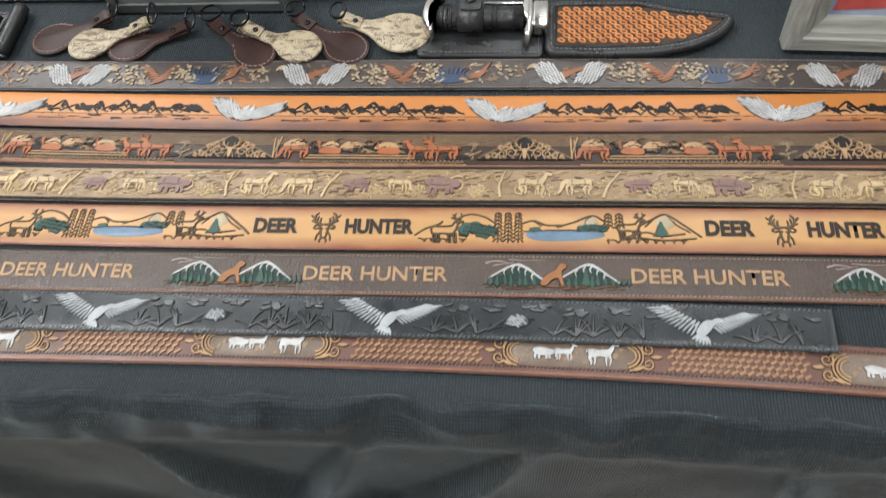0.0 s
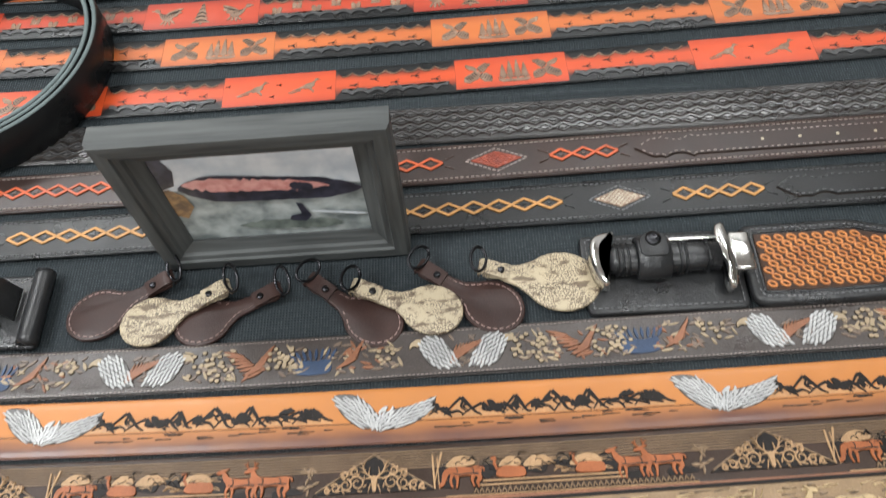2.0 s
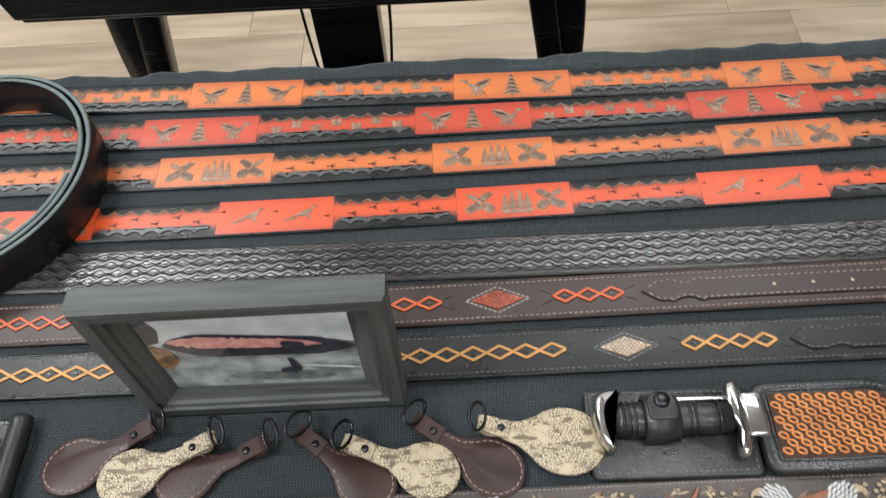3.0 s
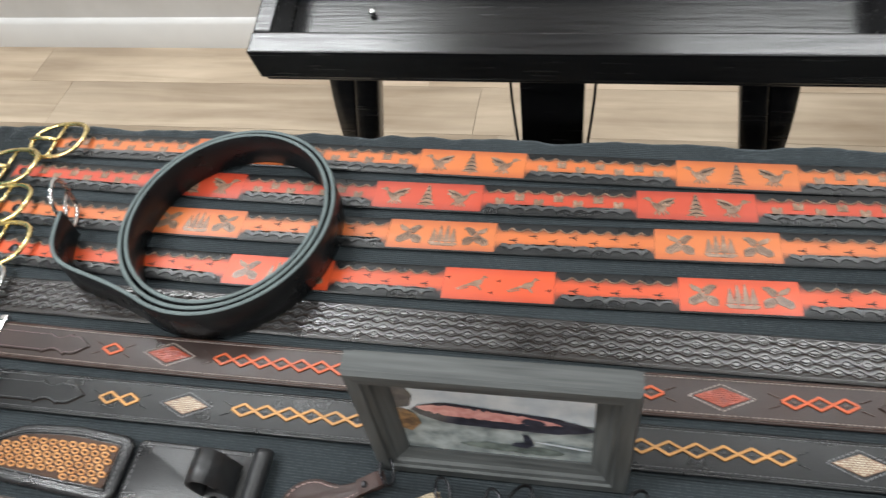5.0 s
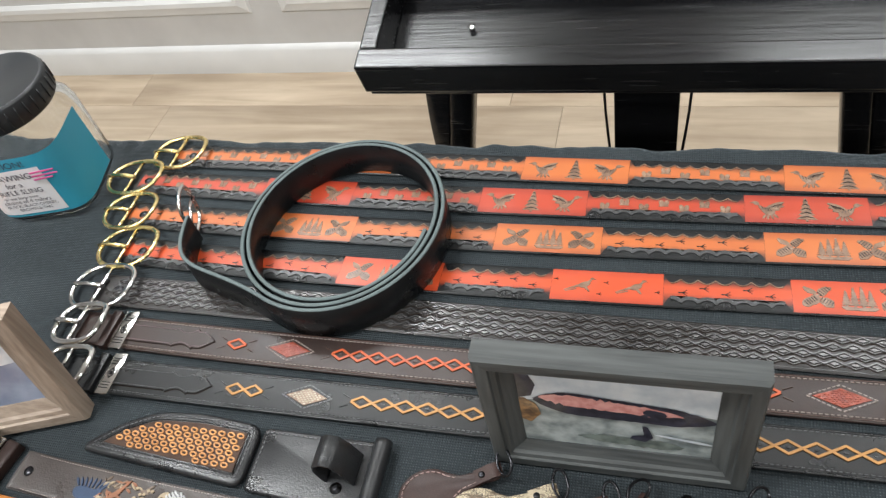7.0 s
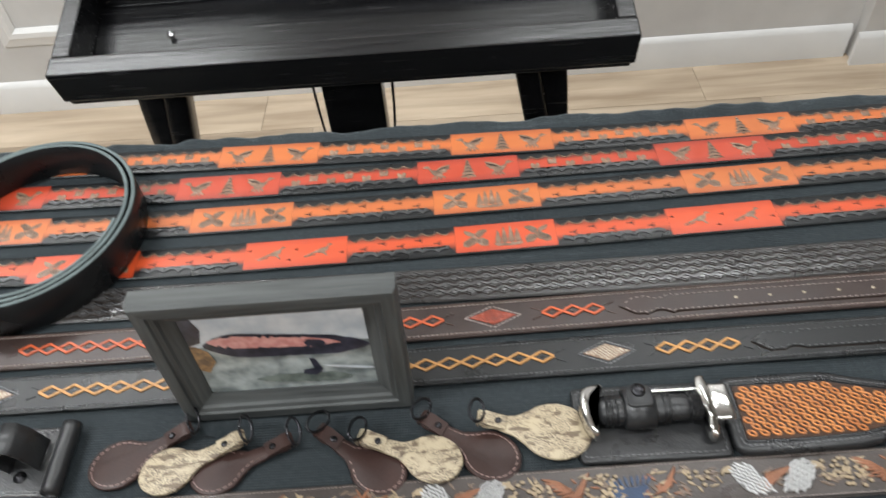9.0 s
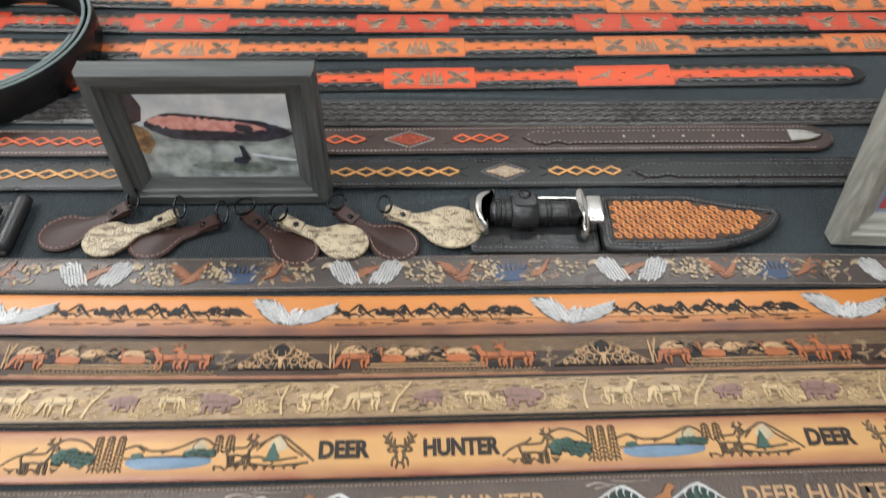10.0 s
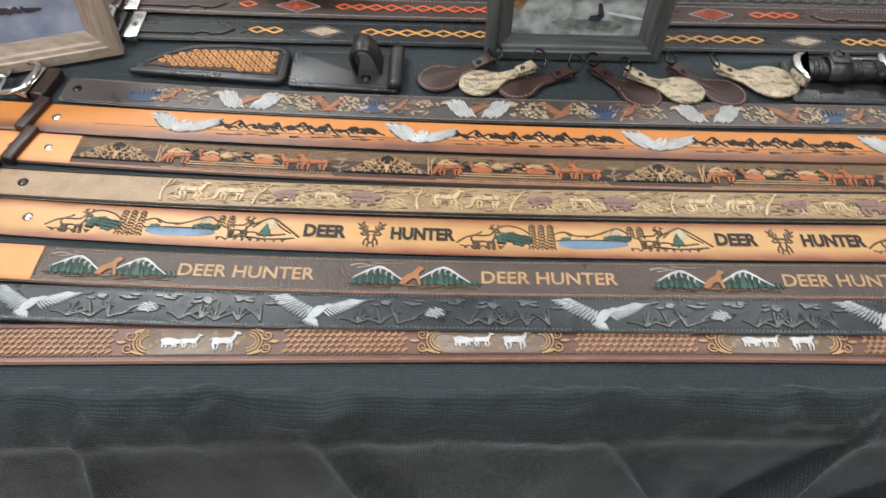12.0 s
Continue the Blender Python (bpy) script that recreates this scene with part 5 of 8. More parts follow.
def laced_belt(key, lace, skin, dark, thread, runs, diamonds, cell, x0, x1):
    st, ob = BACK[key], back_belts[key]
    rim = BLACK_RELIEF if key == "G" else set_mat("brown_relief", (0.075, 0.042, 0.034), 0.28)
    for v in (0.0150, -0.0150):
        stitch_row(st, v, x0 + 0.03, x1 - 0.02, thread, ob, 0.0042, 0.0008)
        groove = [stroke([(u, v * 1000 * 1.12) for u in np.arange(x0 * 1000, x1 * 1000 - 12, 5.0)], 0.9, 0.9)]
        emboss("edge_roll", st, groove, 0, rim, ob, 0, 0.0005)
    for a, b in runs:
        n = max(1, int(round((b - a) / cell)))
        c = (b - a) / n * 1000
        hgt = 5.4
        for s, hh in ((1, 0.0010), (-1, 0.0013)):
            zig = [(i * c / 12, s * hgt * (1 - abs(((i / 12 + 0.0) % 1.0) * 2 - 1)) * 2 - s * hgt * 0.98) for i in range(12 * n + 1)]
            zig = [(x, y * 0.5 + s * hgt * 0.5) for x, y in zig]
            emboss("lace", st, [stroke(zig, 2.3, 2.3)], a, lace, ob, 0.0, hh)
        seeds = [blob((i + 0.5) * c, 0, 2.0, 1.3, 0, 8) for i in range(n)]
        tagged(emboss("lacing_seed", st, seeds, a, rim, ob, 0, 0.0005), kind="stuff")
        nicks = [stroke([(-9, s * 6.5), (-1.5, s * 3.2)], 0.7, 1.0) for s in (1, -1)] + [stroke([(n * c + 9, s * 6.5), (n * c + 1.5, s * 3.2)], 0.7, 1.0) for s in (1, -1)]
        for q in nicks:
            emboss("tooled_nick", st, [q], a, rim, ob, 0, 0.0007)
    for cx, w in diamonds:
        p = [np.array([(-w * 500, 0), (0, -8.6), (w * 500, 0), (0, 8.6)])]
        inl = emboss("snakeskin_inlay", st, p, cx, PEWTER_LINE if key == "G" else skin, ob, 0, 0.0007)
        scales = []
        for i in range(-7, 8):
            for j in range(-5, 6):
                x, y = i * 3.3 + (j % 2) * 1.65, j * 1.75
                if abs(x) / (w * 500) + abs(y) / 8.6 < 0.86:
                    scales.append(blob(x, y, 1.35, 0.72, 0, 6))
        tagged(part("scale_skin", relief_mesh("scale_skin", st, scales, cx, 0, 0.0011, 0.0004, 0.0002), skin, inl), kind="stuff")
        q = [(-w * 500 - 4, 0), (0, -11.6), (w * 500 + 4, 0), (0, 11.6)]
        ring = []
        for i in range(4):
            a, b = np.array(q[i]), np.array(q[(i + 1) % 4])
            ring += [stroke([a + (b - a) * f, a + (b - a) * (f + 0.10)], 1.2, 1.2) for f in np.arange(0.0, 0.98, 0.14)]
        emboss("diamond_stitching", st, ring, cx, thread, ob, 0, 0.0007)


laced_belt("F", LACE_RED, SNAKE_RED, BROWN_DARK, THREAD_PALE, [(-0.486, -0.466), (-0.377, -0.198), (-0.055, 0.004), (0.091, 0.146)], [(-0.420, 0.042), (-0.127, 0.042), (0.0475, 0.042)], 0.0182, -0.63, 0.470)
laced_belt("G", LACE_TAN, SNAKE_CREAM, BLACK_EDGE, THREAD_BLACK, [(-0.467, -0.430), (-0.344, -0.185), (-0.062, 0.096), (0.182, 0.252)], [(-0.386, 0.040), (-0.122, 0.040), (0.1405, 0.040)], 0.0188, -0.62, 0.60)


def billet(key, x0, x1, mat, thread, shaped_west, tip):
    """The raised strap end, or the raised chape by the buckle, with its stitched outline."""
    st, ob = BACK[key], back_belts[key]
    us = np.linspace(x0, x1, 120)

    def half(u):
        d = (u - x0) if shaped_west else (x1 - u)
        h = 0.0095
        if d < 0.046:
            h = min(0.0095, 0.0115 * math.sin(min(1, d / 0.022) * math.pi / 2)) if d < 0.022 else 0.0115 - 0.0045 * math.sin((d - 0.022) / 0.024 * math.pi)
        e = (x1 - u) if shaped_west else 9
        if tip and e < 0.03:
            h = min(h, 0.0095 * math.sqrt(max(0.0, e / 0.03)))
        return max(0.0004, h)

    top = [(u * 1000, half(u) * 1000) for u in us]
    bot = [(u * 1000, -half(u) * 1000) for u in us[::-1]]
    b = emboss("billet", st, [np.array(bot + top)], 0, mat, ob, 0, 0.0016)
    polys = []
    for s in (1, -1):
        line = [(u * 1000, s * (half(u) * 1000 - 1.5)) for u in us[2:-3]]
        for i in range(0, len(line) - 3, 2):
            polys.append(stroke(line[i : i + 2], 0.7, 0.7))
    part("stitching", relief_mesh("stitching", st, polys, 0, 0, 0.0021, 0.0012, 0.0001), thread, b)
    return b


bl = billet("F", 0.160, 0.462, BROWN_DARK, THREAD_PALE, True, True)
for u in (0.262, 0.292, 0.322, 0.352, 0.382):
    part("eyelet_hole", relief_mesh("eyelet_hole", BACK["F"], [blob(0, 0, 1.6, 1.6, 0, 10)], u, 0, 0.0019, 0.001, 0.0003), SNAKE_CREAM, bl)
# silver tip on the billet
tipm = [np.array([(428, -8.8), (447, -7.6), (463, -0.6), (463, 0.6), (447, 7.6), (428, 8.8)])]
part("belt_tip", relief_mesh("belt_tip", BACK["F"], tipm, 0, 0, 0.0030, 0.001, 0.0012), STEEL, bl, "silver engraved belt tip")
billet("G", 0.262, 0.585, BLACK_EDGE, THREAD_BLACK, True, True)
billet("F", -0.615, -0.500, BROWN_DARK, set_mat("mauve_thread", (0.25, 0.17, 0.18), 0.5), False, False)
billet("G", -0.600, -0.482, BLACK_EDGE, THREAD_BLACK, False, False)


# --- buckles of the back belts ---
def buckle(strap, parent, cx, w, hgt, mat, r, rivet_mat, power=2.4, tilt=6.0, lift=0.004):
    """An open frame with a centre bar, lying on the strap's end; the prong points off the strap."""
    st = strap
    y = float(np.polyval(st.poly, cx))
    z = st.z0 + st.t + lift
    lp = loop_pts(w, hgt, power, 44)
    pts = [(cx + px, y + py, z + 0.0015 + px * math.tan(radians(tilt)) + 0.002 * math.cos(py / hgt * math.pi)) for px, py in lp]
    bk = part("buckle", tube_mesh("buckle", pts, r, 10, True, 0.75), mat, parent)
    part("centre_bar", tube_mesh("centre_bar", [(cx - 0.004, y + f * hgt * 0.49, z) for f in (-1, -0.5, 0, 0.5, 1)], r * 0.7, 8), mat, bk)
    part("prong", tube_mesh("prong", [(cx - 0.002, y, z + 0.001), (cx - 0.012, y, z + 0.0035), (cx - w * 0.42, y, z + 0.0038), (cx - w * 0.56, y, z + 0.001)], [r, r * 0.9, r * 0.8, r * 0.6], 8), mat, bk)
    if rivet_mat:
        rivet(st, cx + w * 0.22, 0, 0.0052, rivet_mat, parent, "snap", "dark metal snap")
    return bk


for key, cx, mat, w, hh in (("A", -0.664, BRASS, 0.068, 0.054), ("B", -0.705, BRASS, 0.072, 0.054), ("C", -0.682, BRASS, 0.066, 0.054), ("D", -0.656, BRASS, 0.072, 0.056), ("E", -0.657, STEEL, 0.074, 0.058)):
    buckle(BACK[key], back_belts[key], cx, w, hh, mat, 0.0029, DARK_STEEL)
for key, cx in (("F", -0.655), ("G", -0.642)):
    st, ob = BACK[key], back_belts[key]
    buckle(st, ob, cx, 0.058, 0.046, STEEL, 0.0034, None, 3.2, 10, 0.006)
    # metal keeper across the strap
    y = float(np.polyval(st.poly, cx + 0.052))
    z = st.z0
    for nm, dx, mt in (("keeper", 0.052, STEEL), ("leather_keeper", 0.034, BROWN_DARK if key == "F" else BLACK_EDGE)):
        hh = 0.0225 if nm == "keeper" else 0.0212
        wd = 0.0075 if nm == "keeper" else 0.005
        bm = box_bm(cx + dx - wd, cx + dx + wd, y - hh, y + hh, z, z + 0.0095, 0.002)
        me = bpy.data.meshes.new(nm)
        bm.to_mesh(me)
        bm.free()
        me.polygons.foreach_set("use_smooth", [True] * len(me.polygons))
        kp = part(nm, sharp(me, 40), mt, ob, "engraved silver keeper" if nm == "keeper" else "")
        if nm == "keeper":
            cut = [stroke([(-3.5, 0), (0, 5.5)], 0.8), stroke([(0, 5.5), (3.5, 0)], 0.8), stroke([(3.5, 0), (0, -5.5)], 0.8), stroke([(0, -5.5), (-3.5, 0)], 0.8), blob(0, 0, 1.4, 2.2)]
            cut += [stroke([(-5, s * q), (5, s * q)], 0.6) for s in (1, -1) for q in (10, 13, 16)]
            v = [np.c_[p * 0.001 + (cx + dx, y), np.full(len(p), z + 0.0099)] for p in cut]
            k, vs, fs = 0, [], []
            for p in v:
                vs.append(p)
                fs.append(tuple(range(k, k + len(p))))
                k += len(p)
            part("engraving", mesh_of("engraving", np.concatenate(vs), fs), DARK_STEEL, kp)


# --- front belts ---
def lettering(word, strap, x0, x1, hgt, mat, parent, v0=0.0, bold=0.0, h=0.0005, name="lettering"):
    """Letters of a given height, stretched to a given length, laid on a strap."""
    me = text_mesh(word, 1.0, bold)
    co = np.array([v.co[:] for v in me.vertices])
    lo, hi = co.min(0), co.max(0)
    u = x0 + (co[:, 0] - lo[0]) / (hi[0] - lo[0]) * (x1 - x0)
    v = v0 + ((co[:, 1] - lo[1]) / (hi[1] - lo[1]) - 0.5) * hgt
    me.vertices.foreach_set("co", strap.map(u, v, h).ravel())
    return part(name, me, mat, parent)


def rope_edge(st, ob, v, x0, x1, mat, pitch=0.0032, h=0.0006, size=1.0):
    polys = [stroke([(u * 1000 - 1.0 * size, v * 1000 - 0.8 * size), (u * 1000 + 1.0 * size, v * 1000 + 0.8 * size)], 1.1 * size, 1.1 * size) for u in np.arange(x0, x1, pitch)]
    emboss("rope_border", st, polys, 0, mat, ob, 0, h)


def edge_line(st, ob, v, x0, x1, mat, w=0.9, h=0.0005):
    emboss("border_line", st, [stroke([(u, v * 1000) for u in np.arange(x0 * 1000, x1 * 1000, 5.0)], w, w)], 0, mat, ob, 0, h)


BUST = [(8, 9), (3, 12.5), (-4, 11.5), (-10, 6), (-15, -2), (-18, -11.5), (-8, -12.5), (1, -10), (6, -3), (9, 4)]


def eagle_bust(strap, ob, u, flip, seed):
    """A white eagle's head and neck in layered feathers, with beak and eye."""
    hd = emboss("eagle_head", strap, moved([smooth_outline(BUST, 4)], 0, 0, 1.0, flip), u, EAGLE_SHADE, ob, 0, 0.0006)
    part("feathering", relief_mesh("feathering", strap, moved(fill_leaves(BUST, 230, 5.6, 2.1, 0.74, seed, 12), 0, 0, 1.0, flip), u, 0, 0.0013, 0.0003, 0.0002), WHITE_PAINT, hd)
    emboss("beak", strap, moved([smooth_outline([(7.5, 9.8), (12, 9.5), (15.5, 6.5), (15.8, 3), (13, 5), (9, 4.6)], 3)], 0, 0, 1.0, flip), u, CREAM_PAINT, ob, 0, 0.0012)
    emboss("eye", strap, moved([blob(5.2, 8.2, 1.1, 0.8)], 0, 0, 1.0, flip), u, SOOT, ob, 0, 0.0015)


def belt_eagle_heads():
    st, ob = FRONT[0], front_belts[0]
    for v in (0.0158, -0.0158):
        stitch_row(st, v, -0.62, 0.65, THREAD_PALE, ob, 0.003, 0.0006, 0.0004)
    edge_line(st, ob, -0.0170, -0.63, 0.655, SOOT, 1.2, 0.0003)
    for k in range(-3, 4):
        c = -0.0925 + 0.2300 * k
        if c < -0.60 or c > 0.66:
            continue
        r = random.Random(40 + k)
        emboss("navy_patch", st, [smooth_outline([(-13, -2), (-6, 0), (3, -1), (11, 1), (13, -5), (11, -10), (0, -11.5), (-11, -10.5), (-15, -6)], 4)], c, BLUE_PAINT, ob, 0, 0.0006)
        emboss("navy_feathers", st, feather_fan((-12, -1), (12, 0), 130, 60, 9, 9, 8, 2.4), c, BLUE_PAINT, ob, 0, 0.0010)
        eagle_bust(st, ob, c + 0.084, -1, 3)
        eagle_bust(st, ob, c + 0.128, 1, 4)
        # rust wings: a raised one by the blue water, one between the heads, a wide crossed pair
        for nm, polys, x in (
            ("rust_feather", feather_fan((-10, -8), (4, 3), 25, 60, 17, 12, 10, 2.4), 26),
            ("rust_feather", feather_fan((-8, -11), (8, 1), 70, 35, 17, 12, 10, 2.3), 104),
            ("rust_feather", feather_fan((-6, 6), (8, -6), 165, 205, 16, 12, 8, 2.4), 186),
            ("rust_feather", feather_fan((-2, -9), (10, 4), 25, 50, 15, 12, 8, 2.4), 184),
        ):
            for p in polys:
                if np.abs(p[:, 1]).max() < 14.5:
                    emboss(nm, st, [p], c + x * 0.001, BROWN_PAINT, ob, 0, 0.0010)
        # clusters of pale berries and leaf sprays
        for x0, n, sx, sy in ((152, 15, 12, 9), (165, 12, 9, 8), (207, 16, 10, 9), (216, 8, 8, 7), (52, 7, 8, 6)):
            pl, tries = [], 0
            while len(pl) < n and tries < 400:
                tries += 1
                p = np.array((x0 + r.uniform(-sx, sx), r.uniform(-sy, sy) + (2 if x0 != 165 else -4)))
                if all(np.hypot(*(p - q)) > 3.3 for q in pl):
                    pl.append(p)
            tagged(emboss("berry", st, [blob(p[0], p[1], 1.75, 1.5, 0, 9) for p in pl], c, CREAM_PAINT, ob, 0, 0.0012), kind="stuff")
        for mat, n, spans in ((TAUPE_LIGHT, 40, ((10, 66), (138, 176))), (CREAM_PAINT, 22, ((138, 178), (196, 226))), (TAUPE_LIGHT, 26, ((94, 118), (194, 228))), (CREAM_PAINT, 14, ((8, 30), (40, 66))), (BROWN_PAINT, 18, ((8, 50), (170, 205)))):
            sp = []
            for _ in range(n):
                a, b = spans[r.randrange(2)]
                sp.append(leaf(r.uniform(a, b), r.uniform(-11, 11), r.uniform(5, 9), r.uniform(1.6, 2.8), r.uniform(-70, 60)))
            tagged(emboss("leaf_spray", st, sp, c, mat, ob, 0, 0.0008), kind="stuff")


TAUPE_LIGHT = set_mat("light_taupe_leather", (0.17, 0.125, 0.095), 0.36)
EAGLE_SHADE = set_mat("grey_shaded_leather", (0.13, 0.125, 0.12), 0.45)


def belt_sunset_eagles():
    st, ob = FRONT[1], front_belts[1]
    left = [(-31, 14), (-19, 14.5), (-11, 10), (-4, 3), (0, -3), (-4, -9.5), (-14, -8), (-23, -1), (-28, 6)]
    right = [(-2, -3), (6, 1.5), (16, 3.5), (28, 6), (38, 10), (36, 2), (28, -5), (16, -9.5), (2, -11), (-5, -9)]
    for k in range(-3, 4):
        c = -0.0455 + 0.2300 * k
        if c < -0.66 or c > 0.70:
            continue
        if c > -0.6:
            e = emboss("eagle", st, [smooth_outline(left, 3), smooth_outline(right, 3)], c, EAGLE_SHADE, ob, 0.001, 0.0006, "white painted eagle with spread wings")
            fe = fill_leaves(left, 130, 8.0, 1.6, 0.62, 5, 9, (8, -22)) + fill_leaves(right, 30, 7.5, 1.6, 0.62, 6, 9, (-10, -18))
            fe += fill_leaves([(-9, 4), (-3, 1), (4, 1), (10, 3), (8, -6), (0, -10), (-8, -7)], 90, 5.5, 1.8, 0.7, 8, 14) + [leaf(3, 2.5, 8, 3.0, 35)]
            part("feathering", relief_mesh("feathering", st, fe, c, 0.001, 0.0014, 0.0003, 0.0002), WHITE_PAINT, e)
        # pale hills under a brushed dark skyline
        r = random.Random(11)
        x = 36.0
        strokes, pales, blots = [], [], []
        while x < 196:
            w, hh = r.uniform(9, 16), r.uniform(5, 14)
            top = (x, -3 + hh)
            wob = lambda q: q + r.uniform(-1.2, 1.2)
            strokes.append(stroke(bent([(x - w, wob(-2.5)), (x - w * 0.55, wob(-1 + hh * 0.35)), top]), 0.9, 2.2))
            strokes.append(stroke(bent([top, (x + w * 0.35, wob(-3 + hh * 0.62)), (x + w * 0.75, wob(-1)), (x + w * 1.1, wob(-3))]), 3.4, 1.2))
            for i in range(2):
                q = r.uniform(0.15, 0.7)
                strokes.append(stroke(bent([(x + w * q * 0.4, -3 + hh * (1 - q * 0.6)), (x + w * q * 0.3 - 1.5, -3 + hh * 0.5), (x + w * q * 0.5 + 1, -3 + hh * 0.22)]), 2.0, 0.8))
            pales.append(np.array([(x - w, -4), (x - w * 0.5, -3 + hh * 0.4), top, (x + w * 0.5, -3 + hh * 0.5), (x + w * 1.1, -4)]))
            if r.random() < 0.6:
                bx = x + r.uniform(-6, 8)
                blots.append(blob(bx, r.uniform(1, 6), r.uniform(2.5, 4.6), r.uniform(1.6, 3.4), r.uniform(-40, 40), 14, 0.9, r.random() * 9))
            x += r.uniform(8, 15)
        for i, p in enumerate(pales):
            emboss("hill_slope", st, [p], c, HILL_TAN, ob, 0, 0.0002 + 0.00004 * (i % 3))
        emboss("hill_line", st, strokes, c, SOOT, ob, 0, 0.0007)
        emboss("tree_clump", st, blots, c, SOOT, ob, 0, 0.0008)
        emboss("ground_hatching", st, [stroke([(x, y), (x + r.uniform(5, 13), y + r.uniform(-0.5, 0.5))], 1.1, 0.4) for x, y in [(r.uniform(34, 196), r.uniform(-10.5, -5.5)) for _ in range(22)]], c, DARK_LINE, ob, 0, 0.0005)
    edge_line(st, ob, -0.0050, -0.59, 0.675, DARK_LINE, 0.5, 0.0003)


HILL_TAN = set_mat("pale_tan_hill_leather", (0.46, 0.235, 0.100), 0.4)
TAN_DULL = set_mat("dull_tan_leather", (0.255, 0.170, 0.100), 0.4)


def scroll_fan(sgn):
    """Acanthus scrolls that climb one half of a gable."""
    out = []
    for x, y, rr, a in ((11, -4, 5.0, 0.2), (18.5, -4.8, 4.2, 1.8), (25.5, -6.4, 3.0, 0.6), (12.5, 3.4, 3.0, 3.6), (19, 1.2, 2.4, 4.6), (31, -7.6, 1.9, 1.0)):
        out.append(spiral(sgn * x, y, rr, 1.35, a, sgn, 1.5))
        for i in range(3):
            b = a + 2.4 + i * 0.9
            out.append(leaf(sgn * (x + rr * 1.05 * math.cos(b)), y + rr * 1.05 * math.sin(b), 3.6, 1.3, math.degrees(b) * sgn + 60))
    return [p for p in out if p[:, 1].min() > -10.5]


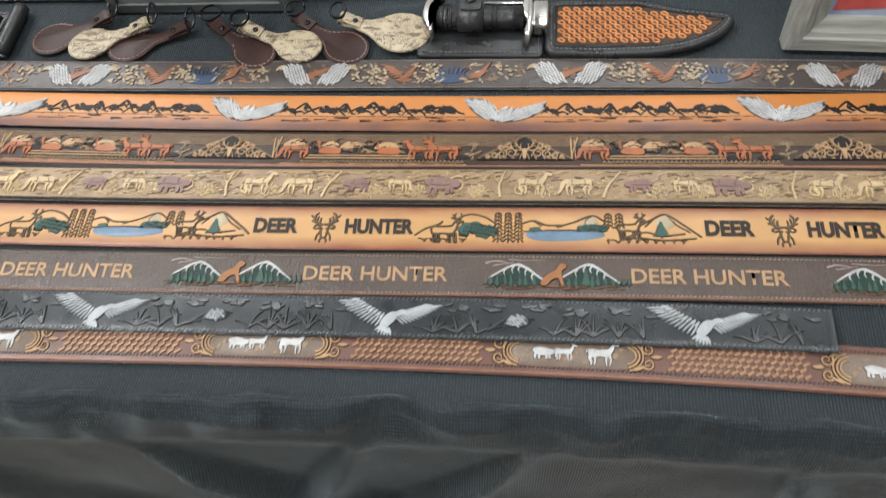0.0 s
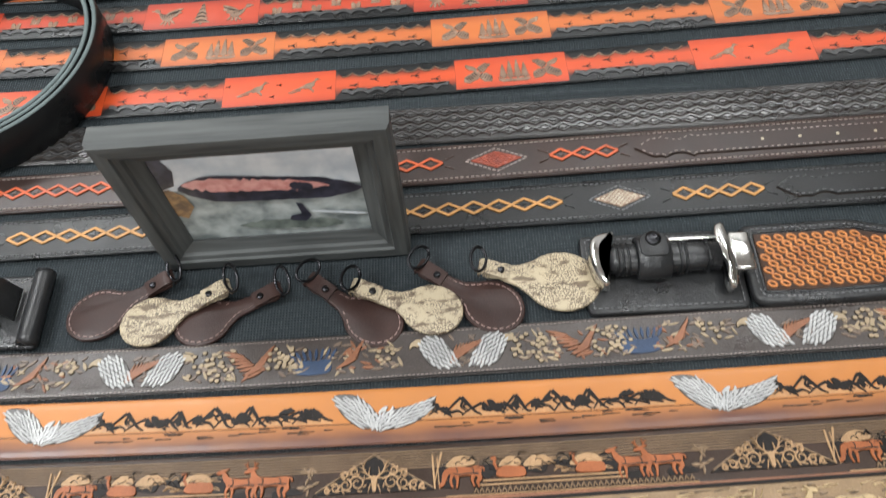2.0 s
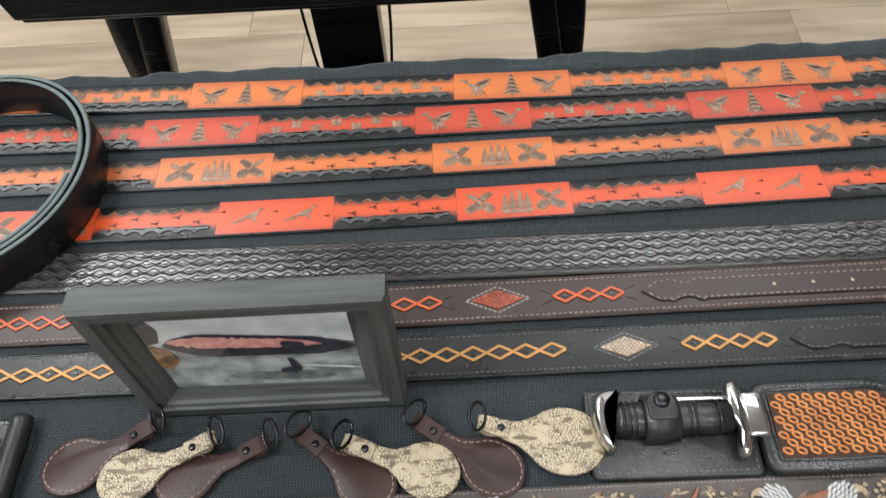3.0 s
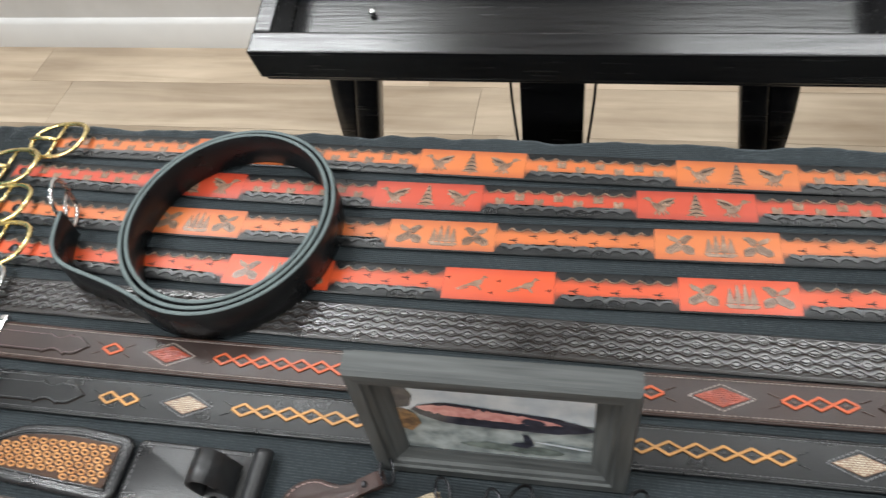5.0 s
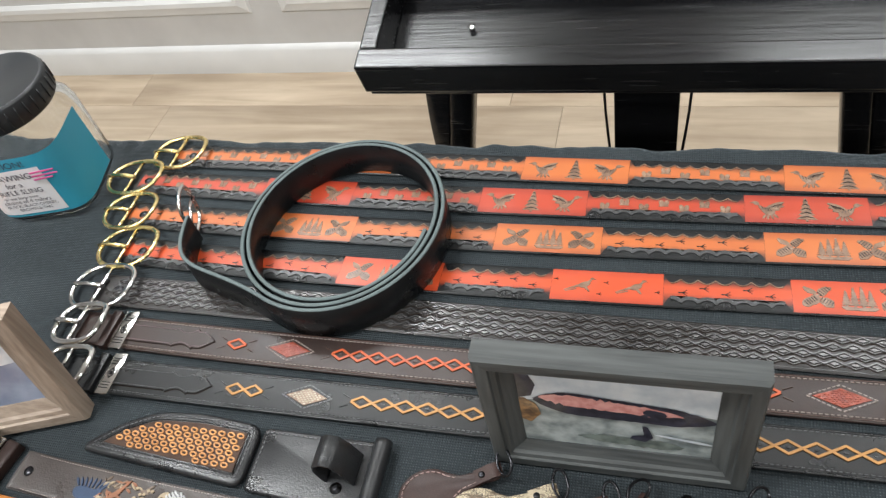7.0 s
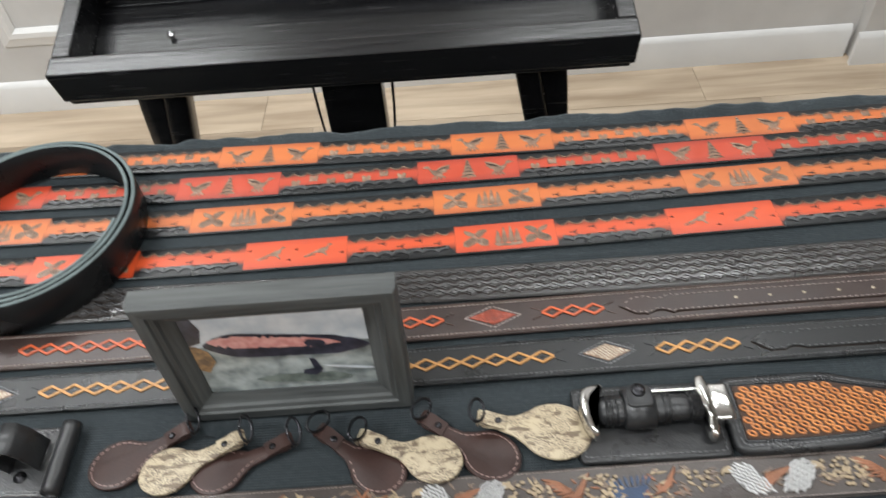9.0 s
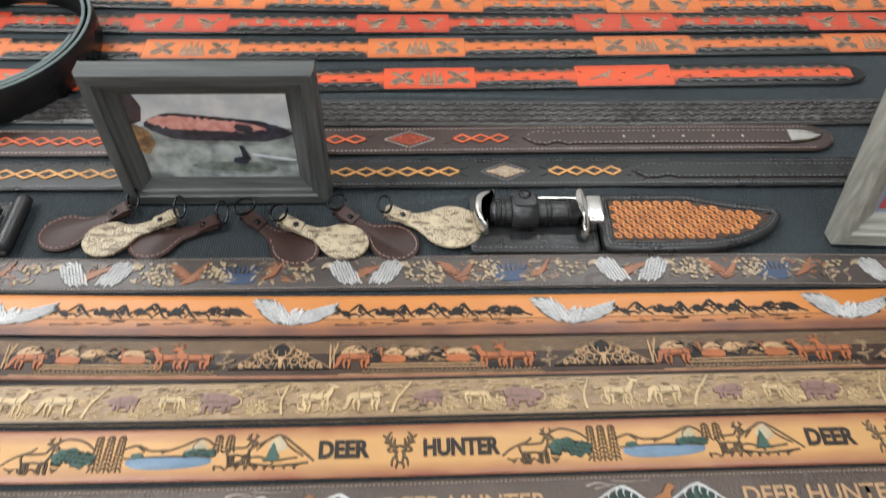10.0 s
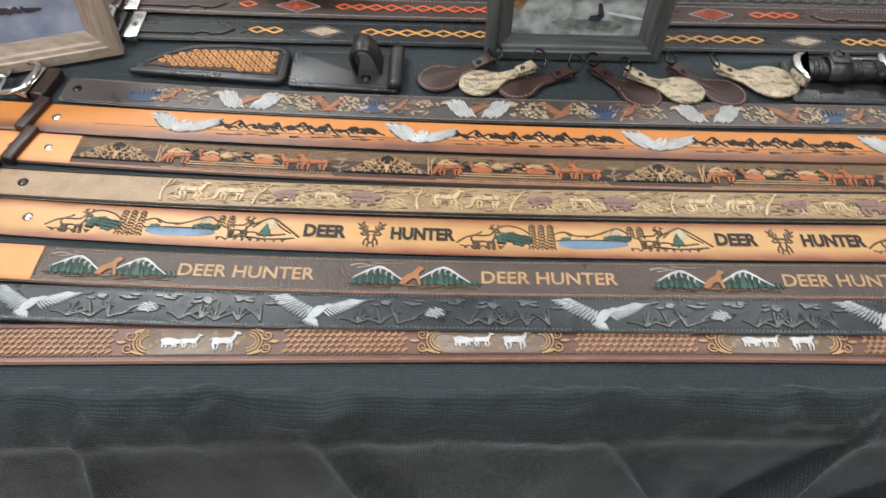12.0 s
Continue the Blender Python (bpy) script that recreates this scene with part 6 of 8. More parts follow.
def belt_gables():
    st, ob = FRONT[2], front_belts[2]
    for v in (0.0152, 0.0134, 0.0116, 0.0098, 0.0080, 0.0062, 0.0044):
        edge_line(st, ob, v, -0.60, 0.665, TAN_DULL, 0.85, 0.0006)
    edge_line(st, ob, -0.0168, -0.74, 0.665, BROWN_PAINT, 2.6, 0.0004)
    for k in range(-3, 4):
        c = -0.0480 + 0.2540 * k
        if c < -0.62 or c > 0.68:
            continue
        g = emboss("gable", st, [np.array([(-40, -10.5), (-34, -8.0), (0, 13.0), (34, -8.0), (40, -10.5)])], c, SOOT, ob, 0, 0.0012)
        part("gable_rim", relief_mesh("gable_rim", st, [stroke([(-38, -9), (0, 14.0)], 1.0), stroke([(0, 14.0), (38, -9)], 1.0)], c, 0, 0.0018, 0, 0.0002), TAN_DULL, g)
        part("stag_head", relief_mesh("stag_head", st, moved(stag_head(), 0, -2.6, 1.2), c, 0, 0.0022, 0, 0.0002), TAN_PAINT, g)
        for q in scroll_fan(1) + scroll_fan(-1):
            part("scroll", relief_mesh("scroll", st, [q], c, 0, 0.0019, 0, 0.0002), TAN_PAINT, g)
        emboss("post", st, [stroke([(38, 12), (39, -10)], 1.4), stroke([(44, 13), (39, -6)], 1.6, 1.0), stroke([(41, 10), (42, -10)], 0.9)], c, TAN_PAINT, ob, 0, 0.0010)
        r = random.Random(70)
        # dark hollows behind, then rocks, rails and deer
        for i, (x, y, rx, ry) in enumerate(((48, -2, 7, 8), (73, 0, 6, 7), (104, 2, 8, 5), (152, -1, 6, 8), (170, -8, 9, 3), (196, -8, 10, 3), (126, 3, 8, 4))):
            emboss("dark_hollow", st, [blob(x, y, rx, ry, 0, 16, 0.5, i)], c, SOOT, ob, 0, 0.0006)
        for x, y, w in ((56, 5, 9), (88, 3, 7), (106, 3, 9), (137, 2, 10)):
            emboss("boulder", st, [smooth_outline([(x - w, -2 + y), (x - w * 0.7, 3 + y), (x, 5.5 + y), (x + w * 0.7, 4 + y), (x + w, -1 + y)], 3)], c, TAN_PAINT, ob, 0, 0.0009)
        emboss("brush", st, [stroke(bent([(x, y), (x + 3, y + r.uniform(-1, 2)), (x + r.uniform(5, 9), y + r.uniform(-2, 2))]), 1.0, 0.5) for x, y in [(r.uniform(98, 148), r.uniform(-4, 6)) for _ in range(26)]], c, TAN_PAINT, ob, 0, 0.0012)
        emboss("brush", st, [stroke(bent([(x, y), (x + 2, y + r.uniform(-1, 2)), (x + r.uniform(3, 6), y + r.uniform(-2, 2))]), 0.9, 0.5) for x, y in [(r.uniform(46, 148), r.uniform(1, 9)) for _ in range(30)]], c, SOOT, ob, 0, 0.0015)
        for x, kk, gz, fl in ((58, 1.45, True, -1), (166, 1.45, False, -1), (186, 1.6, False, -1)):
            dr = emboss("deer", st, moved(deer(x > 180, gz), x, -0.4, kk, fl, 1.28), c, ORANGE_PAINT, ob, 0, 0.0013)
            part("shading", relief_mesh("shading", st, moved(deer_cuts(), x, -0.4, kk, fl, 1.28), c, 0, 0.0017, 0.0006, 0.0001), DARK_LINE, dr)
        for x in (88, 139):
            emboss("resting_deer", st, [smooth_outline([(x - 9, -1.5), (x - 5, 2), (x + 4, 1.6), (x + 9, 0.5), (x + 9, -5), (x - 4, -5.2), (x - 9, -4)], 3), stroke(bent([(x - 8, 0), (x - 10, 4), (x - 9, 7)]), 2.2, 1.6), blob(x - 10.5, 7.4, 2.0, 1.1, 10)], c, ORANGE_PAINT, ob, 0, 0.0013)
        emboss("rail", st, [stroke([(70, -6.6), (160, -6.6)], 1.2), stroke([(68, -9.2), (162, -9.2)], 1.2), stroke([(46, -15.2), (206, -15.2)], 0.9)], c, TAN_PAINT, ob, 0, 0.0010)
        emboss("zigzag_border", st, [q for x in np.arange(64, 204, 3.6) for q in (stroke([(x, -13.8), (x + 1.2, -11.0)], 1.0, 0.7), stroke([(x + 1.2, -11.0), (x + 2.6, -13.8)], 0.7, 1.0))], c, TAN_DULL, ob, 0, 0.0009)
        emboss("brush", st, [leaf(x, y, 5, 1.7, a) for x, y, a in [(r.uniform(205, 218), r.uniform(-9, 9), r.uniform(0, 180)) for _ in range(14)]], c, TAN_DULL, ob, 0, 0.0010)
    sheet("plain_end", st, (-0.758, -0.596, lambda u: 0.0180, lambda u: -0.0180), 0, TAN_PLAIN, ob, 0.0009, label="plain tan leather end")


TAN_PLAIN = dyed_leather("plain_tan_leather", (0.56, 0.235, 0.075), (0.42, 0.14, 0.045), 0.019, 0.6, 1.05)


def belt_woodland():
    st, ob = FRONT[3], front_belts[3]
    for v in (0.0165, -0.0165):
        edge_line(st, ob, v, -0.735, 0.675, SOOT, 2.6, 0.0007)
    for k in range(-3, 4):
        c = -0.042 + 0.2295 * k
        if c < -0.66:
            continue
        r = random.Random(90 + k % 2)
        emboss("tree_trunk", st, [stroke(bent([(0, -13), (-1, -2), (1, 5), (4, 13)]), 2.4, 1.2), stroke(bent([(-0.5, 0), (-4, 5), (-5, 10)]), 1.3, 0.5), stroke(bent([(1, 4), (6, 7), (9, 12)]), 1.1, 0.5), stroke(bent([(82, -13), (86, -2), (92, 6), (97, 13)]), 2.6, 1.2), stroke(bent([(88, 1), (85, 7), (82, 11)]), 1.3, 0.5)], c, KHAKI_LIGHT, ob, 0, 0.0014)
        for x, fn, kk, mat, fl in ((26, deer(False), 1.45, KHAKI_LIGHT, 1), (62, deer(False, True), 1.45, KHAKI_LIGHT, -1), (112, bear(), 1.35, KHAKI_PLUM, -1), (180, bear(), 1.75, KHAKI_PLUM, 1), (146, deer(False, True), 1.1, KHAKI_LIGHT, 1)):
            an = emboss("animal", st, moved(fn, x, 0.5, kk, fl), c, mat, ob, 0, 0.0016)
            part("shading", relief_mesh("shading", st, moved(deer_cuts(), x, 0.5, kk, fl), c, 0, 0.0019, 0.0006, 0.0001), KHAKI_DEEP, an)
        emboss("curl", st, [spiral(194, -1, 9, 1.3, 1, 1, 1.8), spiral(16, -6, 5, 1.1, 2, 1, 1.4)], c, KHAKI_LIGHT, ob, 0, 0.0013)
        light, deep = [], []
        for i in range(230):
            x, y = r.uniform(2, 228), r.uniform(-13, 13)
            a, ln = r.uniform(-0.25, 0.45), r.uniform(4, 12)
            q = stroke(bent([(x, y), (x + ln * 0.5, np.clip(y + a * ln * 0.5 + r.uniform(-1, 1), -13.5, 13.5)), (x + ln, np.clip(y + a * ln * 0.4, -13.5, 13.5))]), r.uniform(0.8, 1.6), 0.4)
            (light if i % 5 < 3 else deep).append(q)
        for x0 in (36, 124, 160, 210):
            light += fill_leaves(blob(x0, -6, 9, 6, 0, 12), 60, 4.5, 1.5, 0.8, x0, 40)
        emboss("undergrowth", st, light, c, KHAKI_LIGHT, ob, 0, 0.0009)
        emboss("undergrowth", st, deep, c, KHAKI_DEEP, ob, 0, 0.0006)


KHAKI_DEEP = set_mat("olive_khaki_leather", (0.125, 0.085, 0.052), 0.4)


def hollow(poly, w=1.1):
    """The outline of a shape as a drawn line."""
    p = np.asarray(poly, float)
    return stroke(np.concatenate([p, p[:1]]), w, w)


def drawn_stag(x, y, k):
    """A stag's head and antlers in line: muzzle, ears, two branched beams."""
    out = [hollow(smooth_outline([(-3, 2), (-2.2, -3), (-1.6, -6.5), (0, -7.6), (1.6, -6.5), (2.2, -3), (3, 2), (0, 3)], 3), 0.9)]
    for s in (1, -1):
        out += [stroke(bent([(s * 1.5, 2.6), (s * 4.5, 3.6), (s * 7.4, 6.0), (s * 7.0, 10.2), (s * 5.2, 12.2)]), 1.5, 0.8)]
        out += [stroke(bent([(s * a, b), (s * (a + e) / 2 + s * 0.4, (b + f) / 2), (s * e, f)]), 1.2, 0.6) for a, b, e, f in ((3.2, 3.2, 3.0, 8.0), (6.2, 5.0, 9.4, 6.0), (7.2, 8.0, 10.2, 10.4), (5.6, 4.4, 4.8, 9.4))]
        out += [hollow(smooth_outline([(s * 2.6, 1.8), (s * 5.6, 2.2), (s * 7.4, 0.4), (s * 4.8, -0.4)], 3), 0.8)]
        out += [stroke([(s * 1.0, -0.6), (s * 1.9, -0.2)], 1.1, 0.6), stroke(bent([(s * 2.6, -3), (s * 4.6, -6), (s * 5.0, -9.6)]), 0.9, 0.6), stroke(bent([(s * 1.4, -8), (s * 2.4, -9.4), (s * 2.0, -11)]), 0.8, 0.5)]
    return moved(out, x, y, k)


def drawn_deer(x, y, k, flip=1):
    out = [hollow(smooth_outline([(-8, 2.4), (-8.4, -1), (-6.5, -3), (-1, -2.2), (3.4, -3), (6, -1), (7.6, 3.0), (8.0, 6.2), (6.0, 6.0), (4, 3.2), (-2, 2.6)], 3), 0.8)]
    out += [hollow(smooth_outline([(6.4, 6.0), (7.6, 8.0), (10.6, 6.6), (10.8, 5.6), (8.2, 5.4)], 3), 0.8)]
    for a, b in ((-7.4, -6.6), (-5.2, -4.2), (3.2, 2.8), (5.2, 6.2)):
        out += [stroke(bent([(a, -2), (b - 0.6, -5), (b, -9)]), 0.8, 0.6), stroke(bent([(a + 1.5, -2), (b + 0.8, -5), (b + 1.0, -9)]), 0.8, 0.6)]
    out += [stroke(bent([(7.2, 8), (5.6, 10), (6.6, 12.4)]), 0.8, 0.5), stroke(bent([(8, 8), (10, 9.6), (9.6, 12.2)]), 0.8, 0.5), stroke([(6, 10), (4.4, 11.4)], 0.7, 0.5), stroke([(9.8, 10), (11.8, 11)], 0.7, 0.5), stroke(bent([(5.6, 8), (4.6, 9), (3.6, 8.6)]), 0.9, 0.5)]
    return moved(out, x, y, k, flip)


def bough_tree(x, y0, y1, w):
    """A tall fir in line work: a stem with pairs of drooping boughs."""
    out = [stroke([(x, y0), (x + 0.4, y1)], 0.7, 0.5)]
    n = int((y1 - y0) / 3.4)
    for j in range(n):
        y = y0 + 2.2 + j * 3.4
        ww = w * (1 - 0.35 * j / n)
        out += [stroke(bent([(x, y + 1.4), (x - ww * 0.5, y + 0.9), (x - ww, y - 1.6)]), 0.85, 0.5), stroke(bent([(x, y + 1.4), (x + ww * 0.5, y + 0.9), (x + ww, y - 1.6)]), 0.85, 0.5)]
    return out


def belt_honey_hunter():
    st, ob = FRONT[4], front_belts[4]
    for k in range(-2, 3):
        c = -0.0105 + 0.3575 * k
        if -0.62 < c < 0.66:
            lettering("DEER", st, c - 0.0005, c + 0.0365, 0.0142, DARK_LINE, ob, 0.001, 0.052)
            emboss("stag_head", st, drawn_stag(0, -1.0, 1.18), c + 0.0580, OLIVE_DARK, ob, 0, 0.0008)
            lettering("HUNTER", st, c + 0.0750, c + 0.1310, 0.0142, DARK_LINE, ob, 0.0008, 0.052)
        d = c + 0.146
        if d < -0.64 or d > 0.66:
            continue
        r = random.Random(5)
        L = lambda pts, w=1.1, w1=None: stroke(bent(pts), w * 0.85, w1)
        emboss("lake", st, [smooth_outline([(76, -3.5), (86, -2.6), (112, -2.4), (132, -3.4), (134, -7.0), (122, -10.0), (100, -11.4), (82, -10.6), (74, -7)], 3)], d, LAKE_PAINT, ob, 0, 0.0003)
        for q in [L([(-14, -7), (-6, -1), (4, 3), (8, 6)]), L([(20, 9), (30, 13), (42, 10), (50, 4)]), L([(70, 4), (80, 7), (90, 3), (102, 3)]), L([(98, 1), (112, 6), (126, 12), (136, 6)]), L([(126, 12), (120, 6), (122, 2)], 0.8), L([(80, 7), (86, 2)], 0.8), L([(160, 2), (172, 9), (182, 13.5), (194, 5), (208, -7)], 1.3), L([(182, 13.5), (190, 4), (200, -3)], 0.9), L([(172, 8), (166, 2)], 0.8), L([(150, -8), (166, -3), (178, -6), (196, -4)]), L([(146, -10), (160, -8), (180, -10), (204, -8)]), L([(72, -3), (92, -1.8), (112, -1.6), (134, -3)], 0.8)]:
            emboss("hill_line", st, [q], d, OLIVE_DARK, ob, 0, 0.0007)
        for q in [smooth_outline([(174, 5), (182, 12.5), (188, 4), (182, 0)], 3), smooth_outline([(116, 3), (126, 11), (130, 4), (122, 1)], 3)]:
            emboss("mountain_shade", st, [q], d, HILL_GREY, ob, 0, 0.0003)
        emboss("bush", st, [blob(26 + 7 * i, -2.0 + 1.5 * math.sin(i * 2), 4.8, 5.0, 0, 16, 0.8, i) for i in range(4)] + [blob(118 + 5 * i, 0.4, 3.6, 3.0, 0, 12, 0.8, i + 4) for i in range(4)] + [blob(80, -1.0, 4.0, 2.4, 0, 12, 0.7, 9)], d, GREEN_PAINT, ob, 0, 0.0007)
        emboss("bush", st, fill_leaves([(21, -7), (26, 3), (38, 4), (50, 2), (52, -6)], 80, 3.4, 1.2, 1.0, 3, 50) + fill_leaves([(114, -2), (120, 3), (136, 3), (138, -2)], 80, 3.0, 1.1, 1.0, 4, 50), d, GREEN_DARK, ob, 0, 0.0011)
        emboss("pine", st, moved(pine(15, 13, 6), 178, -0.5), d, GREEN_PAINT, ob, 0, 0.0009)
        for x, y, k2 in ((10, -2.0, 1.28), (154, 1.0, 1.1)):
            emboss("deer", st, drawn_deer(x, y, k2), d, OLIVE_DARK, ob, 0, 0.0008)
        for x, low in ((52, -13), (60, -13), (68, -13), (138, 0), (146.5, 0)):
            emboss("fir_tree", st, bough_tree(x, low, 14.5, 3.9), d, OLIVE_DARK, ob, 0, 0.0008)
        emboss("grass", st, [g for x in np.concatenate([np.arange(-6, 28, 6), np.arange(138, 200, 7)]) for g in grass(x, -12.5, 3, int(x), 3.5, 0.8)], d, OLIVE_DARK, ob, 0, 0.0006)


OLIVE_DARK = set_mat("dark_olive_line", (0.115, 0.078, 0.045), 0.42)
HILL_GREY = set_mat("pale_grey_hill_leather", (0.40, 0.33, 0.22), 0.42)
TAN_PAINT_DARK = set_mat("foxy_brown_leather", (0.28, 0.115, 0.04), 0.4)
GREEN_DARK = set_mat("dark_green_leather", (0.022, 0.042, 0.034), 0.45)


def belt_cocoa_hunter():
    st, ob = FRONT[5], front_belts[5]
    for v in (0.0158, -0.0158):
        stitch_row(st, v, -0.575, 0.66, THREAD_PALE, ob, 0.0032, 0.0007, 0.0005, slant=0.0004)
    edge_line(st, ob, 0.0170, -0.735, 0.665, OLIVE_LINE, 0.7, 0.0004)
    edge_line(st, ob, -0.0172, -0.735, 0.665, BROWN_PAINT, 1.3, 0.0004)
    for k in range(-3, 4):
        c = 0.0375 + 0.2520 * k
        if -0.6 < c < 0.66:
            lettering("DEER HUNTER", st, c, c + 0.1135, 0.0125, TAN_PAINT, ob, 0.0, 0.016)
        d = c + 0.134
        if d < -0.60 or d > 0.66:
            continue
        r = random.Random(60)
        for x, hh in ((32, 9.0), (86, 9.5)):
            emboss("mountain", st, [smooth_outline([(x - 22, -7), (x - 10, 1), (x, hh - 1), (x + 5, hh - 2), (x + 13, 1), (x + 22, -7)], 3)], d, GREEN_DARK, ob, 0, 0.0004)
            snow = [stroke(bent([(x - 21, -3), (x - 12, 3), (x - 4, hh - 1.5), (x + 2, hh)]), 1.4, 2.2), stroke(bent([(x + 2, hh), (x + 9, 5), (x + 15, 0), (x + 23, -6)]), 2.4, 1.2)]
            snow += [stroke(bent([(x + a, b), (x + a - 1.6, b - 3), (x + a - 0.6, b - 6)]), 1.6, 0.5) for a, b in ((-8, 5), (-2, 7.4), (3, 8), (8, 5), (13, 1.5))]
            emboss("snow", st, snow, d, WHITE_PAINT, ob, 0, 0.0009)
            emboss("pine_stand", st, [q for i in range(7) for q in moved(pine(r.uniform(7.5, 11), 4.4, 5), x - 20 + 5.5 * i + r.uniform(-1, 1), -5.0 + r.uniform(-1, 1.5)) if i != 3 or x < 50], d, GREEN_PAINT, ob, 0, 0.0011)
        emboss("cloud", st, [stroke(bent([(8, 10), (16, 12), (26, 10.5)]), 1.6, 0.6), stroke(bent([(14, 8), (22, 9.5), (30, 11)]), 1.0, 0.5), stroke(bent([(26, 13.5), (40, 12.5), (54, 13)]), 0.7, 0.4)], d, THREAD_PALE, ob, 0, 0.0007)
        emboss("pine", st, moved(pine(15, 9, 5), 84, -2.5), d, GREEN_PAINT, ob, 0, 0.0013)
        emboss("pine_stand", st, [q for i in range(4) for q in moved(pine(6.5, 3.6, 4), 104 + 4 * i, -5.5)], d, GREEN_PAINT, ob, 0, 0.0009)
        emboss("wolf", st, [smooth_outline([(50, -8.5), (52, -3), (56, 1), (61, 4), (64, 8.5), (66.5, 10), (70, 8), (69, 5.5), (66.5, 3.5), (66.5, -2), (68, -8.5), (65.5, -8.5), (63.5, -3), (59, -4), (55, -8.5)], 3)], d, TAN_PAINT_DARK, ob, 0, 0.0013)
        emboss("ground_hatching", st, [stroke([(x, y), (x + r.uniform(6, 16), y + r.uniform(-0.5, 0.5))], 1.0, 0.4) for x, y in [(r.uniform(4, 100), r.uniform(-12, -8)) for _ in range(20)]], d, OLIVE_LINE, ob, 0, 0.0007)
        emboss("ground_hatching", st, [stroke([(x, y), (x + r.uniform(6, 14), y + r.uniform(-0.5, 0.5))], 1.0, 0.4) for x, y in [(r.uniform(30, 96), r.uniform(-12, -8)) for _ in range(9)]], d, BROWN_PAINT, ob, 0, 0.0009)
    sheet("plain_end", st, (-0.738, -0.585, lambda u: 0.0176, lambda u: -0.0176), 0, TAN_PLAIN, ob, 0.0009, label="plain tan leather end")


EAGLE_BODY = 0


def flying_eagle():
    """A stooping eagle: two wings of separate quills, scapulars, body, fanned tail, head."""
    out = feather_fan((-4, 0), (-25, 12.0), 236, 182, 10, 13, 12, 1.55)
    out += feather_fan((-3, 2.5), (-22, 13.2), 232, 186, 5.5, 6.5, 9, 2.2)
    out += feather_fan((5, 0.0), (25, 8.0), 318, 365, 9, 13, 12, 1.55)
    out += feather_fan((5, 3), (24, 9.6), 316, 355, 5, 7, 11, 1.9)
    out.insert(EAGLE_BODY, smooth_outline([(-6, -6), (-2, 1), (3, 4), (7, 2), (4, -4), (-1, -8)], 3))
    out += [smooth_outline([(5, 3), (8, 5.5), (12, 5), (13.5, 2.8), (10, 2.2), (7, 1)], 3)]
    out += feather_fan((-3, -6), (1, -8), 218, 285, 8, 7, 6, 2.2)
    return out


def belt_black_eagles():
    st, ob = FRONT[6], front_belts[6]
    for v in (0.0146, -0.0146):
        rope_edge(st, ob, v, -0.73, 0.424, THREAD_BLACK, 0.0034, 0.0007, 0.8)
    for k in range(-3, 4):
        c = -0.1185 + 0.2285 * k
        if c < -0.70 or c > 0.40:
            continue
        shapes = moved(flying_eagle(), 0, -0.5, 1.06)
        body = emboss("eagle", st, [shapes[EAGLE_BODY]], c, GREY_WHITE, ob, 0, 0.0013, "pale painted flying eagle")
        for i, q in enumerate(shapes):
            if i != EAGLE_BODY:
                part("quill", relief_mesh("quill", st, [q], c, 0, 0.0013), GREY_WHITE, body)
        r = random.Random(30)
        low = []
        for x in (34, 52, 66, 122, 138, 150, 168, 186):
            for i in range(5):
                a, ln = r.uniform(15, 165), r.uniform(8, 17)
                ex, ey = x + ln * math.cos(radians(a)) * 1.3, min(9.5, -11.5 + ln * math.sin(radians(a)))
                low.append(stroke(bent([(x, -11.8), ((x + ex) / 2, ey * 0.6 - 4.0), (ex, ey)]), 1.9, 0.5))
        for x0, y0, n in ((50, 8, 6), (78, 9, 5), (110, 9, 6), (140, 7, 7), (172, 9, 6), (196, 7, 4)):
            low += [blob(x0 + r.uniform(-8, 8), y0 + r.uniform(-3, 3), r.uniform(2.2, 4.8), r.uniform(1.0, 1.8), r.uniform(-20, 20), 10, 0.3, i) for i in range(n)]
        # reeds bent beside the small crouching animal
        low += [stroke(bent([(74 + 2 * i, -10 + i), (84 + 3 * i, -3 + 2 * i), (104 + 2 * i, -4 + 2 * i)]), 1.0, 0.4) for i in range(3)]
        low = [p for p in low if c * 1000 + p[:, 0].max() < 422 and np.abs(p[:, 1]).max() < 13]
        emboss("foliage", st, low, c, BLACK_GLINT, ob, 0, 0.0012)
        if c + 0.093 < 0.41:
            emboss("crouching_animal", st, [smooth_outline([(-9, -5), (-6, 1), (0, 3.6), (6, 2), (9, -2), (6, -5.5), (-2, -6)], 3)], c + 0.095, BLACK_GLINT, ob, 0, 0.0010)
            tagged(emboss("fur", st, fill_leaves([(-8, -5), (-5, 2), (4, 3), (8, -3), (2, -6)], 150, 4.4, 1.5, 0.75, 3, 20), c + 0.095, GREY_WHITE, ob, 0, 0.0014), kind="stuff")


# glossy black relief, with highlight streaks put in as a lighter base colour
BLACK_GLINT = leather("glint_toned_black_relief", (0.072, 0.080, 0.085), (0.046, 0.052, 0.056), 0.20, gloss=0.75)


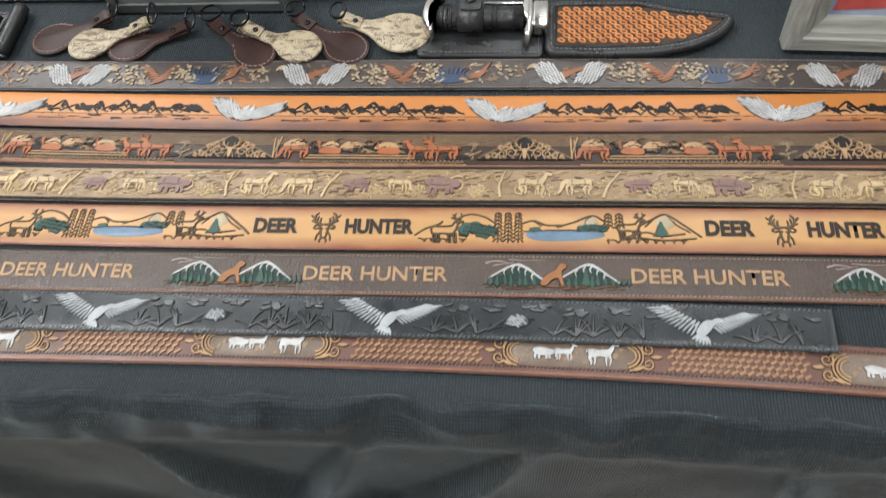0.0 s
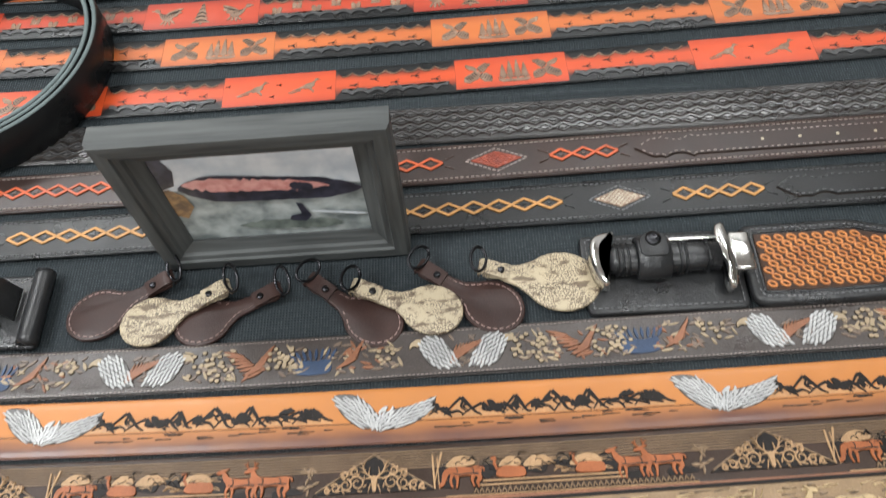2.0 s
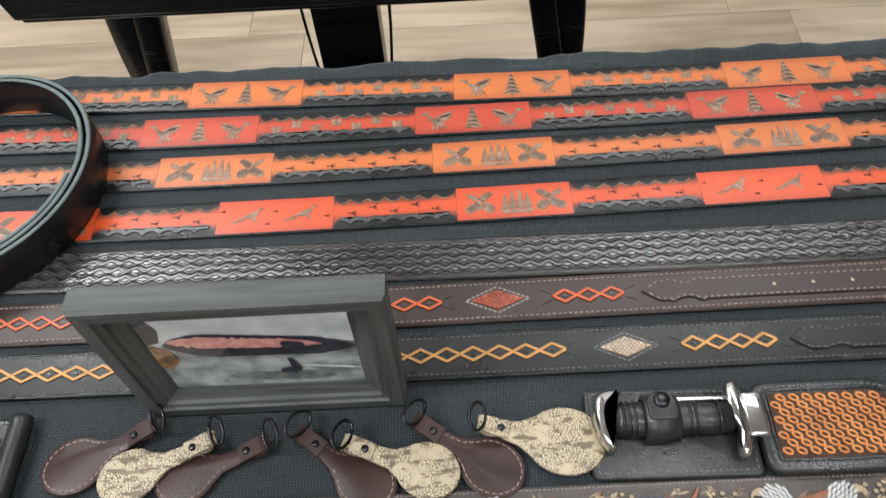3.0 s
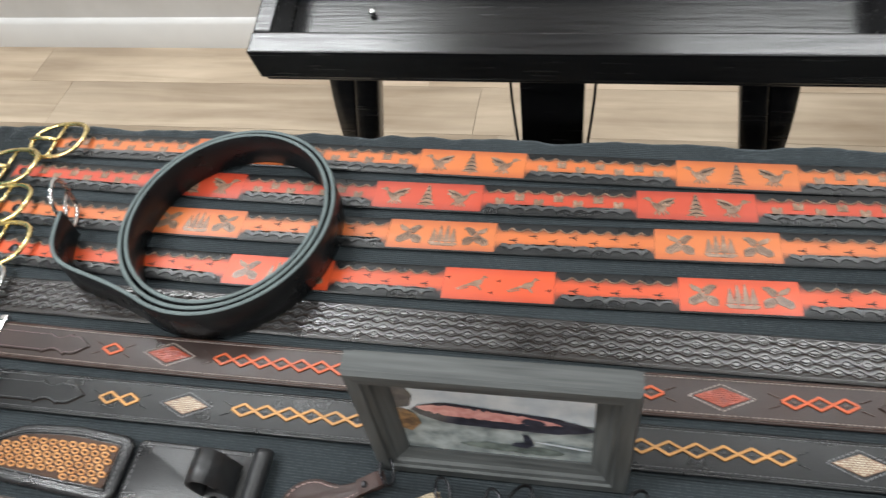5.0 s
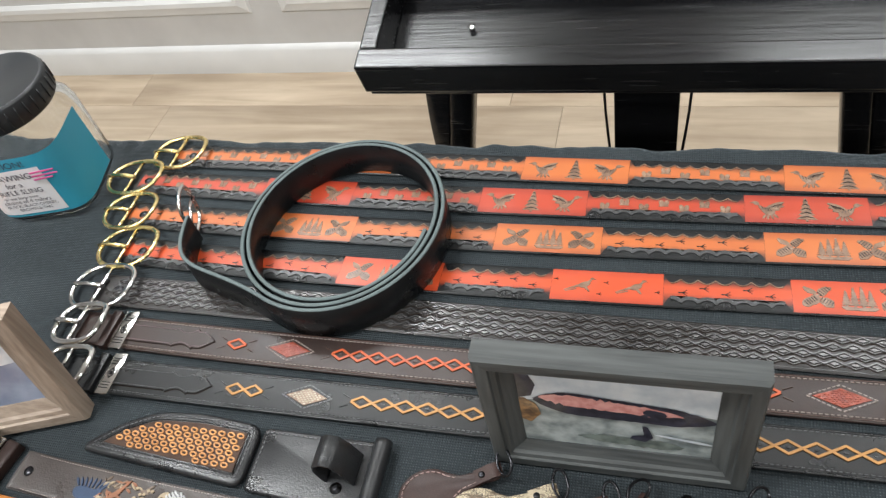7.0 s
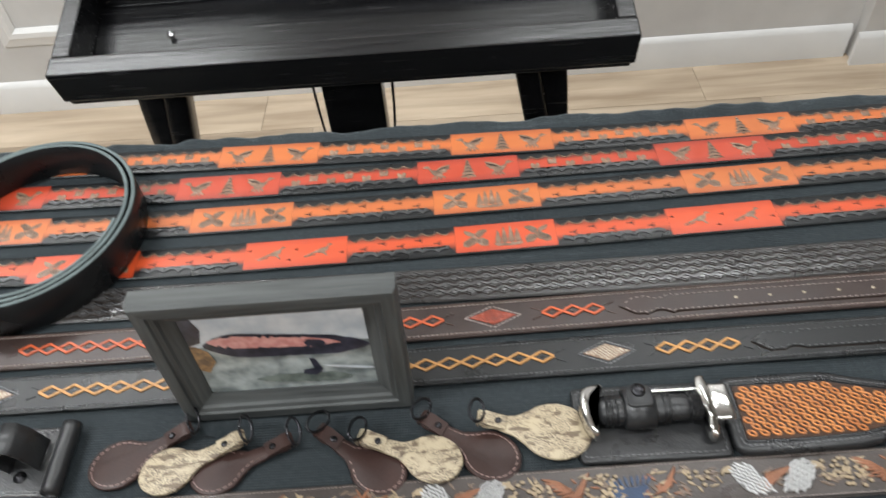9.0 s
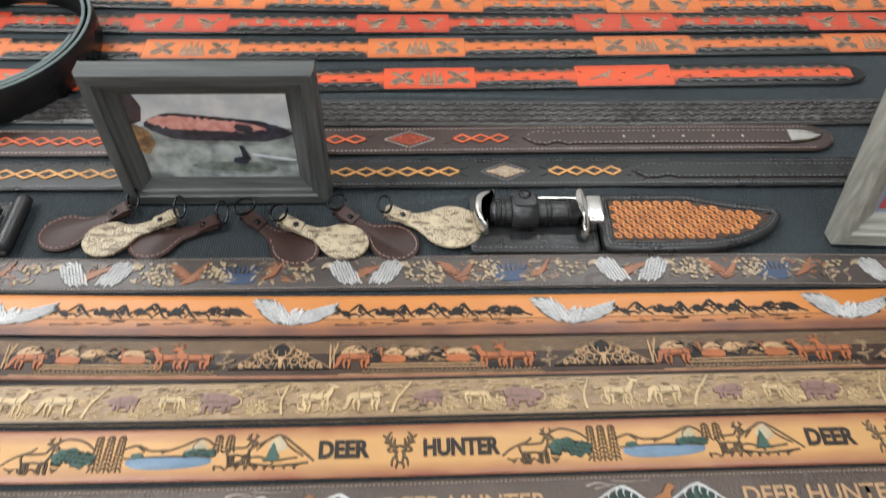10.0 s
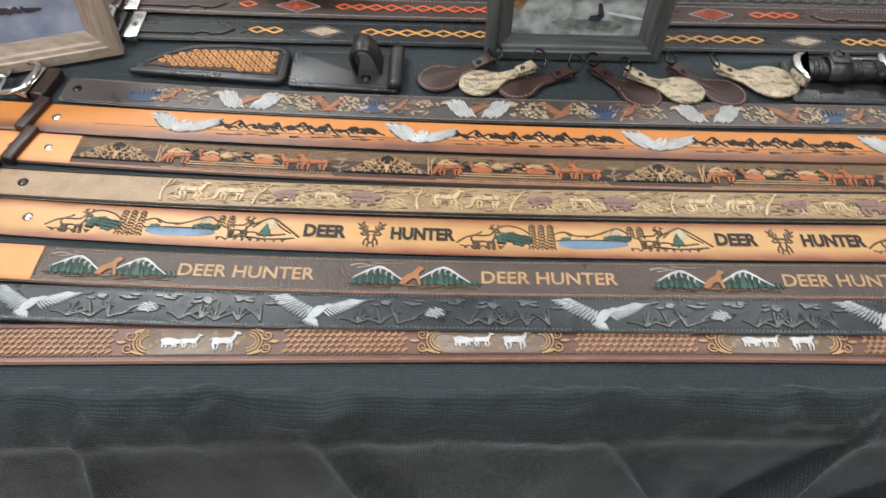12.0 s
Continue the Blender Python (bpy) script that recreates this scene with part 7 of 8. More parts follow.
def belt_basketweave():
    st, ob = FRONT[7], front_belts[7]
    rope_edge(st, ob, -0.0118, -0.73, 0.655, DARK_LINE, 0.0030, 0.0006, 0.9)
    edge_line(st, ob, -0.0160, -0.735, 0.655, BROWN_PAINT, 1.6, 0.0006)
    rope_edge(st, ob, 0.0135, -0.73, 0.655, DARK_LINE, 0.0030, 0.0006, 0.9)
    for k in range(-3, 4):
        c = 0.019 + 0.2270 * k
        if c < -0.73:
            continue
        r = random.Random(80)
        emboss("panel_ground", st, [smooth_outline([(-40, -9.5), (0, -10.2), (40, -9.5), (46, 0), (40, 10.5), (0, 11.2), (-40, 10.5), (-46, 0)], 3)], c, TAUPE_LIGHT, ob, 0, 0.0003)
        sc = []
        for s in (1, -1):
            for rr in (11.5, 9.0, 6.5):
                sc.append(stroke([(s * x, y) for x, y in arc(36, 0, rr + 2, -75, 75, 12, rr)], 1.5, 1.1))
            sc += [spiral(s * 53, 5.5, 4.6, 1.3, 2.6, s, 1.5), spiral(s * 53, -5.5, 4.4, 1.3, 3.6, s, 1.5), leaf(s * 59, 0, 8, 3, 0), leaf(s * 47, 10, 9, 2.4, -25 * s), leaf(s * 47, -9, 9, 2.4, 25 * s)]
        for q in sc:
            emboss("scroll", st, [q], c, TAN_PAINT, ob, 0, 0.0011)
        for x, fn, kk in ((-22, bear(), 0.95), (-6, deer(False), 0.85), (20, deer(False), 1.15)):
            emboss("white_deer", st, moved(fn, x, 0.5, kk), c, WHITE_PAINT, ob, 0, 0.0013)
        emboss("brush", st, [blob(x, r.uniform(-8, 8), r.uniform(1.2, 3.0), r.uniform(0.9, 2.2), r.uniform(0, 90), 10, 0.7, r.random() * 5) for x in np.arange(-36, 38, 4.4)], c, TAN_DULL, ob, 0, 0.0006)
        wv = []
        for i in range(19):
            for j in range(5):
                x = 66 + i * 5.4 + (j % 2) * 2.7
                y = -8.4 + j * 4.6
                if x < 160:
                    wv.append(stroke([(x, y - 1.3), (x + 4.6, y + 1.6)], 2.4, 2.2))
        if c < 0.60:
            wv = [p for p in wv if c * 1000 + p[:, 0].max() < 655]
            emboss("basketweave", st, wv, c, WEAVE_TAN, ob, 0, 0.0013)


WEAVE_TAN = set_mat("basketweave_tan_leather", (0.33, 0.185, 0.10), 0.36)


belt_eagle_heads()
belt_sunset_eagles()
belt_gables()
belt_woodland()
belt_honey_hunter()
belt_cocoa_hunter()
belt_black_eagles()
belt_basketweave()

# snaps and keepers at the west ends of the front belts
for i, us in ((0, (-0.622,)), (1, (-0.628, -0.690)), (2, (-0.622, -0.657)), (3, (-0.630,)), (4, (-0.611, -0.680)), (5, (-0.640,))):
    for u in us:
        rivet(FRONT[i], u, 0.0, 0.0046, DARK_STEEL if i in (0, 3) else STEEL, front_belts[i], "snap", "round metal snap")
for i, u, mat in ((1, -0.650, BROWN_DARK), (2, -0.648, BROWN_DARK), (3, -0.668, BLACK_EDGE), (4, -0.655, BROWN_DARK)):
    st = FRONT[i]
    y = float(np.polyval(st.poly, u))
    z = st.z0
    bm = box_bm(-0.006, 0.006, -0.0225, 0.0225, 0, 0.0105, 0.002, Matrix.Translation((u, y, z)) @ Matrix.Rotation(radians(-14), 4, "Z"))
    part("keeper", bm, mat, front_belts[i], "leather keeper loop")
# buckle and keepers of the eagle-head belt
st, ob = FRONT[0], front_belts[0]
buckle(st, ob, -0.690, 0.056, 0.046, STEEL, 0.0032, None, 3.0, 8, 0.006)
for u, mat, hh, wd, nm in ((-0.652, BROWN_DARK, 0.0205, 0.007, "keeper"), (-0.668, STEEL, 0.0215, 0.006, "keeper")):
    y = float(np.polyval(st.poly, u))
    part(nm, box_bm(-wd, wd, -hh, hh, 0, 0.0115, 0.002, Matrix.Translation((u, y, st.z0)) @ Matrix.Rotation(radians(-10), 4, "Z")), mat, ob, "belt keeper loop")


# ---- sheaths, knife, key fobs ----
SHEATH_BLACK = leather("black_sheath_leather", (0.020, 0.021, 0.022), (0.011, 0.011, 0.012), 0.30, 700, 0.35)
TOOLED_TAN = leather("tan_tooled_panel", (0.58, 0.28, 0.095), (0.40, 0.17, 0.055), 0.38, 900, 0.3, 70)
TOOLED_ORANGE = leather("orange_tooled_panel", (0.60, 0.235, 0.07), (0.42, 0.14, 0.042), 0.38, 900, 0.3, 70)


PANEL_DEEP = leather("dark_panel_ground", (0.055, 0.026, 0.014), (0.030, 0.015, 0.009), 0.4, 900, 0.3, 70, gloss=0.25)


class Flat(Strap):
    """A flat place to lay reliefs on: plan x, y at a height z."""

    def __init__(self, z):
        self.z = z

    def map(self, u, v, h):
        u, v, h = np.broadcast_arrays(np.asarray(u, float), np.asarray(v, float), np.asarray(h, float))
        return np.stack([u, v, self.z + h], -1)


def rounded(corners, r=0.004, n=5):
    """A polygon with its corners rounded off."""
    p = np.array(corners, float)
    out = []
    for i in range(len(p)):
        a, b, c = p[i - 1], p[i], p[(i + 1) % len(p)]
        u, w = (a - b) / np.linalg.norm(a - b), (c - b) / np.linalg.norm(c - b)
        rr = min(r, 0.45 * np.linalg.norm(a - b), 0.45 * np.linalg.norm(c - b))
        for t in np.linspace(0, 1, n):
            out.append((1 - t) ** 2 * (b + u * rr) + 2 * t * (1 - t) * b + t * t * (b + w * rr))
    return np.array(out)


def inset(poly, d):
    """The outline drawn in by d; points that would cross are left out."""
    p = np.array(poly, float)
    if np.sum(p[:, 0] * np.roll(p[:, 1], -1) - np.roll(p[:, 0], -1) * p[:, 1]) < 0:
        p = p[::-1]
    s = np.r_[0, np.cumsum(np.linalg.norm(np.roll(p, -1, 0) - p, axis=1))]
    q = np.concatenate([p, p[:1]])
    at = np.linspace(0, s[-1], 121)[:-1]
    p = np.stack([np.interp(at, s, q[:, 0]), np.interp(at, s, q[:, 1])], 1)
    t = np.roll(p, -1, 0) - np.roll(p, 1, 0)
    n = np.stack([t[:, 1], -t[:, 0]], 1)
    moved_in = p - d * n / (np.linalg.norm(n, axis=1)[:, None] + 1e-12)
    far = np.array([np.min(np.linalg.norm(p - m, axis=1)) for m in moved_in])
    return moved_in[far > d * 0.93]


def stitches(place, line, every, length, w, mat, parent, h=0.0008, closed=True):
    """Stitches along a plan line."""
    p = np.array(line)
    if closed:
        p = np.concatenate([p, p[:1]])
    s = np.r_[0, np.cumsum(np.linalg.norm(np.diff(p, axis=0), axis=1))]
    out = []
    for a in np.arange(0, s[-1] - length, every):
        q = [[np.interp(a + f, s, p[:, i]) * 1000 for i in (0, 1)] for f in (0, length / 2, length)]
        out.append(stroke(q, w * 1000, w * 1000))
    return part("stitching", relief_mesh("stitching", place, out, 0, 0, h, -0.0004, 0.0001), mat, parent)


def sheath_blade(parent, outline, z0, z1, tan, turn):
    body = part("blade_pocket", slab_mesh("blade_pocket", outline, z0, z1, 0.003), SHEATH_BLACK, parent)
    top = Flat(z1)
    inner = inset(outline, 0.0100)
    pn = part("tooled_panel", relief_mesh("tooled_panel", top, [inner * 1000], 0, 0, 0.0006), PANEL_DEEP, parent, "tan basket-stamped panel")
    x0, x1, y0, y1 = inner[:, 0].min(), inner[:, 0].max(), inner[:, 1].min(), inner[:, 1].max()
    rings, dots = [], []
    safe = inset(inner, 0.0022)
    j = 0
    for y in np.arange(y0, y1, 0.0054):
        for x in np.arange(x0 + (j % 2) * 0.0046, x1, 0.0092):
            if inside((x, y), safe):
                ring = blob(x * 1000, y * 1000, 3.1, 1.9, turn, 12)
                rings.append(stroke(np.concatenate([ring, ring[:1]]), 1.5, 1.5))
                dots.append(blob(x * 1000, y * 1000, 1.0, 0.7, 0, 7))
        j += 1
    tagged(part("stamped_ring", relief_mesh("stamped_ring", top, rings, 0, 0, 0.0016, 0.0002, 0.0002), tan, pn), kind="stuff")
    tagged(part("stamped_seed", relief_mesh("stamped_seed", top, dots, 0, 0, 0.0012, 0.0002, 0.0002), DARK_LINE, pn), kind="stuff")
    stitches(top, inset(outline, 0.0055), 0.0042, 0.0026, 0.0008, THREAD_BLACK, parent)
    part("edge_roll", relief_mesh("edge_roll", top, [stroke(np.concatenate([q, q[:1]]) * 1000, 1.3, 1.3) for q in (inset(outline, 0.0083),)], 0, 0, 0.0009), BLACK_RELIEF, parent)
    return body


def build_empty_sheath():
    z = TOP_Z + 0.0008
    sh = thing("knife_sheath", -0.43, 0.08, z, "empty black leather knife sheath with tan tooled panel and snap strap", "knife sheath")
    outline = rounded([(-0.577, 0.0620), (-0.50, 0.0560), (-0.4145, 0.0500), (-0.4145, 0.1060), (-0.470, 0.1105), (-0.518, 0.1075), (-0.550, 0.0920), (-0.5775, 0.0680)], 0.012, 5)
    sheath_blade(sh, outline, z, z + 0.0085, TOOLED_TAN, -12)
    flap = rounded([(-0.4125, 0.0490), (-0.297, 0.0440), (-0.297, 0.1060), (-0.4125, 0.1060)], 0.006)
    part("handle_flap", slab_mesh("handle_flap", flap, z, z + 0.0058, 0.0022), SHEATH_BLACK, sh)
    stitches(Flat(z + 0.0058), inset(flap, 0.0045), 0.0045, 0.0027, 0.0008, THREAD_BLACK, sh)
    part("rolled_end", tube_mesh("rolled_end", [(-0.302, y, z + 0.0085) for y in np.linspace(0.046, 0.106, 12)], 0.0075, 12), SHEATH_BLACK, sh)
    # retaining strap: rises from the flap and bows over
    prof = [(-0.342, 0.0062), (-0.345, 0.014), (-0.347, 0.024), (-0.345, 0.033), (-0.338, 0.0385), (-0.330, 0.037), (-0.324, 0.029), (-0.320, 0.018), (-0.317, 0.0085)]
    pr = np.array(prof)
    t = np.linspace(0, len(pr) - 1, 30)
    xs, zs = np.interp(t, range(len(pr)), pr[:, 0]), np.interp(t, range(len(pr)), pr[:, 1])
    tx, tz = np.gradient(xs), np.gradient(zs)
    ln = np.hypot(tx, tz)
    nx, nz = -tz / ln, tx / ln
    vs, fs = [], []
    for a, zz, p, q in zip(xs, zs, nx, nz):
        for y, d in ((0.066, -0.0012), (0.092, -0.0012), (0.0925, 0), (0.092, 0.0012), (0.066, 0.0012), (0.0655, 0)):
            vs.append((a + p * d, y, z + zz + q * d))
    for i in range(len(xs) - 1):
        fs += [(i * 6 + j, i * 6 + (j + 1) % 6, (i + 1) * 6 + (j + 1) % 6, (i + 1) * 6 + j) for j in range(6)]
    fs += [tuple(range(6)), tuple(range(len(vs) - 6, len(vs)))]
    st = part("retaining_strap", outward(mesh_of("retaining_strap", vs, fs)), SHEATH_BLACK, sh)
    turn = Matrix.Rotation(radians(-80), 4, "Y")
    part("snap", lathe_mesh("snap", [(0.0062, 0), (0.0062, 0.001), (0.004, 0.002), (0.0008, 0.0022)], (-0.3478, 0.079, z + 0.0215), 18, turn), DARK_STEEL, st, "dark metal snap")
    part("snap_post", lathe_mesh("snap_post", [(0.0050, 0), (0.0050, 0.001), (0.003, 0.0012), (0.0028, 0.003), (0.001, 0.003)], (-0.332, 0.062, z + 0.0056), 16), DARK_STEEL, sh)


def build_knife():
    z = TOP_Z + 0.0008
    sh = thing("knife_sheath", 0.24, 0.08, z, "black leather knife sheath with orange tooled panel holding a knife", "knife sheath")
    outline = rounded([(0.2205, 0.0480), (0.268, 0.0470), (0.318, 0.0490), (0.352, 0.0565), (0.378, 0.0715), (0.3900, 0.0890), (0.3850, 0.0985), (0.342, 0.1050), (0.318, 0.1110), (0.304, 0.1150), (0.2205, 0.1140)], 0.012, 6)
    sheath_blade(sh, outline, z, z + 0.0095, TOOLED_ORANGE, -28)
    flap = rounded([(0.104, 0.0480), (0.2195, 0.0480), (0.2195, 0.1130), (0.104, 0.1140)], 0.006)
    part("handle_flap", slab_mesh("handle_flap", flap, z, z + 0.0052, 0.0020), SHEATH_BLACK, sh)
    stitches(Flat(z + 0.0052), inset(flap, 0.0045), 0.0045, 0.0027, 0.0008, THREAD_BLACK, sh)
    kn = thing("hunting_knife", 0.165, 0.091, z + 0.0055, "hunting knife with black ringed grip and bright steel fittings", "knife")
    ax, zc = 0.0860, z + 0.0052 + 0.0098
    turn = Matrix.Rotation(radians(90), 4, "Y")

    def turned(name, prof, mat, par, sq=2.4, lab=""):
        me = lathe_mesh(name, prof, (0, 0, 0), 28, turn, sq)
        co = np.array([v.co[:] for v in me.vertices]) * (1, 1.18, 0.92) + (0, ax, zc)
        me.vertices.foreach_set("co", co.ravel())
        return part(name, me, mat, par, lab)

    grip = turned("grip", [(0.001, 0.121), (0.0090, 0.1215), (0.0098, 0.130), (0.0102, 0.142), (0.0098, 0.165), (0.0090, 0.185), (0.0094, 0.2005), (0.001, 0.2010)], BLACK_RELIEF, kn)
    for x in (0.1270, 0.1310, 0.1350, 0.172, 0.176, 0.192):
        turned("grip_ring", [(0.0096, x - 0.0011), (0.0106, x - 0.0006), (0.0106, x + 0.0006), (0.0096, x + 0.0011)], BLACK_EDGE, grip)
    pm = smooth_outline([(0.1280, 0.1050), (0.1180, 0.1060), (0.1100, 0.1010), (0.1075, 0.0880), (0.1095, 0.0740), (0.1150, 0.0640), (0.1195, 0.0640), (0.1200, 0.0700), (0.1175, 0.0800), (0.1185, 0.0930), (0.1235, 0.0990)], 5)
    part("pommel", slab_mesh("pommel", pm, zc - 0.0085, zc + 0.0085, 0.0036), STEEL, kn, "polished steel pommel")
    gd = smooth_outline([(0.1990, 0.0970), (0.2010, 0.1080), (0.2070, 0.1090), (0.2090, 0.1000), (0.2100, 0.0860), (0.2095, 0.0700), (0.2075, 0.0585), (0.2030, 0.0580), (0.2010, 0.0640), (0.2030, 0.0760), (0.1990, 0.0860)], 5)
    part("guard", slab_mesh("guard", gd, zc - 0.0085, zc + 0.0075, 0.0028), STEEL, kn, "polished steel cross guard")
    part("ferrule", box_bm(0.2090, 0.2230, 0.0700, 0.1010, zc - 0.0065, zc + 0.0070, 0.0020), STEEL, kn, "bright steel ferrule")
    part("tang_strip", box_bm(0.146, 0.2000, 0.0960, 0.0985, zc - 0.002, zc + 0.0072, 0.0008), STEEL, kn)
    # keeper strap over the grip
    ang = np.linspace(-0.15, math.pi + 0.15, 26)
    vs, fs = [], []
    for a in ang:
        for x, d in ((0.1405, 0.0), (0.1415, 0.0022), (0.1640, 0.0022), (0.1650, 0.0), (0.1640, -0.0004), (0.1415, -0.0004)):
            r = 0.0128 + d
            vs.append((x, ax + r * 1.10 * math.cos(a), zc + r * 0.94 * math.sin(a)))
    for i in range(len(ang) - 1):
        fs += [(i * 6 + j, i * 6 + (j + 1) % 6, (i + 1) * 6 + (j + 1) % 6, (i + 1) * 6 + j) for j in range(6)]
    fs += [tuple(range(6)), tuple(range(len(vs) - 6, len(vs)))]
    ks = part("keeper_strap", outward(mesh_of("keeper_strap", vs, fs)), SHEATH_BLACK, sh)
    tab = rounded([(0.1425, 0.080), (0.1630, 0.080), (0.1630, 0.096), (0.1527, 0.102), (0.1425, 0.096)], 0.005)
    part("strap_tab", slab_mesh("strap_tab", tab, zc + 0.0128, zc + 0.0152, 0.0010), SHEATH_BLACK, ks)
    part("snap", lathe_mesh("snap", [(0.0055, 0), (0.0055, 0.001), (0.0035, 0.0018), (0.0006, 0.002)], (0.1525, 0.0935, zc + 0.0152), 18), DARK_STEEL, ks, "dark metal snap")


def snake_material(name, pale, dark, scale=330):
    m, nt, b = nodes_of(name)
    co = nt.nodes.new("ShaderNodeTexCoord")
    mp = nt.nodes.new("ShaderNodeMapping")
    mp.inputs["Scale"].default_value = (0.7, 1.0, 0.2)
    nt.links.new(co.outputs["Object"], mp.inputs[0])
    v = nt.nodes.new("ShaderNodeTexVoronoi")
    v.feature = "DISTANCE_TO_EDGE"
    v.inputs["Scale"].default_value = scale
    nt.links.new(mp.outputs[0], v.inputs["Vector"])
    cells = ramp_node(nt, v.outputs[0], dark, pale, 0.02, 0.16)
    patch = noise_node(nt, 85, 4)
    base = mix_node(nt, ramp_node(nt, patch, (0, 0, 0), (1, 1, 1), 0.38, 0.50), tuple(0.85 * c for c in pale), cells)
    blot = noise_node(nt, 150, 6, (0.5, 1.5, 1))
    base = mix_node(nt, ramp_node(nt, blot, (0, 0, 0), (0.85, 0.85, 0.85), 0.545, 0.60), base, (0.095, 0.062, 0.038))
    nt.links.new(base, b.inputs["Base Color"])
    b.inputs["Roughness"].default_value = 0.38
    bump_node(nt, b, v.outputs[0], 0.7, 0.0008)
    return m


SNAKE_HIDE = snake_material("natural_snakeskin", (0.52, 0.43, 0.29), (0.05, 0.036, 0.026), 650)
FOB_BROWN = leather("dark_cherry_leather", (0.046, 0.024, 0.020), (0.026, 0.014, 0.012), 0.36, gloss=0.25)
FOB_EDGE = set_mat("mauve_stitch_thread", (0.33, 0.22, 0.20), 0.55)


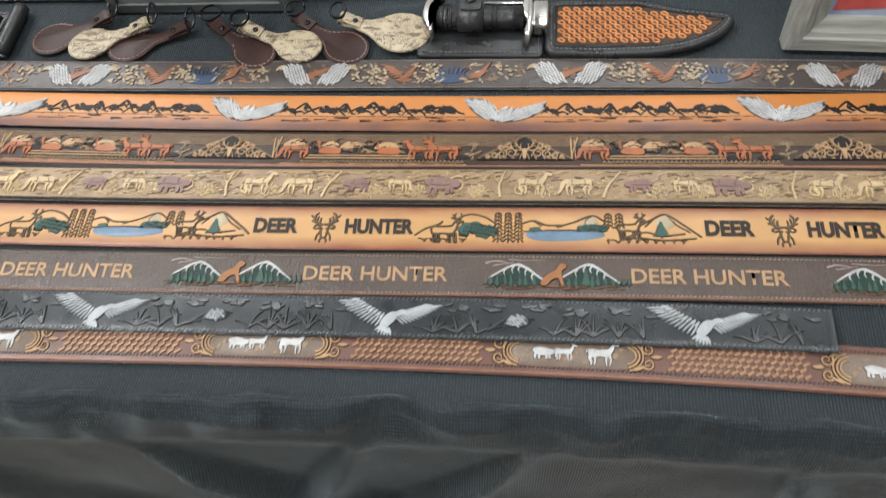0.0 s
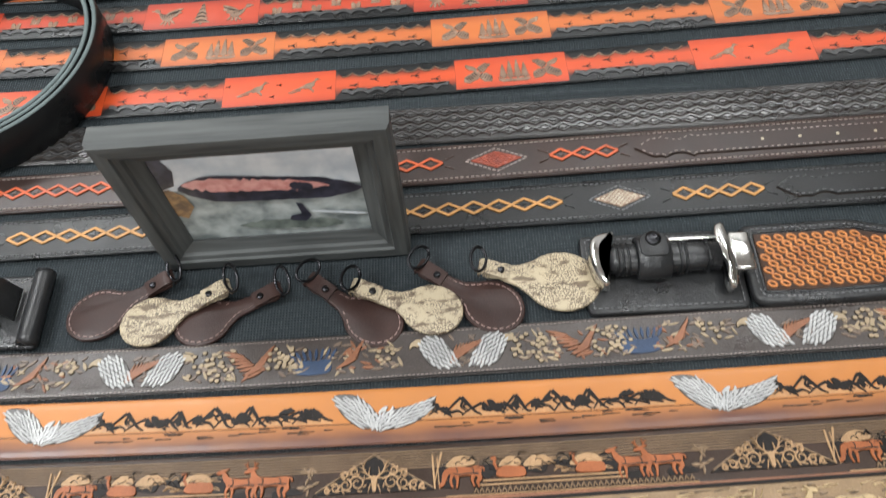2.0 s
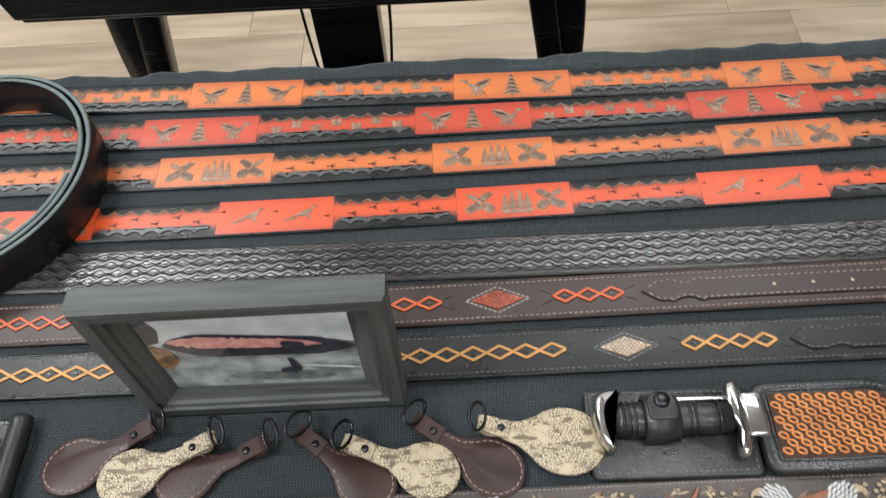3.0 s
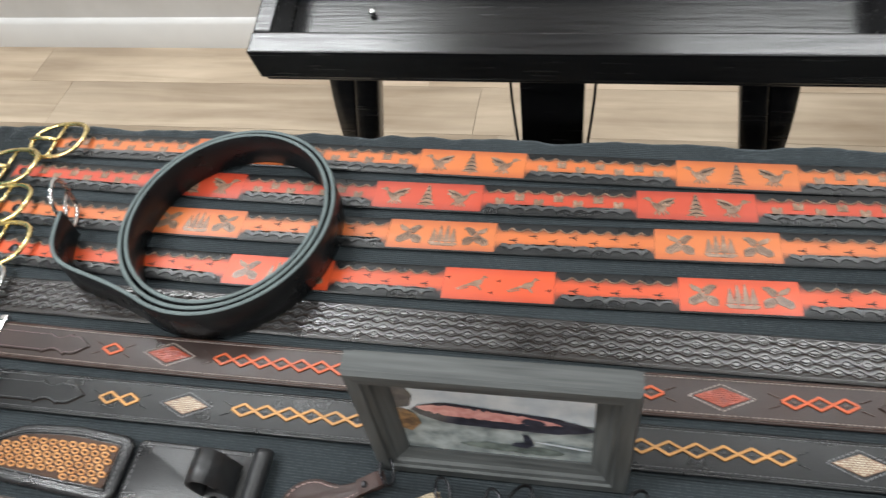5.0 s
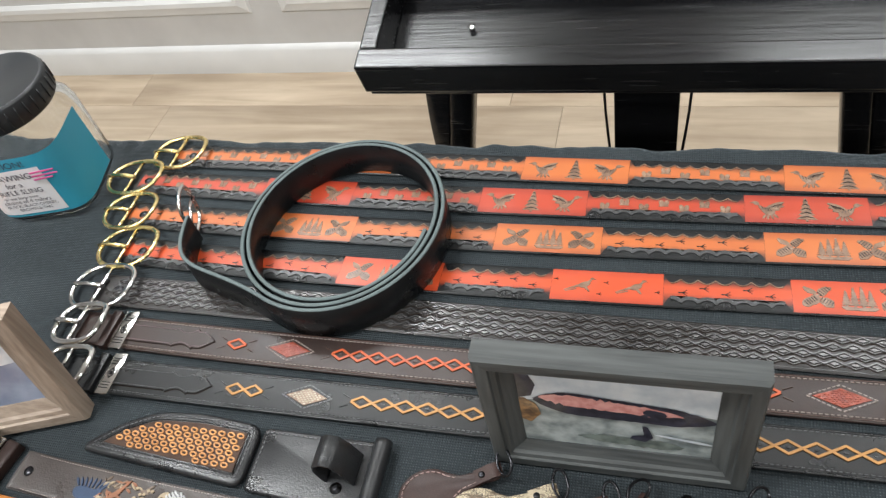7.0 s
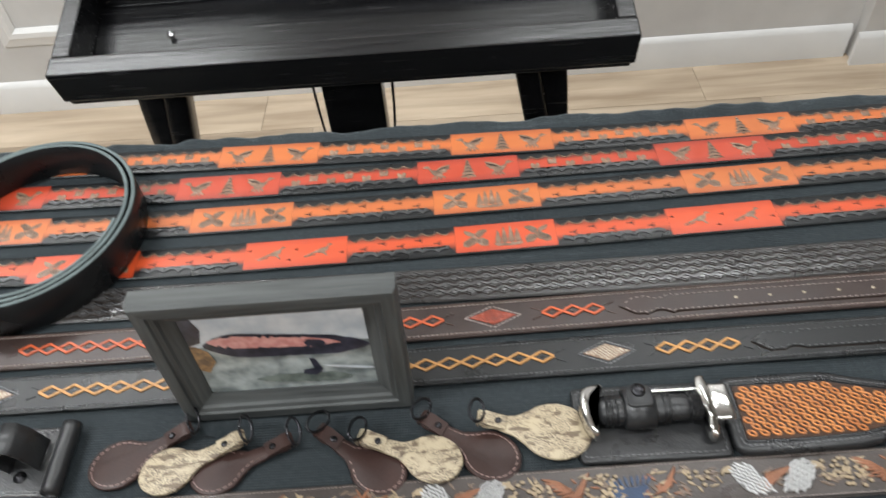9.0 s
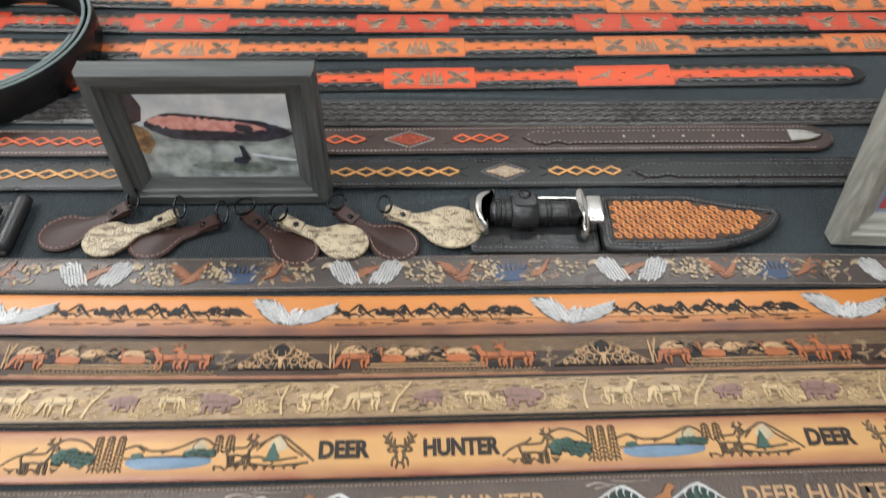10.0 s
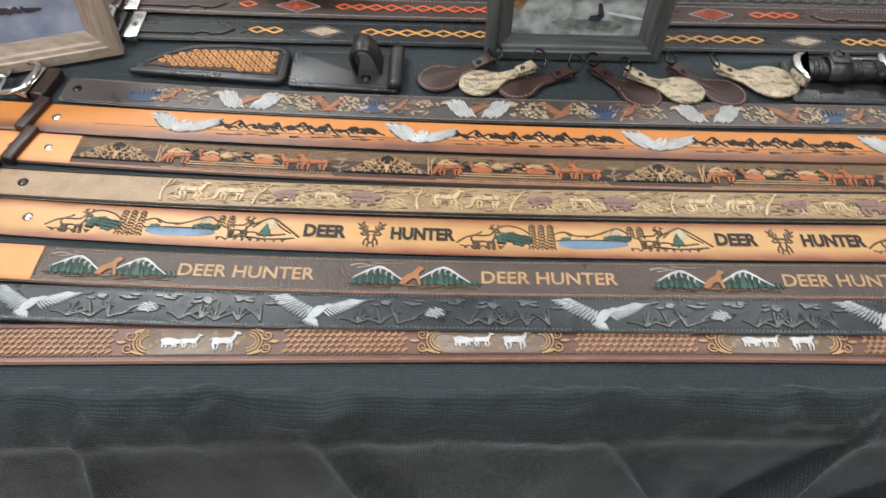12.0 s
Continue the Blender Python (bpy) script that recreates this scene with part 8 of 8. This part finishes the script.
def key_fob(x, y, angle, length, r, skin, layer, ring_tilt, label):
    """A round fob with a neck folded over a split ring; angle: from its head to its ring, degrees."""
    z = TOP_Z + 0.0012 + 0.0034 * layer
    fb = thing("key_fob", x, y, z, label, "key fob", "leather key fobs")
    c, s = math.cos(radians(angle)), math.sin(radians(angle))
    n = 40
    pts = []
    for i in range(n):
        a = radians(38) + radians(284) * i / (n - 1)
        pts.append((r * 1.16 * math.cos(a), r * math.sin(a)))
    L = length
    pts += [(r * 1.35, -r * 0.36), (r * 1.8, -0.0062), (L - 0.012, -0.0052), (L - 0.004, -0.0062), (L, -0.0055), (L, 0.0055), (L - 0.004, 0.0062), (L - 0.012, 0.0052), (r * 1.8, 0.0062), (r * 1.35, r * 0.36)]
    local = np.array(pts)
    curl = lambda v: 0.0045 * np.clip((v - r * 0.9) / (L - r * 0.9), 0, 1) ** 1.4

    def put(v):
        zz = v[:, 2] + curl(v[:, 0])
        return np.stack([x + c * v[:, 0] - s * v[:, 1], y + s * v[:, 0] + c * v[:, 1], z + zz], 1)

    mat = SNAKE_HIDE if skin else FOB_BROWN
    part("hide", slab_mesh("hide", local, 0, 0.0034, 0.0010, put), mat, fb)

    class On(Strap):
        def __init__(self):
            pass

        def map(self, u, v, h):
            u, v, h = np.broadcast_arrays(np.asarray(u, float), np.asarray(v, float), np.asarray(h, float))
            return put(np.stack([u.ravel(), v.ravel(), h.ravel() + 0.0034], 1)).reshape(*u.shape, 3)

    if not skin:
        stitches(On(), inset(local, 0.0030), 0.0046, 0.0030, 0.0008, FOB_EDGE, fb, 0.0006)
    # loop end folded back over the ring, with a rivet
    lp = [(L - 0.019, 0.0034), (L - 0.012, 0.0044), (L - 0.005, 0.0056), (L + 0.001, 0.0054), (L + 0.0035, 0.0032), (L + 0.002, 0.0006)]
    lp = np.array(lp)
    vs, fs = [], []
    for a, h in lp:
        vs += [(a, -0.0060, h), (a, 0.0060, h), (a, 0.0060, h + 0.0020), (a, -0.0060, h + 0.0020)]
    for i in range(len(lp) - 1):
        fs += [(i * 4 + j, i * 4 + (j + 1) % 4, (i + 1) * 4 + (j + 1) % 4, (i + 1) * 4 + j) for j in range(4)]
    fs += [(0, 1, 2, 3), tuple(range(len(vs) - 4, len(vs)))]
    part("loop", sharp(outward(mesh_of("loop", put(np.array(vs)), fs)), 50), mat, fb)
    p = put(np.array([(L - 0.013, 0, 0.0066)]))[0]
    part("rivet", lathe_mesh("rivet", [(0.0026, -0.001), (0.0026, 0.0006), (0.0016, 0.0012), (0.0004, 0.0013)], p, 14), DARK_STEEL, fb, "small metal rivet")
    q = put(np.array([(L + 0.004, 0, 0.0050)]))[0]
    a = np.linspace(0, 2 * math.pi, 37)[:-1]
    rt = radians(ring_tilt * 0.35)
    rr = 0.0108
    for k, nm in enumerate(("split_ring",)):
        pts3 = [(q[0] + c * rr * math.cos(t) * 0.5 + (-s) * rr * math.sin(t) + 0.003 * s, q[1] + 0.003 + s * rr * math.cos(t) * 0.5 + c * rr * math.sin(t) * math.cos(rt), max(TOP_Z + 0.0025, q[2] + 0.006 + rr * math.sin(t) * math.sin(rt) + 0.004 * math.cos(t))) for t in a]
        part(nm, tube_mesh(nm, pts3, 0.0012, 8, True), DARK_STEEL, fb, "dark steel split ring")
    return fb


BROWN_L, SNAKE_L = "dark cherry leather key fob with pale stitching and split ring", "cream snakeskin key fob with a split ring"
for x, y, ang, ln, r, skin, layer, tilt in (
    (-0.2570, 0.0700, 25, 0.058, 0.0205, False, 0, 25),
    (-0.1760, 0.0595, 20, 0.058, 0.0190, False, 0, 35),
    (-0.2150, 0.0605, 21, 0.060, 0.0190, True, 1, 30),
    (-0.0505, 0.0535, 145, 0.056, 0.0200, False, 0, 30),
    (0.0366, 0.0600, 148, 0.060, 0.0205, False, 0, 35),
    (-0.0075, 0.0585, 162, 0.058, 0.0195, True, 1, 30),
    (0.0880, 0.0760, 169, 0.058, 0.0240, True, 1, 25),
):
    key_fob(x, y, ang, ln, r, skin, layer, tilt, SNAKE_L if skin else BROWN_L)


def build_pouch():
    z = TOP_Z + 0.0008
    pc = thing("leather_pouch", -0.905, 0.275, z, "orange tan leather piece with stitched edge beside the jar", "leather pouch")
    o = smooth_outline([(-0.875, 0.330), (-0.850, 0.290), (-0.828, 0.240), (-0.840, 0.190), (-0.93, 0.180), (-0.965, 0.25), (-0.94, 0.33)], 6)
    part("body", slab_mesh("body", o, z, z + 0.010, 0.004), TAN_PLAIN, pc)
    stitches(Flat(z + 0.010), inset(o, 0.008), 0.0045, 0.0030, 0.0009, THREAD_PALE, pc)


build_empty_sheath()
build_knife()
build_pouch()


# ---- floor planks ----
def build_planks():
    floor = bpy.data.objects["floor"]
    rng = random.Random(5)
    w, ln, gap = 0.18, 1.22, 0.0006
    me = box_mesh("plank", -ln / 2 + gap, ln / 2 - gap, -w / 2 + gap, w / 2 - gap, -0.004, 0.0, bevel=0.0005)
    me.materials.append(PLANK)
    for r in range(27):
        y = 1.60 - w / 2 - 0.07 - r * w + 0.0
        x = -3.1 + rng.random() * ln
        while x < 3.3:
            if abs(x) < 2.7:
                ob = new("plank", me)
                ob.location = (x, y + w * 0.5, 0)
                ob.parent = floor
            x += ln


build_planks()
